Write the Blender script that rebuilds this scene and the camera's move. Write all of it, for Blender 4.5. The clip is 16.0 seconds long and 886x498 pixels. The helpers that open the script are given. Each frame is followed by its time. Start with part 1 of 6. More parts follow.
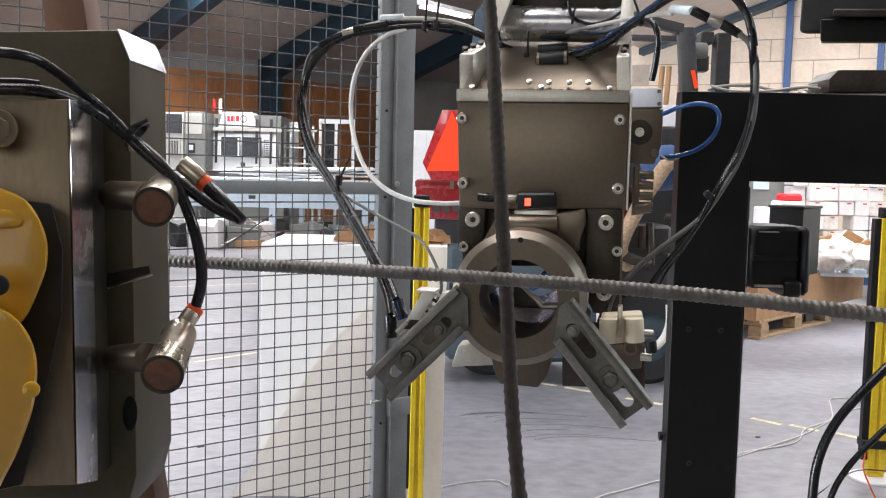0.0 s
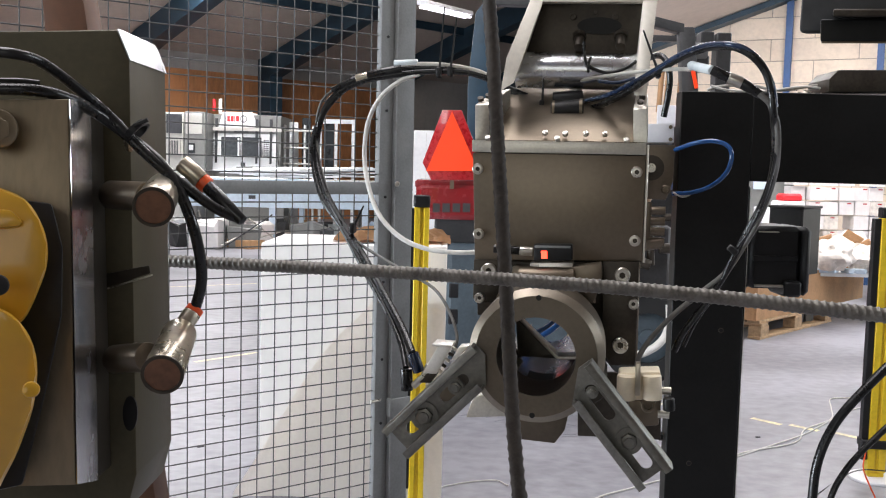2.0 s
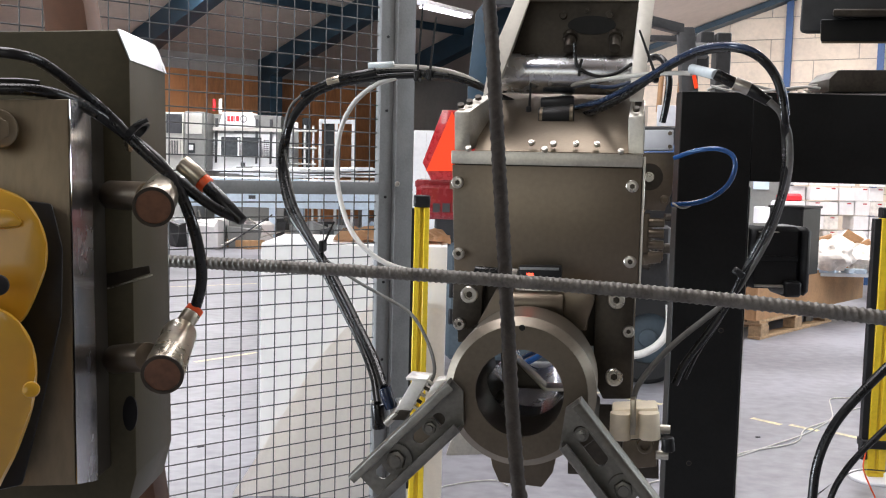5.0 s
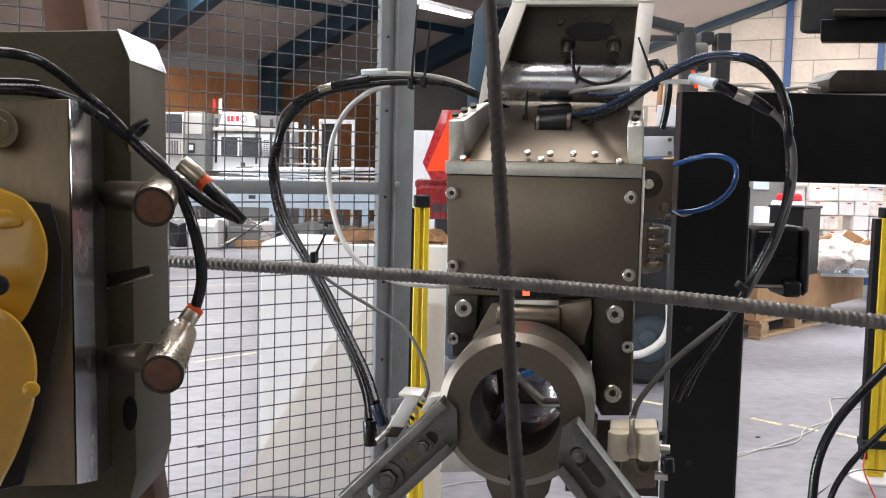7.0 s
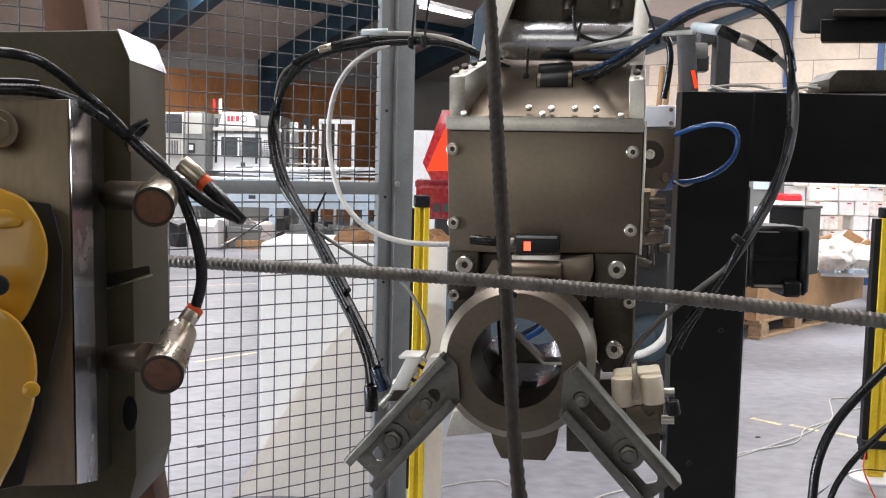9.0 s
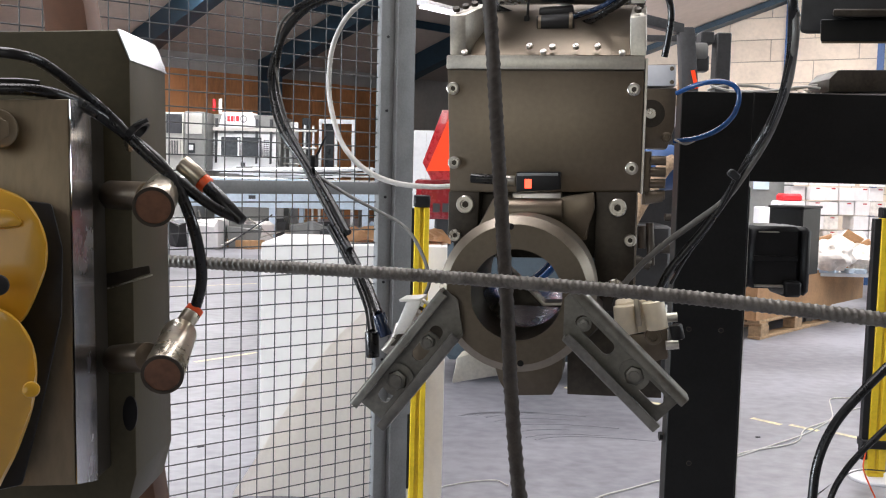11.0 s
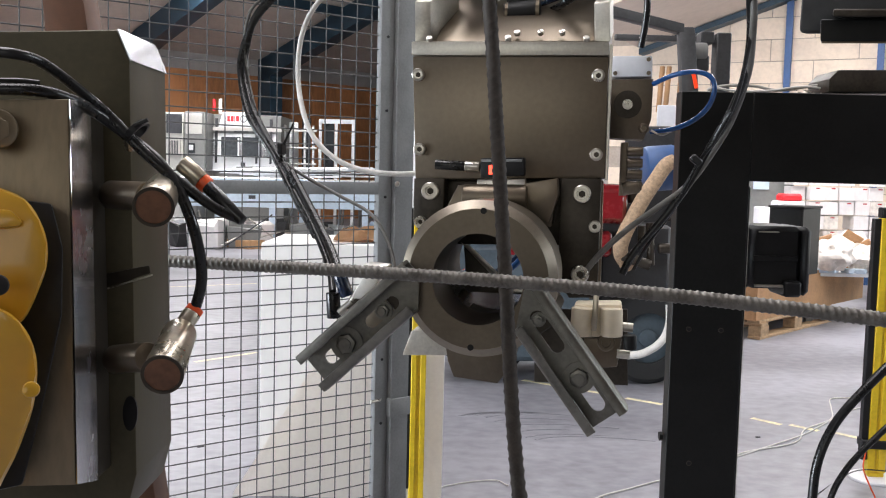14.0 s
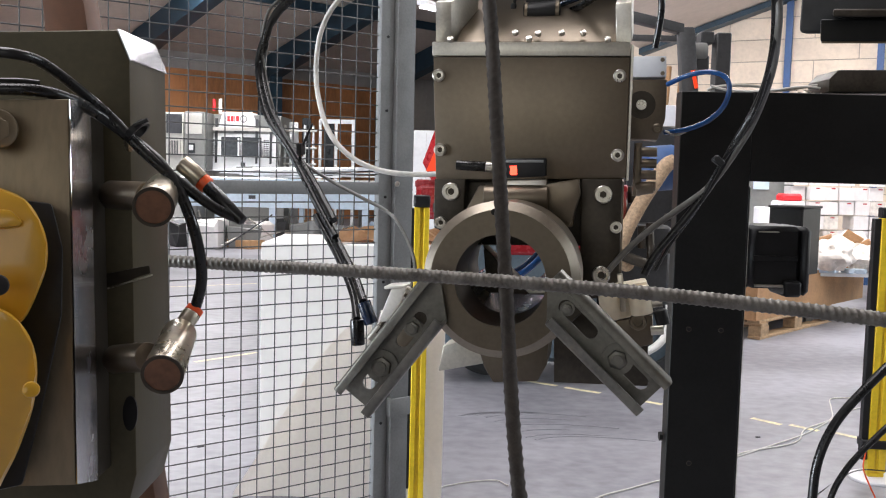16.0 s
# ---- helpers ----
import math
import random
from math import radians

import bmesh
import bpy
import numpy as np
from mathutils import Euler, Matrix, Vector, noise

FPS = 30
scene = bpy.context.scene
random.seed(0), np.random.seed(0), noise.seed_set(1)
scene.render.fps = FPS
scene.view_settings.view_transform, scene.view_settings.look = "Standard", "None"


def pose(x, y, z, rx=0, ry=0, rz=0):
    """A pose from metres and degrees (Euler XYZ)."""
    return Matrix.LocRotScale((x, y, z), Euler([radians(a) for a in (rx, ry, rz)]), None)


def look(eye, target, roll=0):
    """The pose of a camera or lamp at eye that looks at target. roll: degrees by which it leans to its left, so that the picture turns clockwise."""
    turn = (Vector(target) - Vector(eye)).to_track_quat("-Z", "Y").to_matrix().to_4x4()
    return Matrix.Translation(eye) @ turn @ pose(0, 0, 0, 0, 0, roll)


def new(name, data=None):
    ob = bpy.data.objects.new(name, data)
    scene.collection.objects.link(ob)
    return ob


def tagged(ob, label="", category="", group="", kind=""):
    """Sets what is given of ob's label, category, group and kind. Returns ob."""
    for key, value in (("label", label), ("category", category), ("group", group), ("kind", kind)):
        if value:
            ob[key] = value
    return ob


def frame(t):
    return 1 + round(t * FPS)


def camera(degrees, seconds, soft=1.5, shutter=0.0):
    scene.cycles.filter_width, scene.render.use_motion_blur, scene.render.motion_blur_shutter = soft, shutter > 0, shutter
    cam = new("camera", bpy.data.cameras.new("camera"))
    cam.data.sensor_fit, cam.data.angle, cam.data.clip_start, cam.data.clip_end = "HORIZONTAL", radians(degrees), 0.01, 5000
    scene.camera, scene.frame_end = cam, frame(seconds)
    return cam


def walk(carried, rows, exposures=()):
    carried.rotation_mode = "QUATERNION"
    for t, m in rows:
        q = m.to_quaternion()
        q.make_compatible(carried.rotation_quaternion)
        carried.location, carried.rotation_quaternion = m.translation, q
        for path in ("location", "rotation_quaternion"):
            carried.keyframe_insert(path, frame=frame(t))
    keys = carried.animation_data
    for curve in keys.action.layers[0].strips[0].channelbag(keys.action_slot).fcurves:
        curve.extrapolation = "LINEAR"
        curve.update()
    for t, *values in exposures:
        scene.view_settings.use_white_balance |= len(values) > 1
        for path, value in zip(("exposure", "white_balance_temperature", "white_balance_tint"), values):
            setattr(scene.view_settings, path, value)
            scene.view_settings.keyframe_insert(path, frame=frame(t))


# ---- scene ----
cam = camera(50, 16.0, soft=1.1)
STAND = look((0, 0, 1.2), (0, 0.9967, 1.1193), 1.4)
walk(cam, [(0.0, STAND), (16.0, STAND)], [(0.0, 0.0), (16.0, 0.0)])

# ---- world and light ----
world = bpy.data.worlds.new("sky")
scene.world = world
world.use_nodes = True
wn = world.node_tree.nodes
sky = wn.new("ShaderNodeTexSky")
sky.sky_type, sky.sun_disc = "NISHITA", False
sky.sun_elevation, sky.sun_rotation = radians(38), radians(70)
world.node_tree.links.new(sky.outputs[0], wn["Background"].inputs[0])
wn["Background"].inputs[1].default_value = 0.12


def area_lamp(name, eye, target, sx, sy, watts, colour):
    data = bpy.data.lights.new(name, "AREA")
    data.shape, data.size, data.size_y, data.energy, data.color = "RECTANGLE", sx, sy, watts, colour
    ob = new(name, data)
    ob.matrix_basis = look(eye, target)
    return ob


# gable gate and east window daylight; unseen side and front lamps added as fill
area_lamp("gate_daylight", (7.6, 8.7, 2.3), (1.5, 5.5, 0.4), 5.0, 3.8, 74, (0.82, 0.91, 1.0))
area_lamp("side_fill", (-7.6, 0.6, 1.15), (-0.5, 3.6, 0.7), 4.2, 2.0, 760, (0.84, 0.91, 1.0))
area_lamp("front_fill", (-2.5, -5.6, 2.6), (-0.5, 4.0, 1.0), 5.0, 2.6, 40, (1.0, 0.88, 0.72))
area_lamp("east_daylight", (12.6, 2.2, 5.2), (0.0, 1.6, 1.1), 6.0, 2.6, 480, (0.86, 0.93, 1.0))
# unseen batten lights added to brighten walls, floor and crate: place and strength
FILL_BATTENS = ((-4.0, 15.6, 4.4, 500), (-4.0, 6.8, 5.0, 25), (0.6, 8.6, 4.2, 175), (0.7, 3.6, 5.2, 105), (3.7, 8.2, 3.4, 178), (-1.2, 1.8, 4.8, 108))
for bx, by, bz, watts in FILL_BATTENS:
    area_lamp("batten_fill", (bx, by, bz), (bx, by + 0.01, 0), 1.0, 4.2, watts, (0.99, 0.96, 0.98))


# ---- materials ----
def mat(name, colour, rough=0.5, metal=0.0, vary=0.12, grain=60.0, blotch=6.0, bump=0.05, stretch=(1, 1, 1), second=None, emit=0.0, coat=0.0, random_tone=0.0, spec=0.5):
    """A surface with blotches and grain in metres; second: the tone into which blotches run."""
    m = bpy.data.materials.new(name)
    m.use_nodes = True
    nt = m.node_tree
    n, l = nt.nodes, nt.links
    b = n["Principled BSDF"]
    co = n.new("ShaderNodeTexCoord")
    mp = n.new("ShaderNodeMapping")
    mp.inputs["Scale"].default_value = stretch
    l.new(co.outputs["Object"], mp.inputs[0])
    big, fine = n.new("ShaderNodeTexNoise"), n.new("ShaderNodeTexNoise")
    big.inputs["Scale"].default_value, big.inputs["Detail"].default_value = blotch, 5
    fine.inputs["Scale"].default_value, fine.inputs["Detail"].default_value = grain, 4
    l.new(mp.outputs[0], big.inputs["Vector"])
    l.new(mp.outputs[0], fine.inputs["Vector"])
    add = n.new("ShaderNodeMath")
    add.operation = "MULTIPLY_ADD"
    add.inputs[1].default_value = 0.45
    l.new(fine.outputs["Fac"], add.inputs[0])
    scaled = n.new("ShaderNodeMath")
    scaled.operation = "MULTIPLY"
    scaled.inputs[1].default_value = 0.75
    l.new(big.outputs["Fac"], scaled.inputs[0])
    l.new(scaled.outputs[0], add.inputs[2])
    ramp = n.new("ShaderNodeValToRGB")
    lo = [max(0.0, c * (1 - 1.6 * vary)) for c in colour] if second is None else list(second)
    hi = [min(1.0, c * (1 + 1.2 * vary)) for c in colour]
    ramp.color_ramp.elements[0].position, ramp.color_ramp.elements[1].position = 0.42, 0.72
    ramp.color_ramp.elements[0].color, ramp.color_ramp.elements[1].color = (*lo, 1), (*hi, 1)
    l.new(add.outputs[0], ramp.inputs[0])
    tone = ramp.outputs[0]
    if random_tone:
        info, hsv, rng_ = n.new("ShaderNodeObjectInfo"), n.new("ShaderNodeHueSaturation"), n.new("ShaderNodeMapRange")
        rng_.inputs["To Min"].default_value, rng_.inputs["To Max"].default_value = 1 - random_tone, 1 + random_tone
        l.new(info.outputs["Random"], rng_.inputs["Value"])
        l.new(rng_.outputs[0], hsv.inputs["Value"])
        l.new(tone, hsv.inputs["Color"])
        tone = hsv.outputs[0]
    l.new(tone, b.inputs["Base Color"])
    rr = n.new("ShaderNodeMapRange")
    rr.inputs["To Min"].default_value, rr.inputs["To Max"].default_value = max(0.02, rough - 0.10), min(1, rough + 0.12)
    l.new(add.outputs[0], rr.inputs["Value"])
    l.new(rr.outputs[0], b.inputs["Roughness"])
    b.inputs["Metallic"].default_value = metal
    b.inputs["Coat Weight"].default_value = coat
    b.inputs["Specular IOR Level"].default_value = spec
    if bump:
        bp = n.new("ShaderNodeBump")
        bp.inputs["Strength"].default_value, bp.inputs["Distance"].default_value = bump, 0.004
        l.new(fine.outputs["Fac"], bp.inputs["Height"])
        l.new(bp.outputs[0], b.inputs["Normal"])
    if emit:
        b.inputs["Emission Color"].default_value = (*colour, 1)
        b.inputs["Emission Strength"].default_value = emit
    return m


M_FLOOR = mat("worn concrete", (0.30, 0.30, 0.33), 0.40, 0, 0.10, 16, 1.3, 0.04, (0.8, 1.0, 1), second=(0.165, 0.165, 0.182))
M_STEEL = mat("brushed steel plate", (0.208, 0.171, 0.128), 0.36, 0.9, 0.07, 260, 10, 0.010, (0.5, 1, 0.5))
M_BRIGHT = mat("bright machined steel", (0.58, 0.55, 0.50), 0.26, 1.0, 0.08, 200, 16, 0.0)
M_ALU = mat("milled aluminium", (0.60, 0.57, 0.50), 0.36, 0.85, 0.10, 240, 18, 0.04)
M_ALUPALE = mat("anodised pale aluminium", (0.78, 0.76, 0.71), 0.34, 0.35, 0.06, 240, 18, 0.02)
M_GALV = mat("galvanised channel", (0.20, 0.193, 0.172), 0.36, 0.85, 0.15, 180, 30, 0.02)
M_DARKSTEEL = mat("oiled dark steel", (0.055, 0.046, 0.036), 0.4, 0.6, 0.2, 160, 18, 0.03)
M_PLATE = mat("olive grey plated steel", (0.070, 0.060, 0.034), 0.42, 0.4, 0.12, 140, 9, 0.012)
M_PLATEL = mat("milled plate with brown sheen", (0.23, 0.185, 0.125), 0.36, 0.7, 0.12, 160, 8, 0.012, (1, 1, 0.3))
M_REBAR = mat("scaled rebar steel", (0.165, 0.156, 0.140), 0.46, 0.5, 0.2, 400, 60, 0.05, second=(0.11, 0.10, 0.09))
M_RUST = mat("rebar steel with a rust film", (0.050, 0.042, 0.036), 0.62, 0.3, 0.25, 400, 60, 0.08, second=(0.035, 0.028, 0.024))
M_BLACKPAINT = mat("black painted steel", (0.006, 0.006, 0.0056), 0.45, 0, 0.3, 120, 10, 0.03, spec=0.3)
M_RUBBER = mat("black rubber hose", (0.006, 0.006, 0.0065), 0.25, 0, 0.2, 200, 30, 0.01, coat=0.15, spec=0.4)
M_CABLEG = mat("grey cable sheath", (0.40, 0.38, 0.34), 0.45, 0, 0.1, 200, 30, 0.02)
M_CABLEW = mat("white cable sheath", (0.68, 0.66, 0.62), 0.45, 0, 0.08, 200, 30, 0.02)
M_BLUEHOSE = mat("blue pneumatic hose", (0.013, 0.065, 0.21), 0.2, 0, 0.15, 100, 20, 0.0, coat=0.4)
M_DARKBLUE = mat("dark blue hose", (0.010, 0.022, 0.055), 0.22, 0, 0.2, 120, 20, 0.0, coat=0.4)
M_BEIGEHOSE = mat("braided beige hose", (0.38, 0.26, 0.16), 0.7, 0, 0.25, 500, 60, 0.5)
M_YELLOW = mat("robot yellow paint", (0.56, 0.30, 0.020), 0.3, 0, 0.06, 60, 8, 0.01, coat=0.6)
M_LCYELLOW = mat("yellow coated aluminium", (0.72, 0.50, 0.02), 0.4, 0, 0.08, 80, 10, 0.02)
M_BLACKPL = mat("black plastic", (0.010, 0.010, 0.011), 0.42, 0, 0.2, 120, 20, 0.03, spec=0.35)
M_FENCEGREY = mat("grey powder coat", (0.22, 0.225, 0.225), 0.5, 0, 0.1, 160, 12, 0.04)
M_WIRE = mat("dark grey wire", (0.09, 0.09, 0.09), 0.5, 0.3, 0.15, 200, 20, 0.03)
M_WHITEBOARD = mat("white coated board", (0.90, 0.87, 0.83), 0.5, 0, 0.03, 40, 3, 0.02)
M_BUBBLE = mat("white bubble film", (0.92, 0.87, 0.81), 0.35, 0, 0.02, 140, 50, 0.12)
bn, bl = M_BUBBLE.node_tree.nodes, M_BUBBLE.node_tree.links
bubbles, dome = bn.new("ShaderNodeTexVoronoi"), bn.new("ShaderNodeMapRange")
bubbles.inputs["Scale"].default_value, bubbles.inputs["Randomness"].default_value = 75.0, 0.25
dome.inputs["From Max"].default_value, dome.inputs["To Min"].default_value, dome.inputs["To Max"].default_value = 0.5, 1.0, 0.0
bubble_bump = bn.new("ShaderNodeBump")
bubble_bump.inputs["Strength"].default_value, bubble_bump.inputs["Distance"].default_value = 0.12, 0.004
bl.new(bn["Texture Coordinate"].outputs["Object"], bubbles.inputs["Vector"])
bl.new(bubbles.outputs["Distance"], dome.inputs["Value"])
bl.new(dome.outputs[0], bubble_bump.inputs["Height"])
bl.new(bubble_bump.outputs[0], bn["Principled BSDF"].inputs["Normal"])
M_CARD = mat("brown cardboard", (0.42, 0.24, 0.12), 0.8, 0, 0.12, 50, 6, 0.06, random_tone=0.08)
M_WOODWALL = mat("brown wood cladding", (0.42, 0.18, 0.07), 0.6, 0, 0.2, 20, 1.5, 0.1, (1, 1, 0.25), random_tone=0.16)
M_PALLET = mat("pale pallet wood", (0.46, 0.31, 0.18), 0.8, 0, 0.2, 30, 5, 0.15, (1, 6, 6), random_tone=0.12)
M_PANEL = mat("grey wall panel", (0.42, 0.40, 0.38), 0.6, 0, 0.06, 10, 1, 0.02)
M_CEIL = mat("ceiling lining", (0.56, 0.48, 0.42), 0.75, 0, 0.06, 10, 0.7, 0.02)
M_BLUESTEEL = mat("blue painted steel", (0.017, 0.042, 0.066), 0.45, 0, 0.15, 30, 4, 0.03)
M_BLUEBRIGHT = mat("blue column paint", (0.032, 0.085, 0.22), 0.45, 0, 0.1, 30, 4, 0.02)
M_BLOCK = mat("pale concrete block", (0.74, 0.62, 0.50), 0.85, 0, 0.07, 25, 3, 0.12, random_tone=0.06)
M_MORTAR = mat("mortar", (0.42, 0.36, 0.30), 0.9, 0, 0.1, 40, 6, 0.1)
M_MACHW = mat("white machine enamel", (0.74, 0.75, 0.75), 0.35, 0, 0.05, 30, 3, 0.01)
M_MACHG = mat("grey machine enamel", (0.20, 0.20, 0.19), 0.4, 0, 0.08, 30, 3, 0.01)
# for dark parts, and for the shade inside slots and openings
M_MACHD = mat("dark enamel and opening shade", (0.035, 0.035, 0.04), 0.4, 0, 0.2, 30, 5, 0.02)
M_GLASS = mat("smoked machine glass", (0.018, 0.02, 0.022), 0.25, 0, 0.2, 20, 4, 0.0, spec=0.2)
M_REDSIGN = mat("red sign print", (0.65, 0.02, 0.03), 0.5, 0, 0.05)
M_ORANGE = mat("orange fluorescent sheet", (1.0, 0.06, 0.008), 0.45, 0, 0.03, 60, 10, 0.01)
M_REFLRED = mat("red reflector foil", (0.36, 0.008, 0.012), 0.25, 0, 0.2, 300, 40, 0.05, coat=0.6)
M_TRUCKRED = mat("red truck enamel", (0.20, 0.008, 0.012), 0.22, 0, 0.08, 30, 5, 0.01, coat=0.6)
M_TRUCKGREY = mat("blue grey cast iron", (0.055, 0.075, 0.09), 0.5, 0, 0.15, 60, 6, 0.06)
M_TRUCKDARK = mat("dark truck frame", (0.035, 0.035, 0.036), 0.5, 0, 0.2, 60, 8, 0.05)
M_TYRE = mat("tyre rubber", (0.015, 0.015, 0.015), 0.8, 0, 0.2, 90, 10, 0.2)
M_TAPE = mat("worn floor tape", (0.78, 0.70, 0.44), 0.6, 0, 0.2, 40, 9, 0.05, second=(0.42, 0.40, 0.33))
M_SCUFF = mat("faint rubber scuff", (0.245, 0.245, 0.268), 0.42, 0, 0.2, 60, 12, 0.02, second=(0.19, 0.19, 0.207))
M_LED = mat("red display segment", (1.0, 0.06, 0.03), 0.4, 0, 0.0, emit=4.0, bump=0)
M_TUBE = mat("lit fluorescent tube", (0.93, 0.88, 1.0), 0.4, 0, 0.0, emit=5.0, bump=0)
M_ORANGERING = mat("orange sealing ring", (0.80, 0.10, 0.02), 0.4, 0, 0.1)
M_BRASS = mat("nickelled metal fitting", (0.58, 0.52, 0.42), 0.26, 0.95, 0.1, 120, 20, 0.0)
M_COPPERFACE = mat("brown sensor face", (0.16, 0.075, 0.04), 0.5, 0.1, 0.2, 120, 30, 0.04)
M_WHITEPL = mat("white plastic", (0.78, 0.78, 0.80), 0.4, 0, 0.04, 60, 8, 0.02)
M_CLEARSLEEVE = mat("pale cable marker sleeve", (0.62, 0.68, 0.70), 0.15, 0, 0.1, 60, 20, 0.02)
M_PACK = mat("white printed carton", (0.78, 0.74, 0.72), 0.6, 0, 0.06, 20, 4, 0.03, random_tone=0.06)
M_FOIL = mat("pale stretch film", (0.72, 0.66, 0.60), 0.3, 0, 0.15, 30, 8, 0.4)
M_BLUEGREYTABLE = mat("pale blue conveyor enamel", (0.52, 0.62, 0.72), 0.4, 0, 0.08, 30, 4, 0.02)
M_MURAL = mat("brown beam paint", (0.11, 0.045, 0.02), 0.55, 0, 0.2, 40, 5, 0.08)
# pale tone holds the light on the bracket's up-facing edges
M_PALE = mat("bracket steel, paled for its lit edges", (0.66, 0.62, 0.54), 0.4, 0.15, 0.06, 120, 12, 0.03)
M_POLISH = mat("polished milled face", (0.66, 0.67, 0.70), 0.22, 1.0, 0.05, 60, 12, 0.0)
M_CREAM = mat("cream anodised cylinder", (0.86, 0.76, 0.58), 0.34, 0.0, 0.05, 120, 14, 0.02)
M_CABLED = mat("dark grey cable sheath", (0.13, 0.125, 0.115), 0.35, 0, 0.12, 200, 30, 0.02)
# for unseen walls: dark and warm to tint what the metal reflects
M_DARKWALL = mat("dark brown wall for warm reflections", (0.17, 0.135, 0.105), 0.7, 0, 0.08, 10, 1, 0.02)
M_MACHP = mat("pale grey machine enamel", (0.50, 0.49, 0.45), 0.4, 0, 0.06, 30, 3, 0.01)
M_RING = mat("turned brown steel", (0.15, 0.125, 0.096), 0.36, 0.9, 0.08, 160, 14, 0.01)
# paler copy of the ring steel; the rim's highlight is in its colour
M_RIM = mat("turned chamfer with painted highlight", (0.27, 0.235, 0.19), 0.36, 1.0, 0.08, 200, 16, 0.0)


# ---- building helpers ----
OFFSET = {}


def thing(name, base, label, category, group="", kind=""):
    """A top-level Empty at its base; parts are given in world places."""
    ob = new(name)
    ob.empty_display_size = 0.05
    ob.location = base
    OFFSET[ob.name] = Vector(base)
    return tagged(ob, label, category, group, kind)


def finish(name, bm, material, smooth=False):
    bmesh.ops.recalc_face_normals(bm, faces=bm.faces)
    me = bpy.data.meshes.new(name)
    bm.to_mesh(me)
    bm.free()
    me.materials.append(material)
    if smooth:
        me.polygons.foreach_set("use_smooth", [True] * len(me.polygons))
        me.set_sharp_from_angle(angle=radians(40))
    return me


def part(name, bm, material, parent, label="", smooth=True):
    off = OFFSET.get(parent.name, Vector((0, 0, 0)))
    bmesh.ops.translate(bm, verts=bm.verts, vec=-off)
    ob = new(name, finish(name, bm, material, smooth))
    ob.parent = parent
    OFFSET[ob.name] = off
    return tagged(ob, label)


def solo(name, bm, material, label, category, group="", kind="", smooth=True):
    """A thing or a piece of the setting of one mesh, with its origin at its base."""
    lo = Vector([min(v.co[i] for v in bm.verts) for i in range(3)])
    hi = Vector([max(v.co[i] for v in bm.verts) for i in range(3)])
    base = Vector(((lo.x + hi.x) / 2, (lo.y + hi.y) / 2, lo.z))
    bmesh.ops.translate(bm, verts=bm.verts, vec=-base)
    ob = new(name, finish(name, bm, material, smooth))
    ob.location = base
    OFFSET[ob.name] = base
    return tagged(ob, label, category, group, kind)


def join(*bms):
    out = bmesh.new()
    for b in bms:
        me = bpy.data.meshes.new("tmp")
        b.to_mesh(me)
        b.free()
        out.from_mesh(me)
        bpy.data.meshes.remove(me)
    return out


def frame_of(x, y=None):
    """A turn whose first axis is x and whose second lies near y."""
    x = Vector(x).normalized()
    y = Vector(y) if y is not None else (Vector((0, 0, 1)) if abs(x.z) < 0.9 else Vector((0, 1, 0)))
    z = x.cross(y).normalized()
    y = z.cross(x)
    return Matrix((x, y, z)).transposed().to_4x4()


def block(centre, size, turn=None, bevel=0.0, seg=1):
    bm = bmesh.new()
    bmesh.ops.create_cube(bm, size=1)
    bmesh.ops.scale(bm, vec=size, verts=bm.verts)
    if bevel:
        bmesh.ops.bevel(bm, geom=bm.edges[:], offset=bevel, segments=seg, affect="EDGES", profile=0.5)
    if turn is not None:
        bm.transform(turn)
    bmesh.ops.translate(bm, verts=bm.verts, vec=Vector(centre))
    return bm


def span(lo, hi, bevel=0.0):
    lo, hi = Vector(lo), Vector(hi)
    return block((lo + hi) / 2, [abs(c) for c in (hi - lo)], None, bevel)


def rod(a, b, r, r2=None, n=24, bevel=0.0):
    a, b = Vector(a), Vector(b)
    bm = bmesh.new()
    bmesh.ops.create_cone(bm, cap_ends=True, segments=n, radius1=r, radius2=r if r2 is None else r2, depth=(b - a).length)
    if bevel:
        caps = [e for e in bm.edges if abs(e.verts[0].co.z - e.verts[1].co.z) < 1e-6]
        bmesh.ops.bevel(bm, geom=caps, offset=bevel, segments=2, affect="EDGES", profile=0.5)
    bm.transform(Matrix.Translation((a + b) / 2) @ (b - a).to_track_quat("Z", "Y").to_matrix().to_4x4())
    return bm


def smooth_path(pts, steps=8):
    pts = [Vector(p) for p in pts]
    ext = [2 * pts[0] - pts[1]] + pts + [2 * pts[-1] - pts[-2]]
    out = []
    for i in range(1, len(ext) - 2):
        p0, p1, p2, p3 = ext[i - 1:i + 3]
        for k in range(steps):
            u = k / steps
            out.append(0.5 * ((2 * p1) + (p2 - p0) * u + (2 * p0 - 5 * p1 + 4 * p2 - p3) * u * u + (3 * p1 - p0 - 3 * p2 + p3) * u ** 3))
    out.append(pts[-1])
    return out


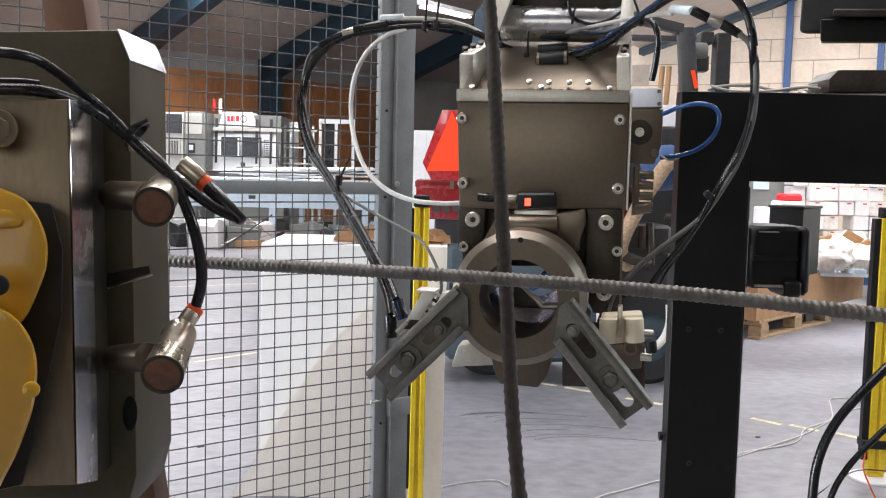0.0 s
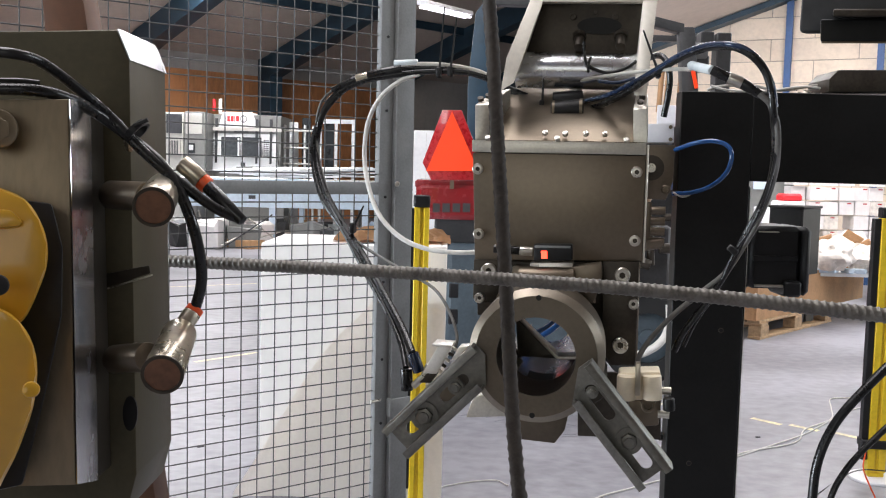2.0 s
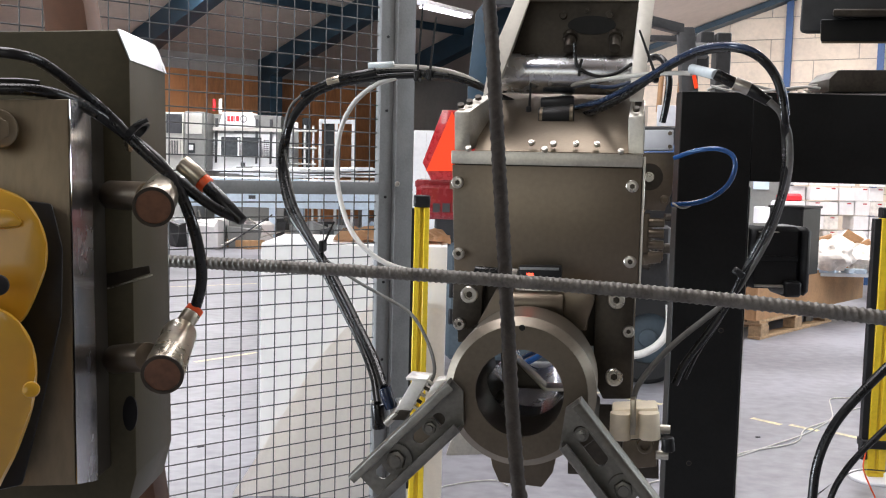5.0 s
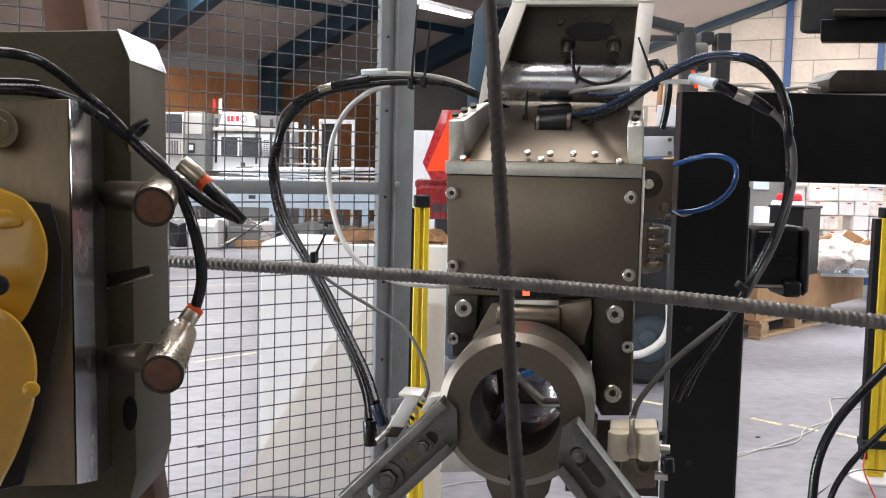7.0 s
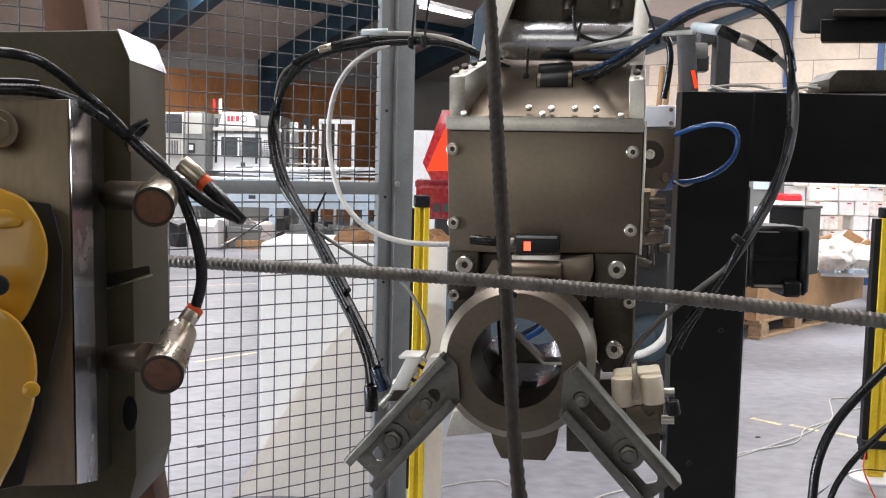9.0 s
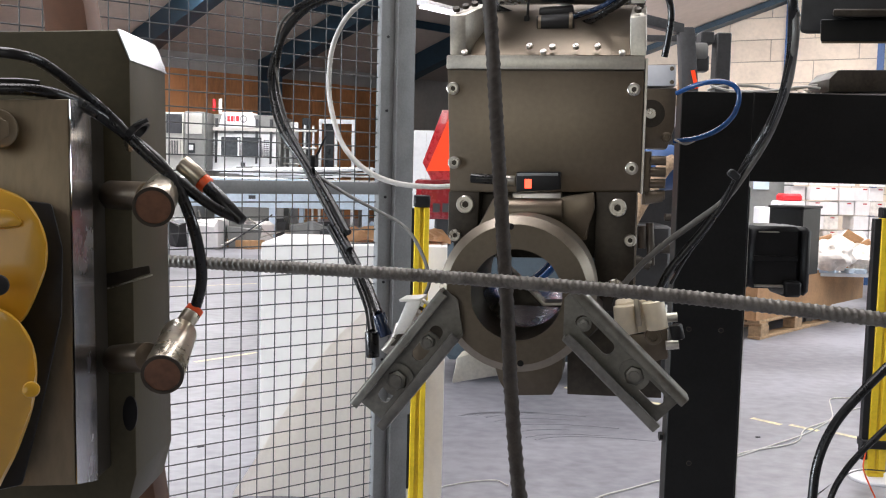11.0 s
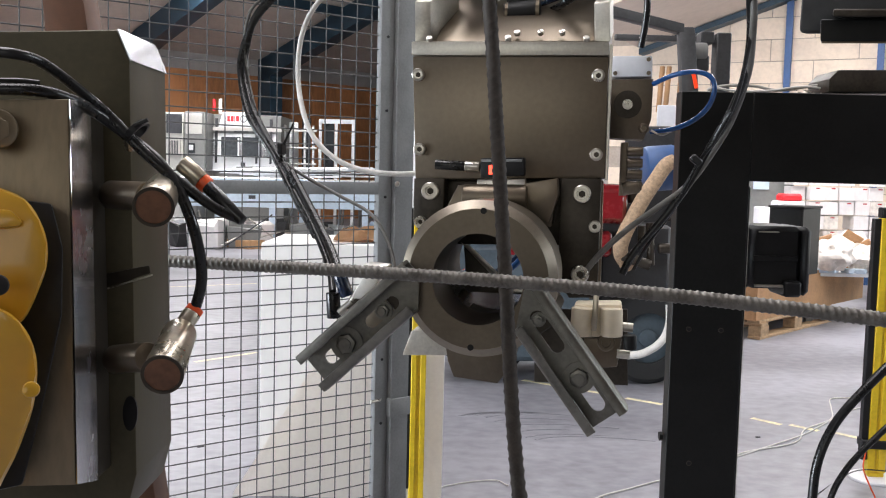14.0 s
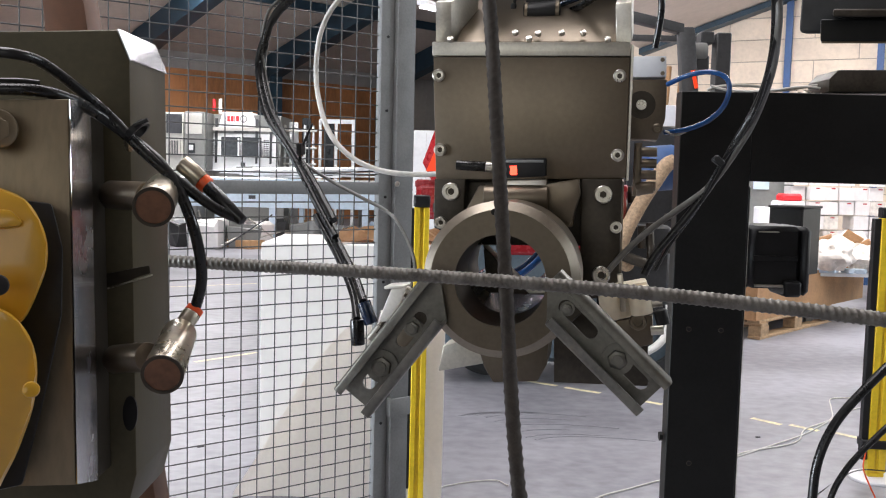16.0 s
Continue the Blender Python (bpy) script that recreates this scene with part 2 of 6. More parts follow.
def hose(pts, r, n=12, steps=8, radius_of=None):
    """A round hose along a smooth way."""
    way = smooth_path(pts, steps) if steps > 1 else [Vector(p) for p in pts]
    bm = bmesh.new()
    rings, side = [], None
    for i, p in enumerate(way):
        d = (way[min(i + 1, len(way) - 1)] - way[max(i - 1, 0)]).normalized()
        if side is None:
            side = d.orthogonal().normalized()
        side = (side - d * side.dot(d)).normalized()
        up = d.cross(side)
        ring = []
        for k in range(n):
            a = 2 * math.pi * k / n
            rr = r if radius_of is None else radius_of(i, a)
            ring.append(bm.verts.new(p + rr * (math.cos(a) * side + math.sin(a) * up)))
        rings.append(ring)
    for q, w in zip(rings, rings[1:]):
        for k in range(n):
            bm.faces.new((q[k], q[(k + 1) % n], w[(k + 1) % n], w[k]))
    bm.faces.new(rings[0][::-1])
    bm.faces.new(rings[-1])
    return bm


def prism(outline, push, bevel=0.0):
    """An outline of places, pushed along a vector."""
    bm = bmesh.new()
    push = Vector(push)
    a = [bm.verts.new(Vector(p)) for p in outline]
    b = [bm.verts.new(Vector(p) + push) for p in outline]
    bm.faces.new(a)
    bm.faces.new(b[::-1])
    for i in range(len(a)):
        j = (i + 1) % len(a)
        bm.faces.new((a[i], b[i], b[j], a[j]))
    if bevel:
        bmesh.ops.recalc_face_normals(bm, faces=bm.faces)
        bmesh.ops.bevel(bm, geom=bm.edges[:], offset=bevel, segments=2, affect="EDGES", profile=0.5)
    return bm


def slot(cx, cy, half, r, n=8):
    """A slot along x with round ends."""
    right = [(cx + half + r * math.cos(a), cy + r * math.sin(a)) for a in [math.pi * (k / n - 0.5) for k in range(n + 1)]]
    left = [(cx - half + r * math.cos(a), cy + r * math.sin(a)) for a in [math.pi * (k / n + 0.5) for k in range(n + 1)]]
    return right + left


def pierced(outline, holes, thick, m):
    """A plate in the x-z plane of m with holes, pushed thick along its y."""
    bm = bmesh.new()
    edges = []
    for loop in (outline, *holes):
        vs = [bm.verts.new((x, 0, z)) for x, z in loop]
        edges += [bm.edges.new((vs[i], vs[(i + 1) % len(vs)])) for i in range(len(vs))]
    bmesh.ops.triangle_fill(bm, use_beauty=True, use_dissolve=False, edges=edges)
    res = bmesh.ops.extrude_face_region(bm, geom=bm.faces[:])
    bmesh.ops.translate(bm, verts=[v for v in res["geom"] if isinstance(v, bmesh.types.BMVert)], vec=(0, thick, 0))
    bm.transform(m)
    return bm


def ring(centre, axis, r_out, r_in, depth, n=64, chamfer=0.0):
    """A thick ring from centre, running depth along axis."""
    m = Matrix.Translation(centre) @ frame_of(axis)
    prof = [(0, r_in), (0, r_out - chamfer), (chamfer, r_out), (depth, r_out), (depth, r_in)]
    bm = bmesh.new()
    loops = []
    for k in range(n):
        a = 2 * math.pi * k / n
        loops.append([bm.verts.new(m @ Vector((x, rr * math.cos(a), rr * math.sin(a)))) for x, rr in prof])
    for k in range(n):
        p, q = loops[k], loops[(k + 1) % n]
        for i in range(len(prof)):
            j = (i + 1) % len(prof)
            bm.faces.new((p[i], p[j], q[j], q[i]))
    return bm


def hexbolt(at, axis, r, h):
    """A socket-head screw: head with rim and recessed hexagon."""
    at, axis = Vector(at), Vector(axis).normalized()
    m = Matrix.Translation(at) @ frame_of(axis)
    prof = [(0, r), (h * 0.85, r), (h, r * 0.88), (h, r * 0.55), (h * 0.45, r * 0.5)]
    bm = bmesh.new()
    n, loops = 24, []
    for k in range(n):
        a = 2 * math.pi * k / n
        loops.append([bm.verts.new(m @ Vector((x, rr * math.cos(a), rr * math.sin(a)))) for x, rr in prof])
    for k in range(n):
        p, q = loops[k], loops[(k + 1) % n]
        for i in range(len(prof) - 1):
            bm.faces.new((p[i], p[i + 1], q[i + 1], q[i]))
    bm.faces.new([lp[-1] for lp in loops])
    return bm


def nut(at, axis, r, h):
    at, axis = Vector(at), Vector(axis).normalized()
    return join(rod(at, at + axis * h * 0.25, r * 1.35, n=24), rod(at + axis * h * 0.25, at + axis * h, r, n=6, bevel=r * 0.08),
                rod(at + axis * h, at + axis * h * 1.4, r * 0.55, n=16))


UP = Vector((0, 0, 1))


# ---- the hall ----
solo("floor", span((-16, -8, -0.12), (16, 32, 0.0)), M_FLOOR, "worn grey concrete hall floor with scuffs", "floor", kind="structure", smooth=False)

WALL_0 = Vector((-5.7967, 20.0587, 0))      # a point of the clad wall, its run and its inward normal
WALL_D, WALL_N = Vector((0.7193, 0.6947, 0)), Vector((0.6947, -0.7193, 0))
GABLE_0 = Vector((4.1886, 11.5486, 0))
GABLE_D, GABLE_N = Vector((0.891, -0.454, 0)), Vector((-0.454, -0.891, 0))


def on_wall(s, r, z):
    return WALL_0 + WALL_D * s + WALL_N * r + UP * z


def on_gable(s, r, z):
    return GABLE_0 + GABLE_D * s + GABLE_N * r + UP * z


def slab(at, s0, s1, r0, r1, z0, z1):
    return prism([at(s0, r0, z0), at(s1, r0, z0), at(s1, r0, z1), at(s0, r0, z1)], at(0, r1, 0) - at(0, r0, 0))


def build_hall():
    w = solo("wall_clad", slab(on_wall, -16, 19, -0.25, -0.02, 0, 4.3), M_PANEL, "grey panelled eaves wall behind wood cladding", "wall", kind="structure", smooth=False)
    for k in range(-5, 10):
        bm = slab(on_wall, k * 1.22, k * 1.22 + 1.212, -0.018, 0.0, 0, 3.24)
        if k < 5:
            part("panel", bm, M_WOODWALL, w, "", smooth=False)
        else:
            part("panel", bm, M_PANEL, w, "grey profiled panel", smooth=False)
    # roof lining that rises from the eaves, and its far side
    eave, rise = 3.60, 0.28
    a = prism([on_wall(-17, -0.3, eave - 0.08), on_wall(20, -0.3, eave - 0.08), on_wall(20, 21, eave + rise * 21), on_wall(-17, 21, eave + rise * 21)], (0, 0, 0.15))
    b = prism([on_wall(-17, 21.0, eave + rise * 21), on_wall(20, 21.0, eave + rise * 21), on_wall(20, 42, eave), on_wall(-17, 42, eave)], (0, 0, 0.15))
    solo("ceiling", join(a, b), M_CEIL, "brownish sloping roof lining", "ceiling", kind="structure", smooth=False)
    # blue portal frames: a column and its rafter
    for s in (-4.4, -1.0, 2.31, 5.75, 9.2, 12.7):
        f = thing("portal_frame", on_wall(s, 0.1, 0), "dark blue painted steel portal frame against the wall", "steel frame", "portal frames", "structure")
        part("column", slab(on_wall, s - 0.16, s + 0.16, 0.01, 0.50, 0, eave + 0.02), M_BLUESTEEL, f, smooth=False)
        raf = prism([on_wall(s - 0.16, 0.02, eave - 0.52), on_wall(s - 0.16, 1.75, eave + 0.0), on_wall(s - 0.16, 21, eave + rise * 21 - 0.45),
                     on_wall(s - 0.16, 21, eave + rise * 21 - 0.02), on_wall(s - 0.16, 0.02, eave - 0.02)], WALL_D * 0.32)
        part("rafter", raf, M_BLUESTEEL, f, smooth=False)
    for k, r in enumerate((3.0, 6.2)):
        part("purlin", prism([on_wall(-15, r, eave + rise * r - 0.16), on_wall(-15, r + 0.07, eave + rise * r - 0.16), on_wall(-15, r + 0.07, eave + rise * r), on_wall(-15, r, eave + rise * r - 0.02)], WALL_D * 33), M_BLUESTEEL, f, smooth=False)


build_hall()


def build_gable():
    """The pale block wall, its blocks, the gate opening beside it and the low lining above."""
    g = solo("wall_gable", join(slab(on_gable, -2.3, 2.2, -0.30, -0.012, 0, 7), slab(on_gable, 7.6, 14, -0.30, -0.012, 0, 7), slab(on_gable, 2.2, 7.6, -0.30, -0.012, 4.3, 7)),
             M_MORTAR, "pale concrete block gable wall", "wall", kind="structure", smooth=False)
    high, wide, gap = 0.262, 0.99, 0.012
    for row in range(18):
        for k in range(6):
            s0 = -2.6 + k * wide + (wide / 2 if row % 2 else 0) + 0.32
            s1 = min(s0 + wide - gap, 2.2)
            s0 = max(s0, -2.3)
            if s1 - s0 < 0.1:
                continue
            bm = slab(on_gable, s0, s1, -0.012, 0.0 + 0.002 * ((row * 7 + k * 3) % 3), row * high + 0.02, row * high + high - gap + 0.02)
            part("block", bm, M_BLOCK, g, smooth=False)
    solo("wall_return", prism([on_gable(-2.3, -0.3, 0), on_gable(-2.3, -0.3, 7), on_gable(-2.3, -16, 7), on_gable(-2.3, -16, 0)], GABLE_D * -0.2), M_PANEL,
         "grey panel wall closing the back of the hall", "wall", kind="structure", smooth=False)
    # low lining and its blue rake beam against the blocks
    a, b = Vector((2.6867, 12.3139, 2.8699)), Vector((4.0953, 11.5961, 3.3846))
    d = (b - a)
    e = b + d * 1.3
    c = a - d * 0.12
    solo("ceiling_low", prism([c + UP * 0.02, e + UP * 0.02, e + UP * 0.12, c + UP * 0.12], GABLE_N * 2.6), M_CEIL, "brownish lining over the store end", "ceiling", kind="structure", smooth=False)
    solo("rake_beam", prism([c - UP * 0.06, e - UP * 0.06, e + UP * 0.01, c + UP * 0.01], GABLE_N * 0.22), M_BLUESTEEL, "dark blue raking steel beam on the block wall", "beam", kind="structure", smooth=False)
    for x0 in (-0.1037, 0.9114):
        solo("wall_post", slab(on_gable, x0 - 0.03, x0 + 0.045, 0.008, 0.09, 0, 3.9), M_BLUEBRIGHT, "bright blue steel post on the block wall", "post", "wall posts", "structure", smooth=False)


build_gable()
# walls out of view; west and south openings only admit the added lamps
solo("wall_west", join(span((-8.2, -8, 0), (-8, -1.7, 8)), span((-8.2, 2.9, 0), (-8, 12, 8)), span((-8.2, -1.7, 2.4), (-8, 2.9, 8))), M_DARKWALL, "unseen hall wall, opened for the side fill lamp", "wall", kind="structure", smooth=False)
solo("wall_east", join(span((12.8, -8, 0), (13, -1.0, 8)), span((12.8, 5.4, 0), (13, 8, 8)), span((12.8, -1.0, 0), (13, 5.4, 3.8)), span((12.8, -1.0, 6.7), (13, 5.4, 8))), M_DARKWALL, "unseen hall wall with an opening for a lamp", "wall", kind="structure", smooth=False)
solo("wall_south", join(span((-12, -6.4, 0), (13, -6.2, 1.2)), span((-12, -6.4, 4.0), (13, -6.2, 8)), span((-12, -6.4, 1.2), (-5.2, -6.2, 4.0)), span((0.2, -6.4, 1.2), (13, -6.2, 4.0))),
     M_DARKWALL, "unseen hall wall with an opening for a lamp", "wall", kind="structure", smooth=False)


def luminaire(a, b):
    a, b = Vector(a), Vector(b)
    f = thing("ceiling_light", (a + b) / 2, "white twin fluorescent batten light under the roof", "ceiling light", "batten lights")
    d = (b - a).normalized()
    part("housing", block((a + b) / 2 + UP * 0.05, ((b - a).length, 0.14, 0.05), frame_of(d, (0, 0, 1)) @ Matrix.Rotation(radians(90), 4, "X"), 0.006), M_WHITEPL, f, smooth=False)
    for off in (-0.035, 0.035):
        side = d.cross(UP).normalized() * off
        part("tube", rod(a + d * 0.03 + side, b - d * 0.03 + side, 0.016, n=10), M_TUBE, f, "lit tube")
    return f


luminaire((-0.3106, 11.1901, 3.1029), (0.2579, 12.6042, 3.2202))
# fittings for the added fill lamps, all out of view
for bx, by, bz, watts in FILL_BATTENS:
    luminaire((bx - 0.65, by - 2, bz + 0.05), (bx - 0.65, by + 2, bz + 0.05))


# ---- fence ----
FENCE_0, FENCE_D, FENCE_N = Vector((-0.1836, 2.9042, 1.1351)), Vector((0.788, 0.6157, 0)), Vector((-0.6157, 0.788, 0))


def on_fence(s, z, off=0.0):
    p = FENCE_0 + FENCE_D * s + FENCE_N * off
    return Vector((p.x, p.y, z))


def build_fence():
    f = thing("mesh_fence", on_fence(-0.8, 0), "grey powder-coated machine guard fence of welded wire mesh", "fence")
    bars = lambda s0, s1, z0, z1, o0=-0.012, o1=0.012: prism([on_fence(s0, z0, o0), on_fence(s1, z0, o0), on_fence(s1, z1, o0), on_fence(s0, z1, o0)], FENCE_N * (o1 - o0), 0.002)
    part("post", bars(0.02, 0.085, 0, 2.2, -0.03, 0.03), M_FENCEGREY, f)
    part("base_plate", bars(-0.03, 0.135, 0, 0.01, -0.08, 0.08), M_FENCEGREY, f)
    part("collar", bars(0.014, 0.091, 0.4405, 0.4967, -0.036, 0.036), M_FENCEGREY, f, "plain grey joint collar")
    part("frame_upright", bars(-0.028, 0.018, 0.1, 2.15), M_FENCEGREY, f, "perforated edge profile")
    part("frame_upright", bars(-2.9, -2.87, 0.1, 2.15), M_FENCEGREY, f)
    part("rail", bars(-2.87, -0.028, 1.1274, 1.164), M_FENCEGREY, f, "flat cross rail")
    part("rail", bars(-2.87, -0.028, 0.1, 0.125), M_FENCEGREY, f)
    part("rail", bars(-2.87, -0.028, 2.12, 2.15), M_FENCEGREY, f)
    for z in (0.42, 0.62, 0.86, 1.12, 1.38, 1.6):
        part("frame_bolt", rod(on_fence(-0.006, z, -0.0125), on_fence(-0.006, z, -0.016), 0.0042, n=12), M_BLACKPL, f)
    part("bolt", hexbolt((-0.1457, 2.8945, 1.1603), -FENCE_N, 0.008, 0.006), M_BRIGHT, f)
    part("latch_screw", rod((-0.2087, 2.8212, 0.5024), (-0.1835, 2.8789, 0.496), 0.005, n=10), M_BRIGHT, f)
    # upright wires, then cross wires
    s = -0.056
    while s > -2.86:
        part("wire", hose([on_fence(s, 0.12, 0.0), on_fence(s, 2.13, 0.0)], 0.0019, 6, 1), M_WIRE, f)
        s -= 0.052
    z = 0.1475
    while z < 2.12:
        part("wire", hose([on_fence(-2.87, z, 0.0038), on_fence(-0.028, z, 0.0038)], 0.0019, 6, 1), M_WIRE, f)
        z += 0.0416


build_fence()


# ---- black frame ----
def build_black_frame():
    f = thing("machine_frame", (0.6141, 2.2728, 0), "black painted steel column with a cross beam", "steel frame")
    x0, x1 = 0.5384, 0.7038
    part("column", span((x0, 2.2, 0), (x1, 2.25, 1.3987), 0.0015), M_BLACKPAINT, f)
    part("column_flange", span((x1 + 0.0005, 2.21, 0), (x1 + 0.006, 2.27, 1.1842), 0.002), M_BLACKPAINT, f)
    # thin pale strip: the highlight along the lit corner, as geometry
    part("edge_highlight", span((x1 + 0.0062, 2.2095, 0.02), (x1 + 0.0070, 2.2125, 1.1835), 0.0003), M_ALU, f, "pale strip for the highlight on the column's corner")
    part("beam", span((x1 + 0.0003, 2.2, 1.1959), (2.4, 2.30, 1.4006), 0.0015), M_BLACKPAINT, f)
    part("base_plate", span((x0 - 0.06, 2.14, 0), (x1 + 0.06, 2.43, 0.012), 0.003), M_BLACKPAINT, f)
    for px_, py_, pz_ in ((0.5791, 2.2, 0.8478), (0.6545, 2.2, 0.8469), (0.5936, 2.2, 0.528)):
        part("bolt_hole", ring((px_, 2.1995, pz_), (0, 1, 0), 0.0065, 0.0045, 0.002, 20), M_DARKSTEEL, f, "pale rimmed hole")
        # black disc on the uncut face gives the hole its shade
        part("hole_shade", rod((px_, 2.1992, pz_), (px_, 2.1998, pz_), 0.0045, n=16), M_BLACKPL, f)
    part("bolt_head", rod((0.5265, 2.2275, 0.584), (0.5346, 2.2276, 0.5842), 0.011, n=6), M_BLACKPAINT, f)
    m = thing("drive_motor", (0.837, 2.3518, 0.9156), "black gear motor flanged to the black column", "motor")
    part("body", span((0.737, 2.270, 0.939), (0.860, 2.440, 1.090), 0.012), M_BLACKPL, m)
    part("end_cap", span((0.857, 2.260, 0.925), (0.880, 2.450, 1.089), 0.010), M_BLACKPL, m)
    part("cooling_rib", span((0.743, 2.262, 1.006), (0.850, 2.282, 1.019), 0.002), M_BLACKPL, m)
    part("edge_strip", span((0.754, 2.262, 1.075), (0.801, 2.272, 1.078), 0.0005), M_ALU, m, "bright strip along the motor's edge")
    part("edge_strip", span((0.750, 2.262, 0.944), (0.831, 2.272, 0.950), 0.0005), M_ALU, m, "bright strip along the motor's edge")
    part("terminal_box", span((0.816, 2.250, 0.922), (0.858, 2.370, 0.961), 0.006), M_BLACKPL, m)
    part("mount", span((0.722, 2.280, 0.940), (0.739, 2.380, 1.083), 0.003), M_BLACKPL, m)
    # things that lie on the beam
    zt = 1.4006
    t = thing("tool_block", (0.9932, 2.2851, 1.4006), "dark steel block with a chamfered end lying on the beam", "machine block")
    part("body", prism([(0.8833, 2.2239, 1.4066), (0.8851, 2.2264, 1.4367), (0.9056, 2.2281, 1.458), (1.1096, 2.2285, 1.463), (1.1109, 2.2244, 1.4122)], (0, 0.13, 0), 0.002), M_DARKSTEEL, t)
    for pts, r, mt in (([(0.6224, 2.2945, 1.4102), (0.6532, 2.2953, 1.4204), (0.7274, 2.2955, 1.4235), (0.7817, 2.2948, 1.4141), (0.8221, 2.2951, 1.4177), (0.8759, 2.2958, 1.4271), (0.9164, 2.296, 1.4295)], 0.0035, M_CABLEG),
                       ([(0.6247, 2.2751, 1.4192), (0.6678, 2.2743, 1.4096), (0.7481, 2.2743, 1.4089), (0.8415, 2.2753, 1.4218), (0.8951, 2.275, 1.4178)], 0.003, M_CABLEW)):
        solo("loose_cable", hose(pts, r, 8), mt, "pale cable lying loosely along the black beam", "cable", "cables on the beam")
    random.seed(4)
    bms = []
    for k in range(26):
        a = Vector((0.8217, 2.2745, 1.412)).lerp(Vector((0.9058, 2.275, 1.418)), random.random())
        a.z = zt + 0.002 + 0.012 * random.random()
        b = a + Vector((random.uniform(-0.012, 0.012), random.uniform(-0.02, 0.02), random.uniform(-0.004, 0.01)))
        c = b + Vector((random.uniform(-0.012, 0.012), random.uniform(-0.02, 0.02), random.uniform(-0.006, 0.004)))
        bms.append(hose([a, b, c], 0.0009, 5, 3))
    solo("wire_scraps", join(*bms), M_BRASS, "tangled copper wire offcuts on the beam", "wire scraps", kind="stuff")
    u = thing("overhead_unit", (0.5775, 1.3197, 1.3913), "dark grey machine slide unit hanging above the beam", "machine unit")
    part("housing", prism([(0.4927, 1.3484, 1.4976), (0.4879, 1.3411, 1.4067), (0.495, 1.3408, 1.4037), (0.7116, 1.3412, 1.409), (0.7093, 1.3489, 1.5029)], Vector((0.0894, 0.244, 0.0399)), 0.004), M_TRUCKDARK, u)
    part("slide", prism([(0.4969, 1.2917, 1.4161), (0.4977, 1.2892, 1.3853), (0.685, 1.2895, 1.3898), (0.6842, 1.292, 1.4207)], Vector((0.0705, 0.1829, 0.0284)), 0.003), M_BLACKPAINT, u)
    part("slide_lip", prism([(0.4985, 1.2880, 1.3862), (0.4985, 1.2878, 1.3835), (0.6850, 1.2881, 1.3880), (0.6850, 1.2884, 1.3907)], Vector((0.0705, 0.1829, 0.0284)), 0.0006), M_STEEL, u, "pale lower lip")
    part("guide_rail", prism([(0.5051, 1.2724, 1.4264), (0.5054, 1.2716, 1.4161), (0.6734, 1.2719, 1.4202), (0.6731, 1.2728, 1.4305)], Vector((0.0404, 0.1018, 0.0176)), 0.003), M_DARKSTEEL, u, "dark guide rail")


build_black_frame()


# ---- light curtain posts ----
def light_curtain(x, y, top, turn, wide=0.062, clamped=True):
    c = thing("light_curtain_post", (x, y, 0), "yellow light curtain column with black lens strip on a round foot", "safety post", "light curtain posts")
    R = Matrix.Translation((x, y, 0)) @ Matrix.Rotation(radians(turn), 4, "Z")
    def p(name, bm, m, label=""):
        bm.transform(R)
        return part(name, bm, m, c, label)
    p("foot", rod((0, 0, 0), (0, 0, 0.012), 0.10, n=48, bevel=0.003), M_WHITEPL, "white round foot plate")
    z0 = 0.03
    p("profile", span((-wide / 2, -0.02, z0), (-0.006, 0.035, top), 0.003), M_LCYELLOW)
    p("profile", span((0.006, -0.02, z0), (wide / 2, 0.035, top), 0.003), M_LCYELLOW)
    p("groove", span((-0.007, -0.012, z0), (0.007, 0.03, top - 0.001)), M_LCYELLOW, "recessed yellow groove")
    p("lens_strip", span((-wide / 2 - 0.026, -0.012, z0 + 0.05), (-wide / 2 - 0.0005, 0.03, top - 0.003), 0.002), M_BLACKPL, "black lens strip")
    p("end_cap", span((-wide / 2 - 0.002, -0.023, top + 0.0005), (wide / 2 + 0.002, 0.038, top + 0.042), 0.004), M_BLACKPL, "black end cap")
    if clamped:
        p("clamp", span((-wide / 2 - 0.03, -0.03, 0.13), (wide / 2 + 0.012, 0.04, 0.165), 0.004), M_BLACKPL, "black clamp")
    p("stem", span((-wide / 2 + 0.004, -0.015, 0.0125), (wide / 2 - 0.004, 0.03, z0 - 0.0005), 0.002), M_LCYELLOW)
    return c


light_curtain(1.774, 3.7754, 1.06, -8, 0.07)
light_curtain(-0.0765, 3.2956, 1.0765, 5, 0.052, False)


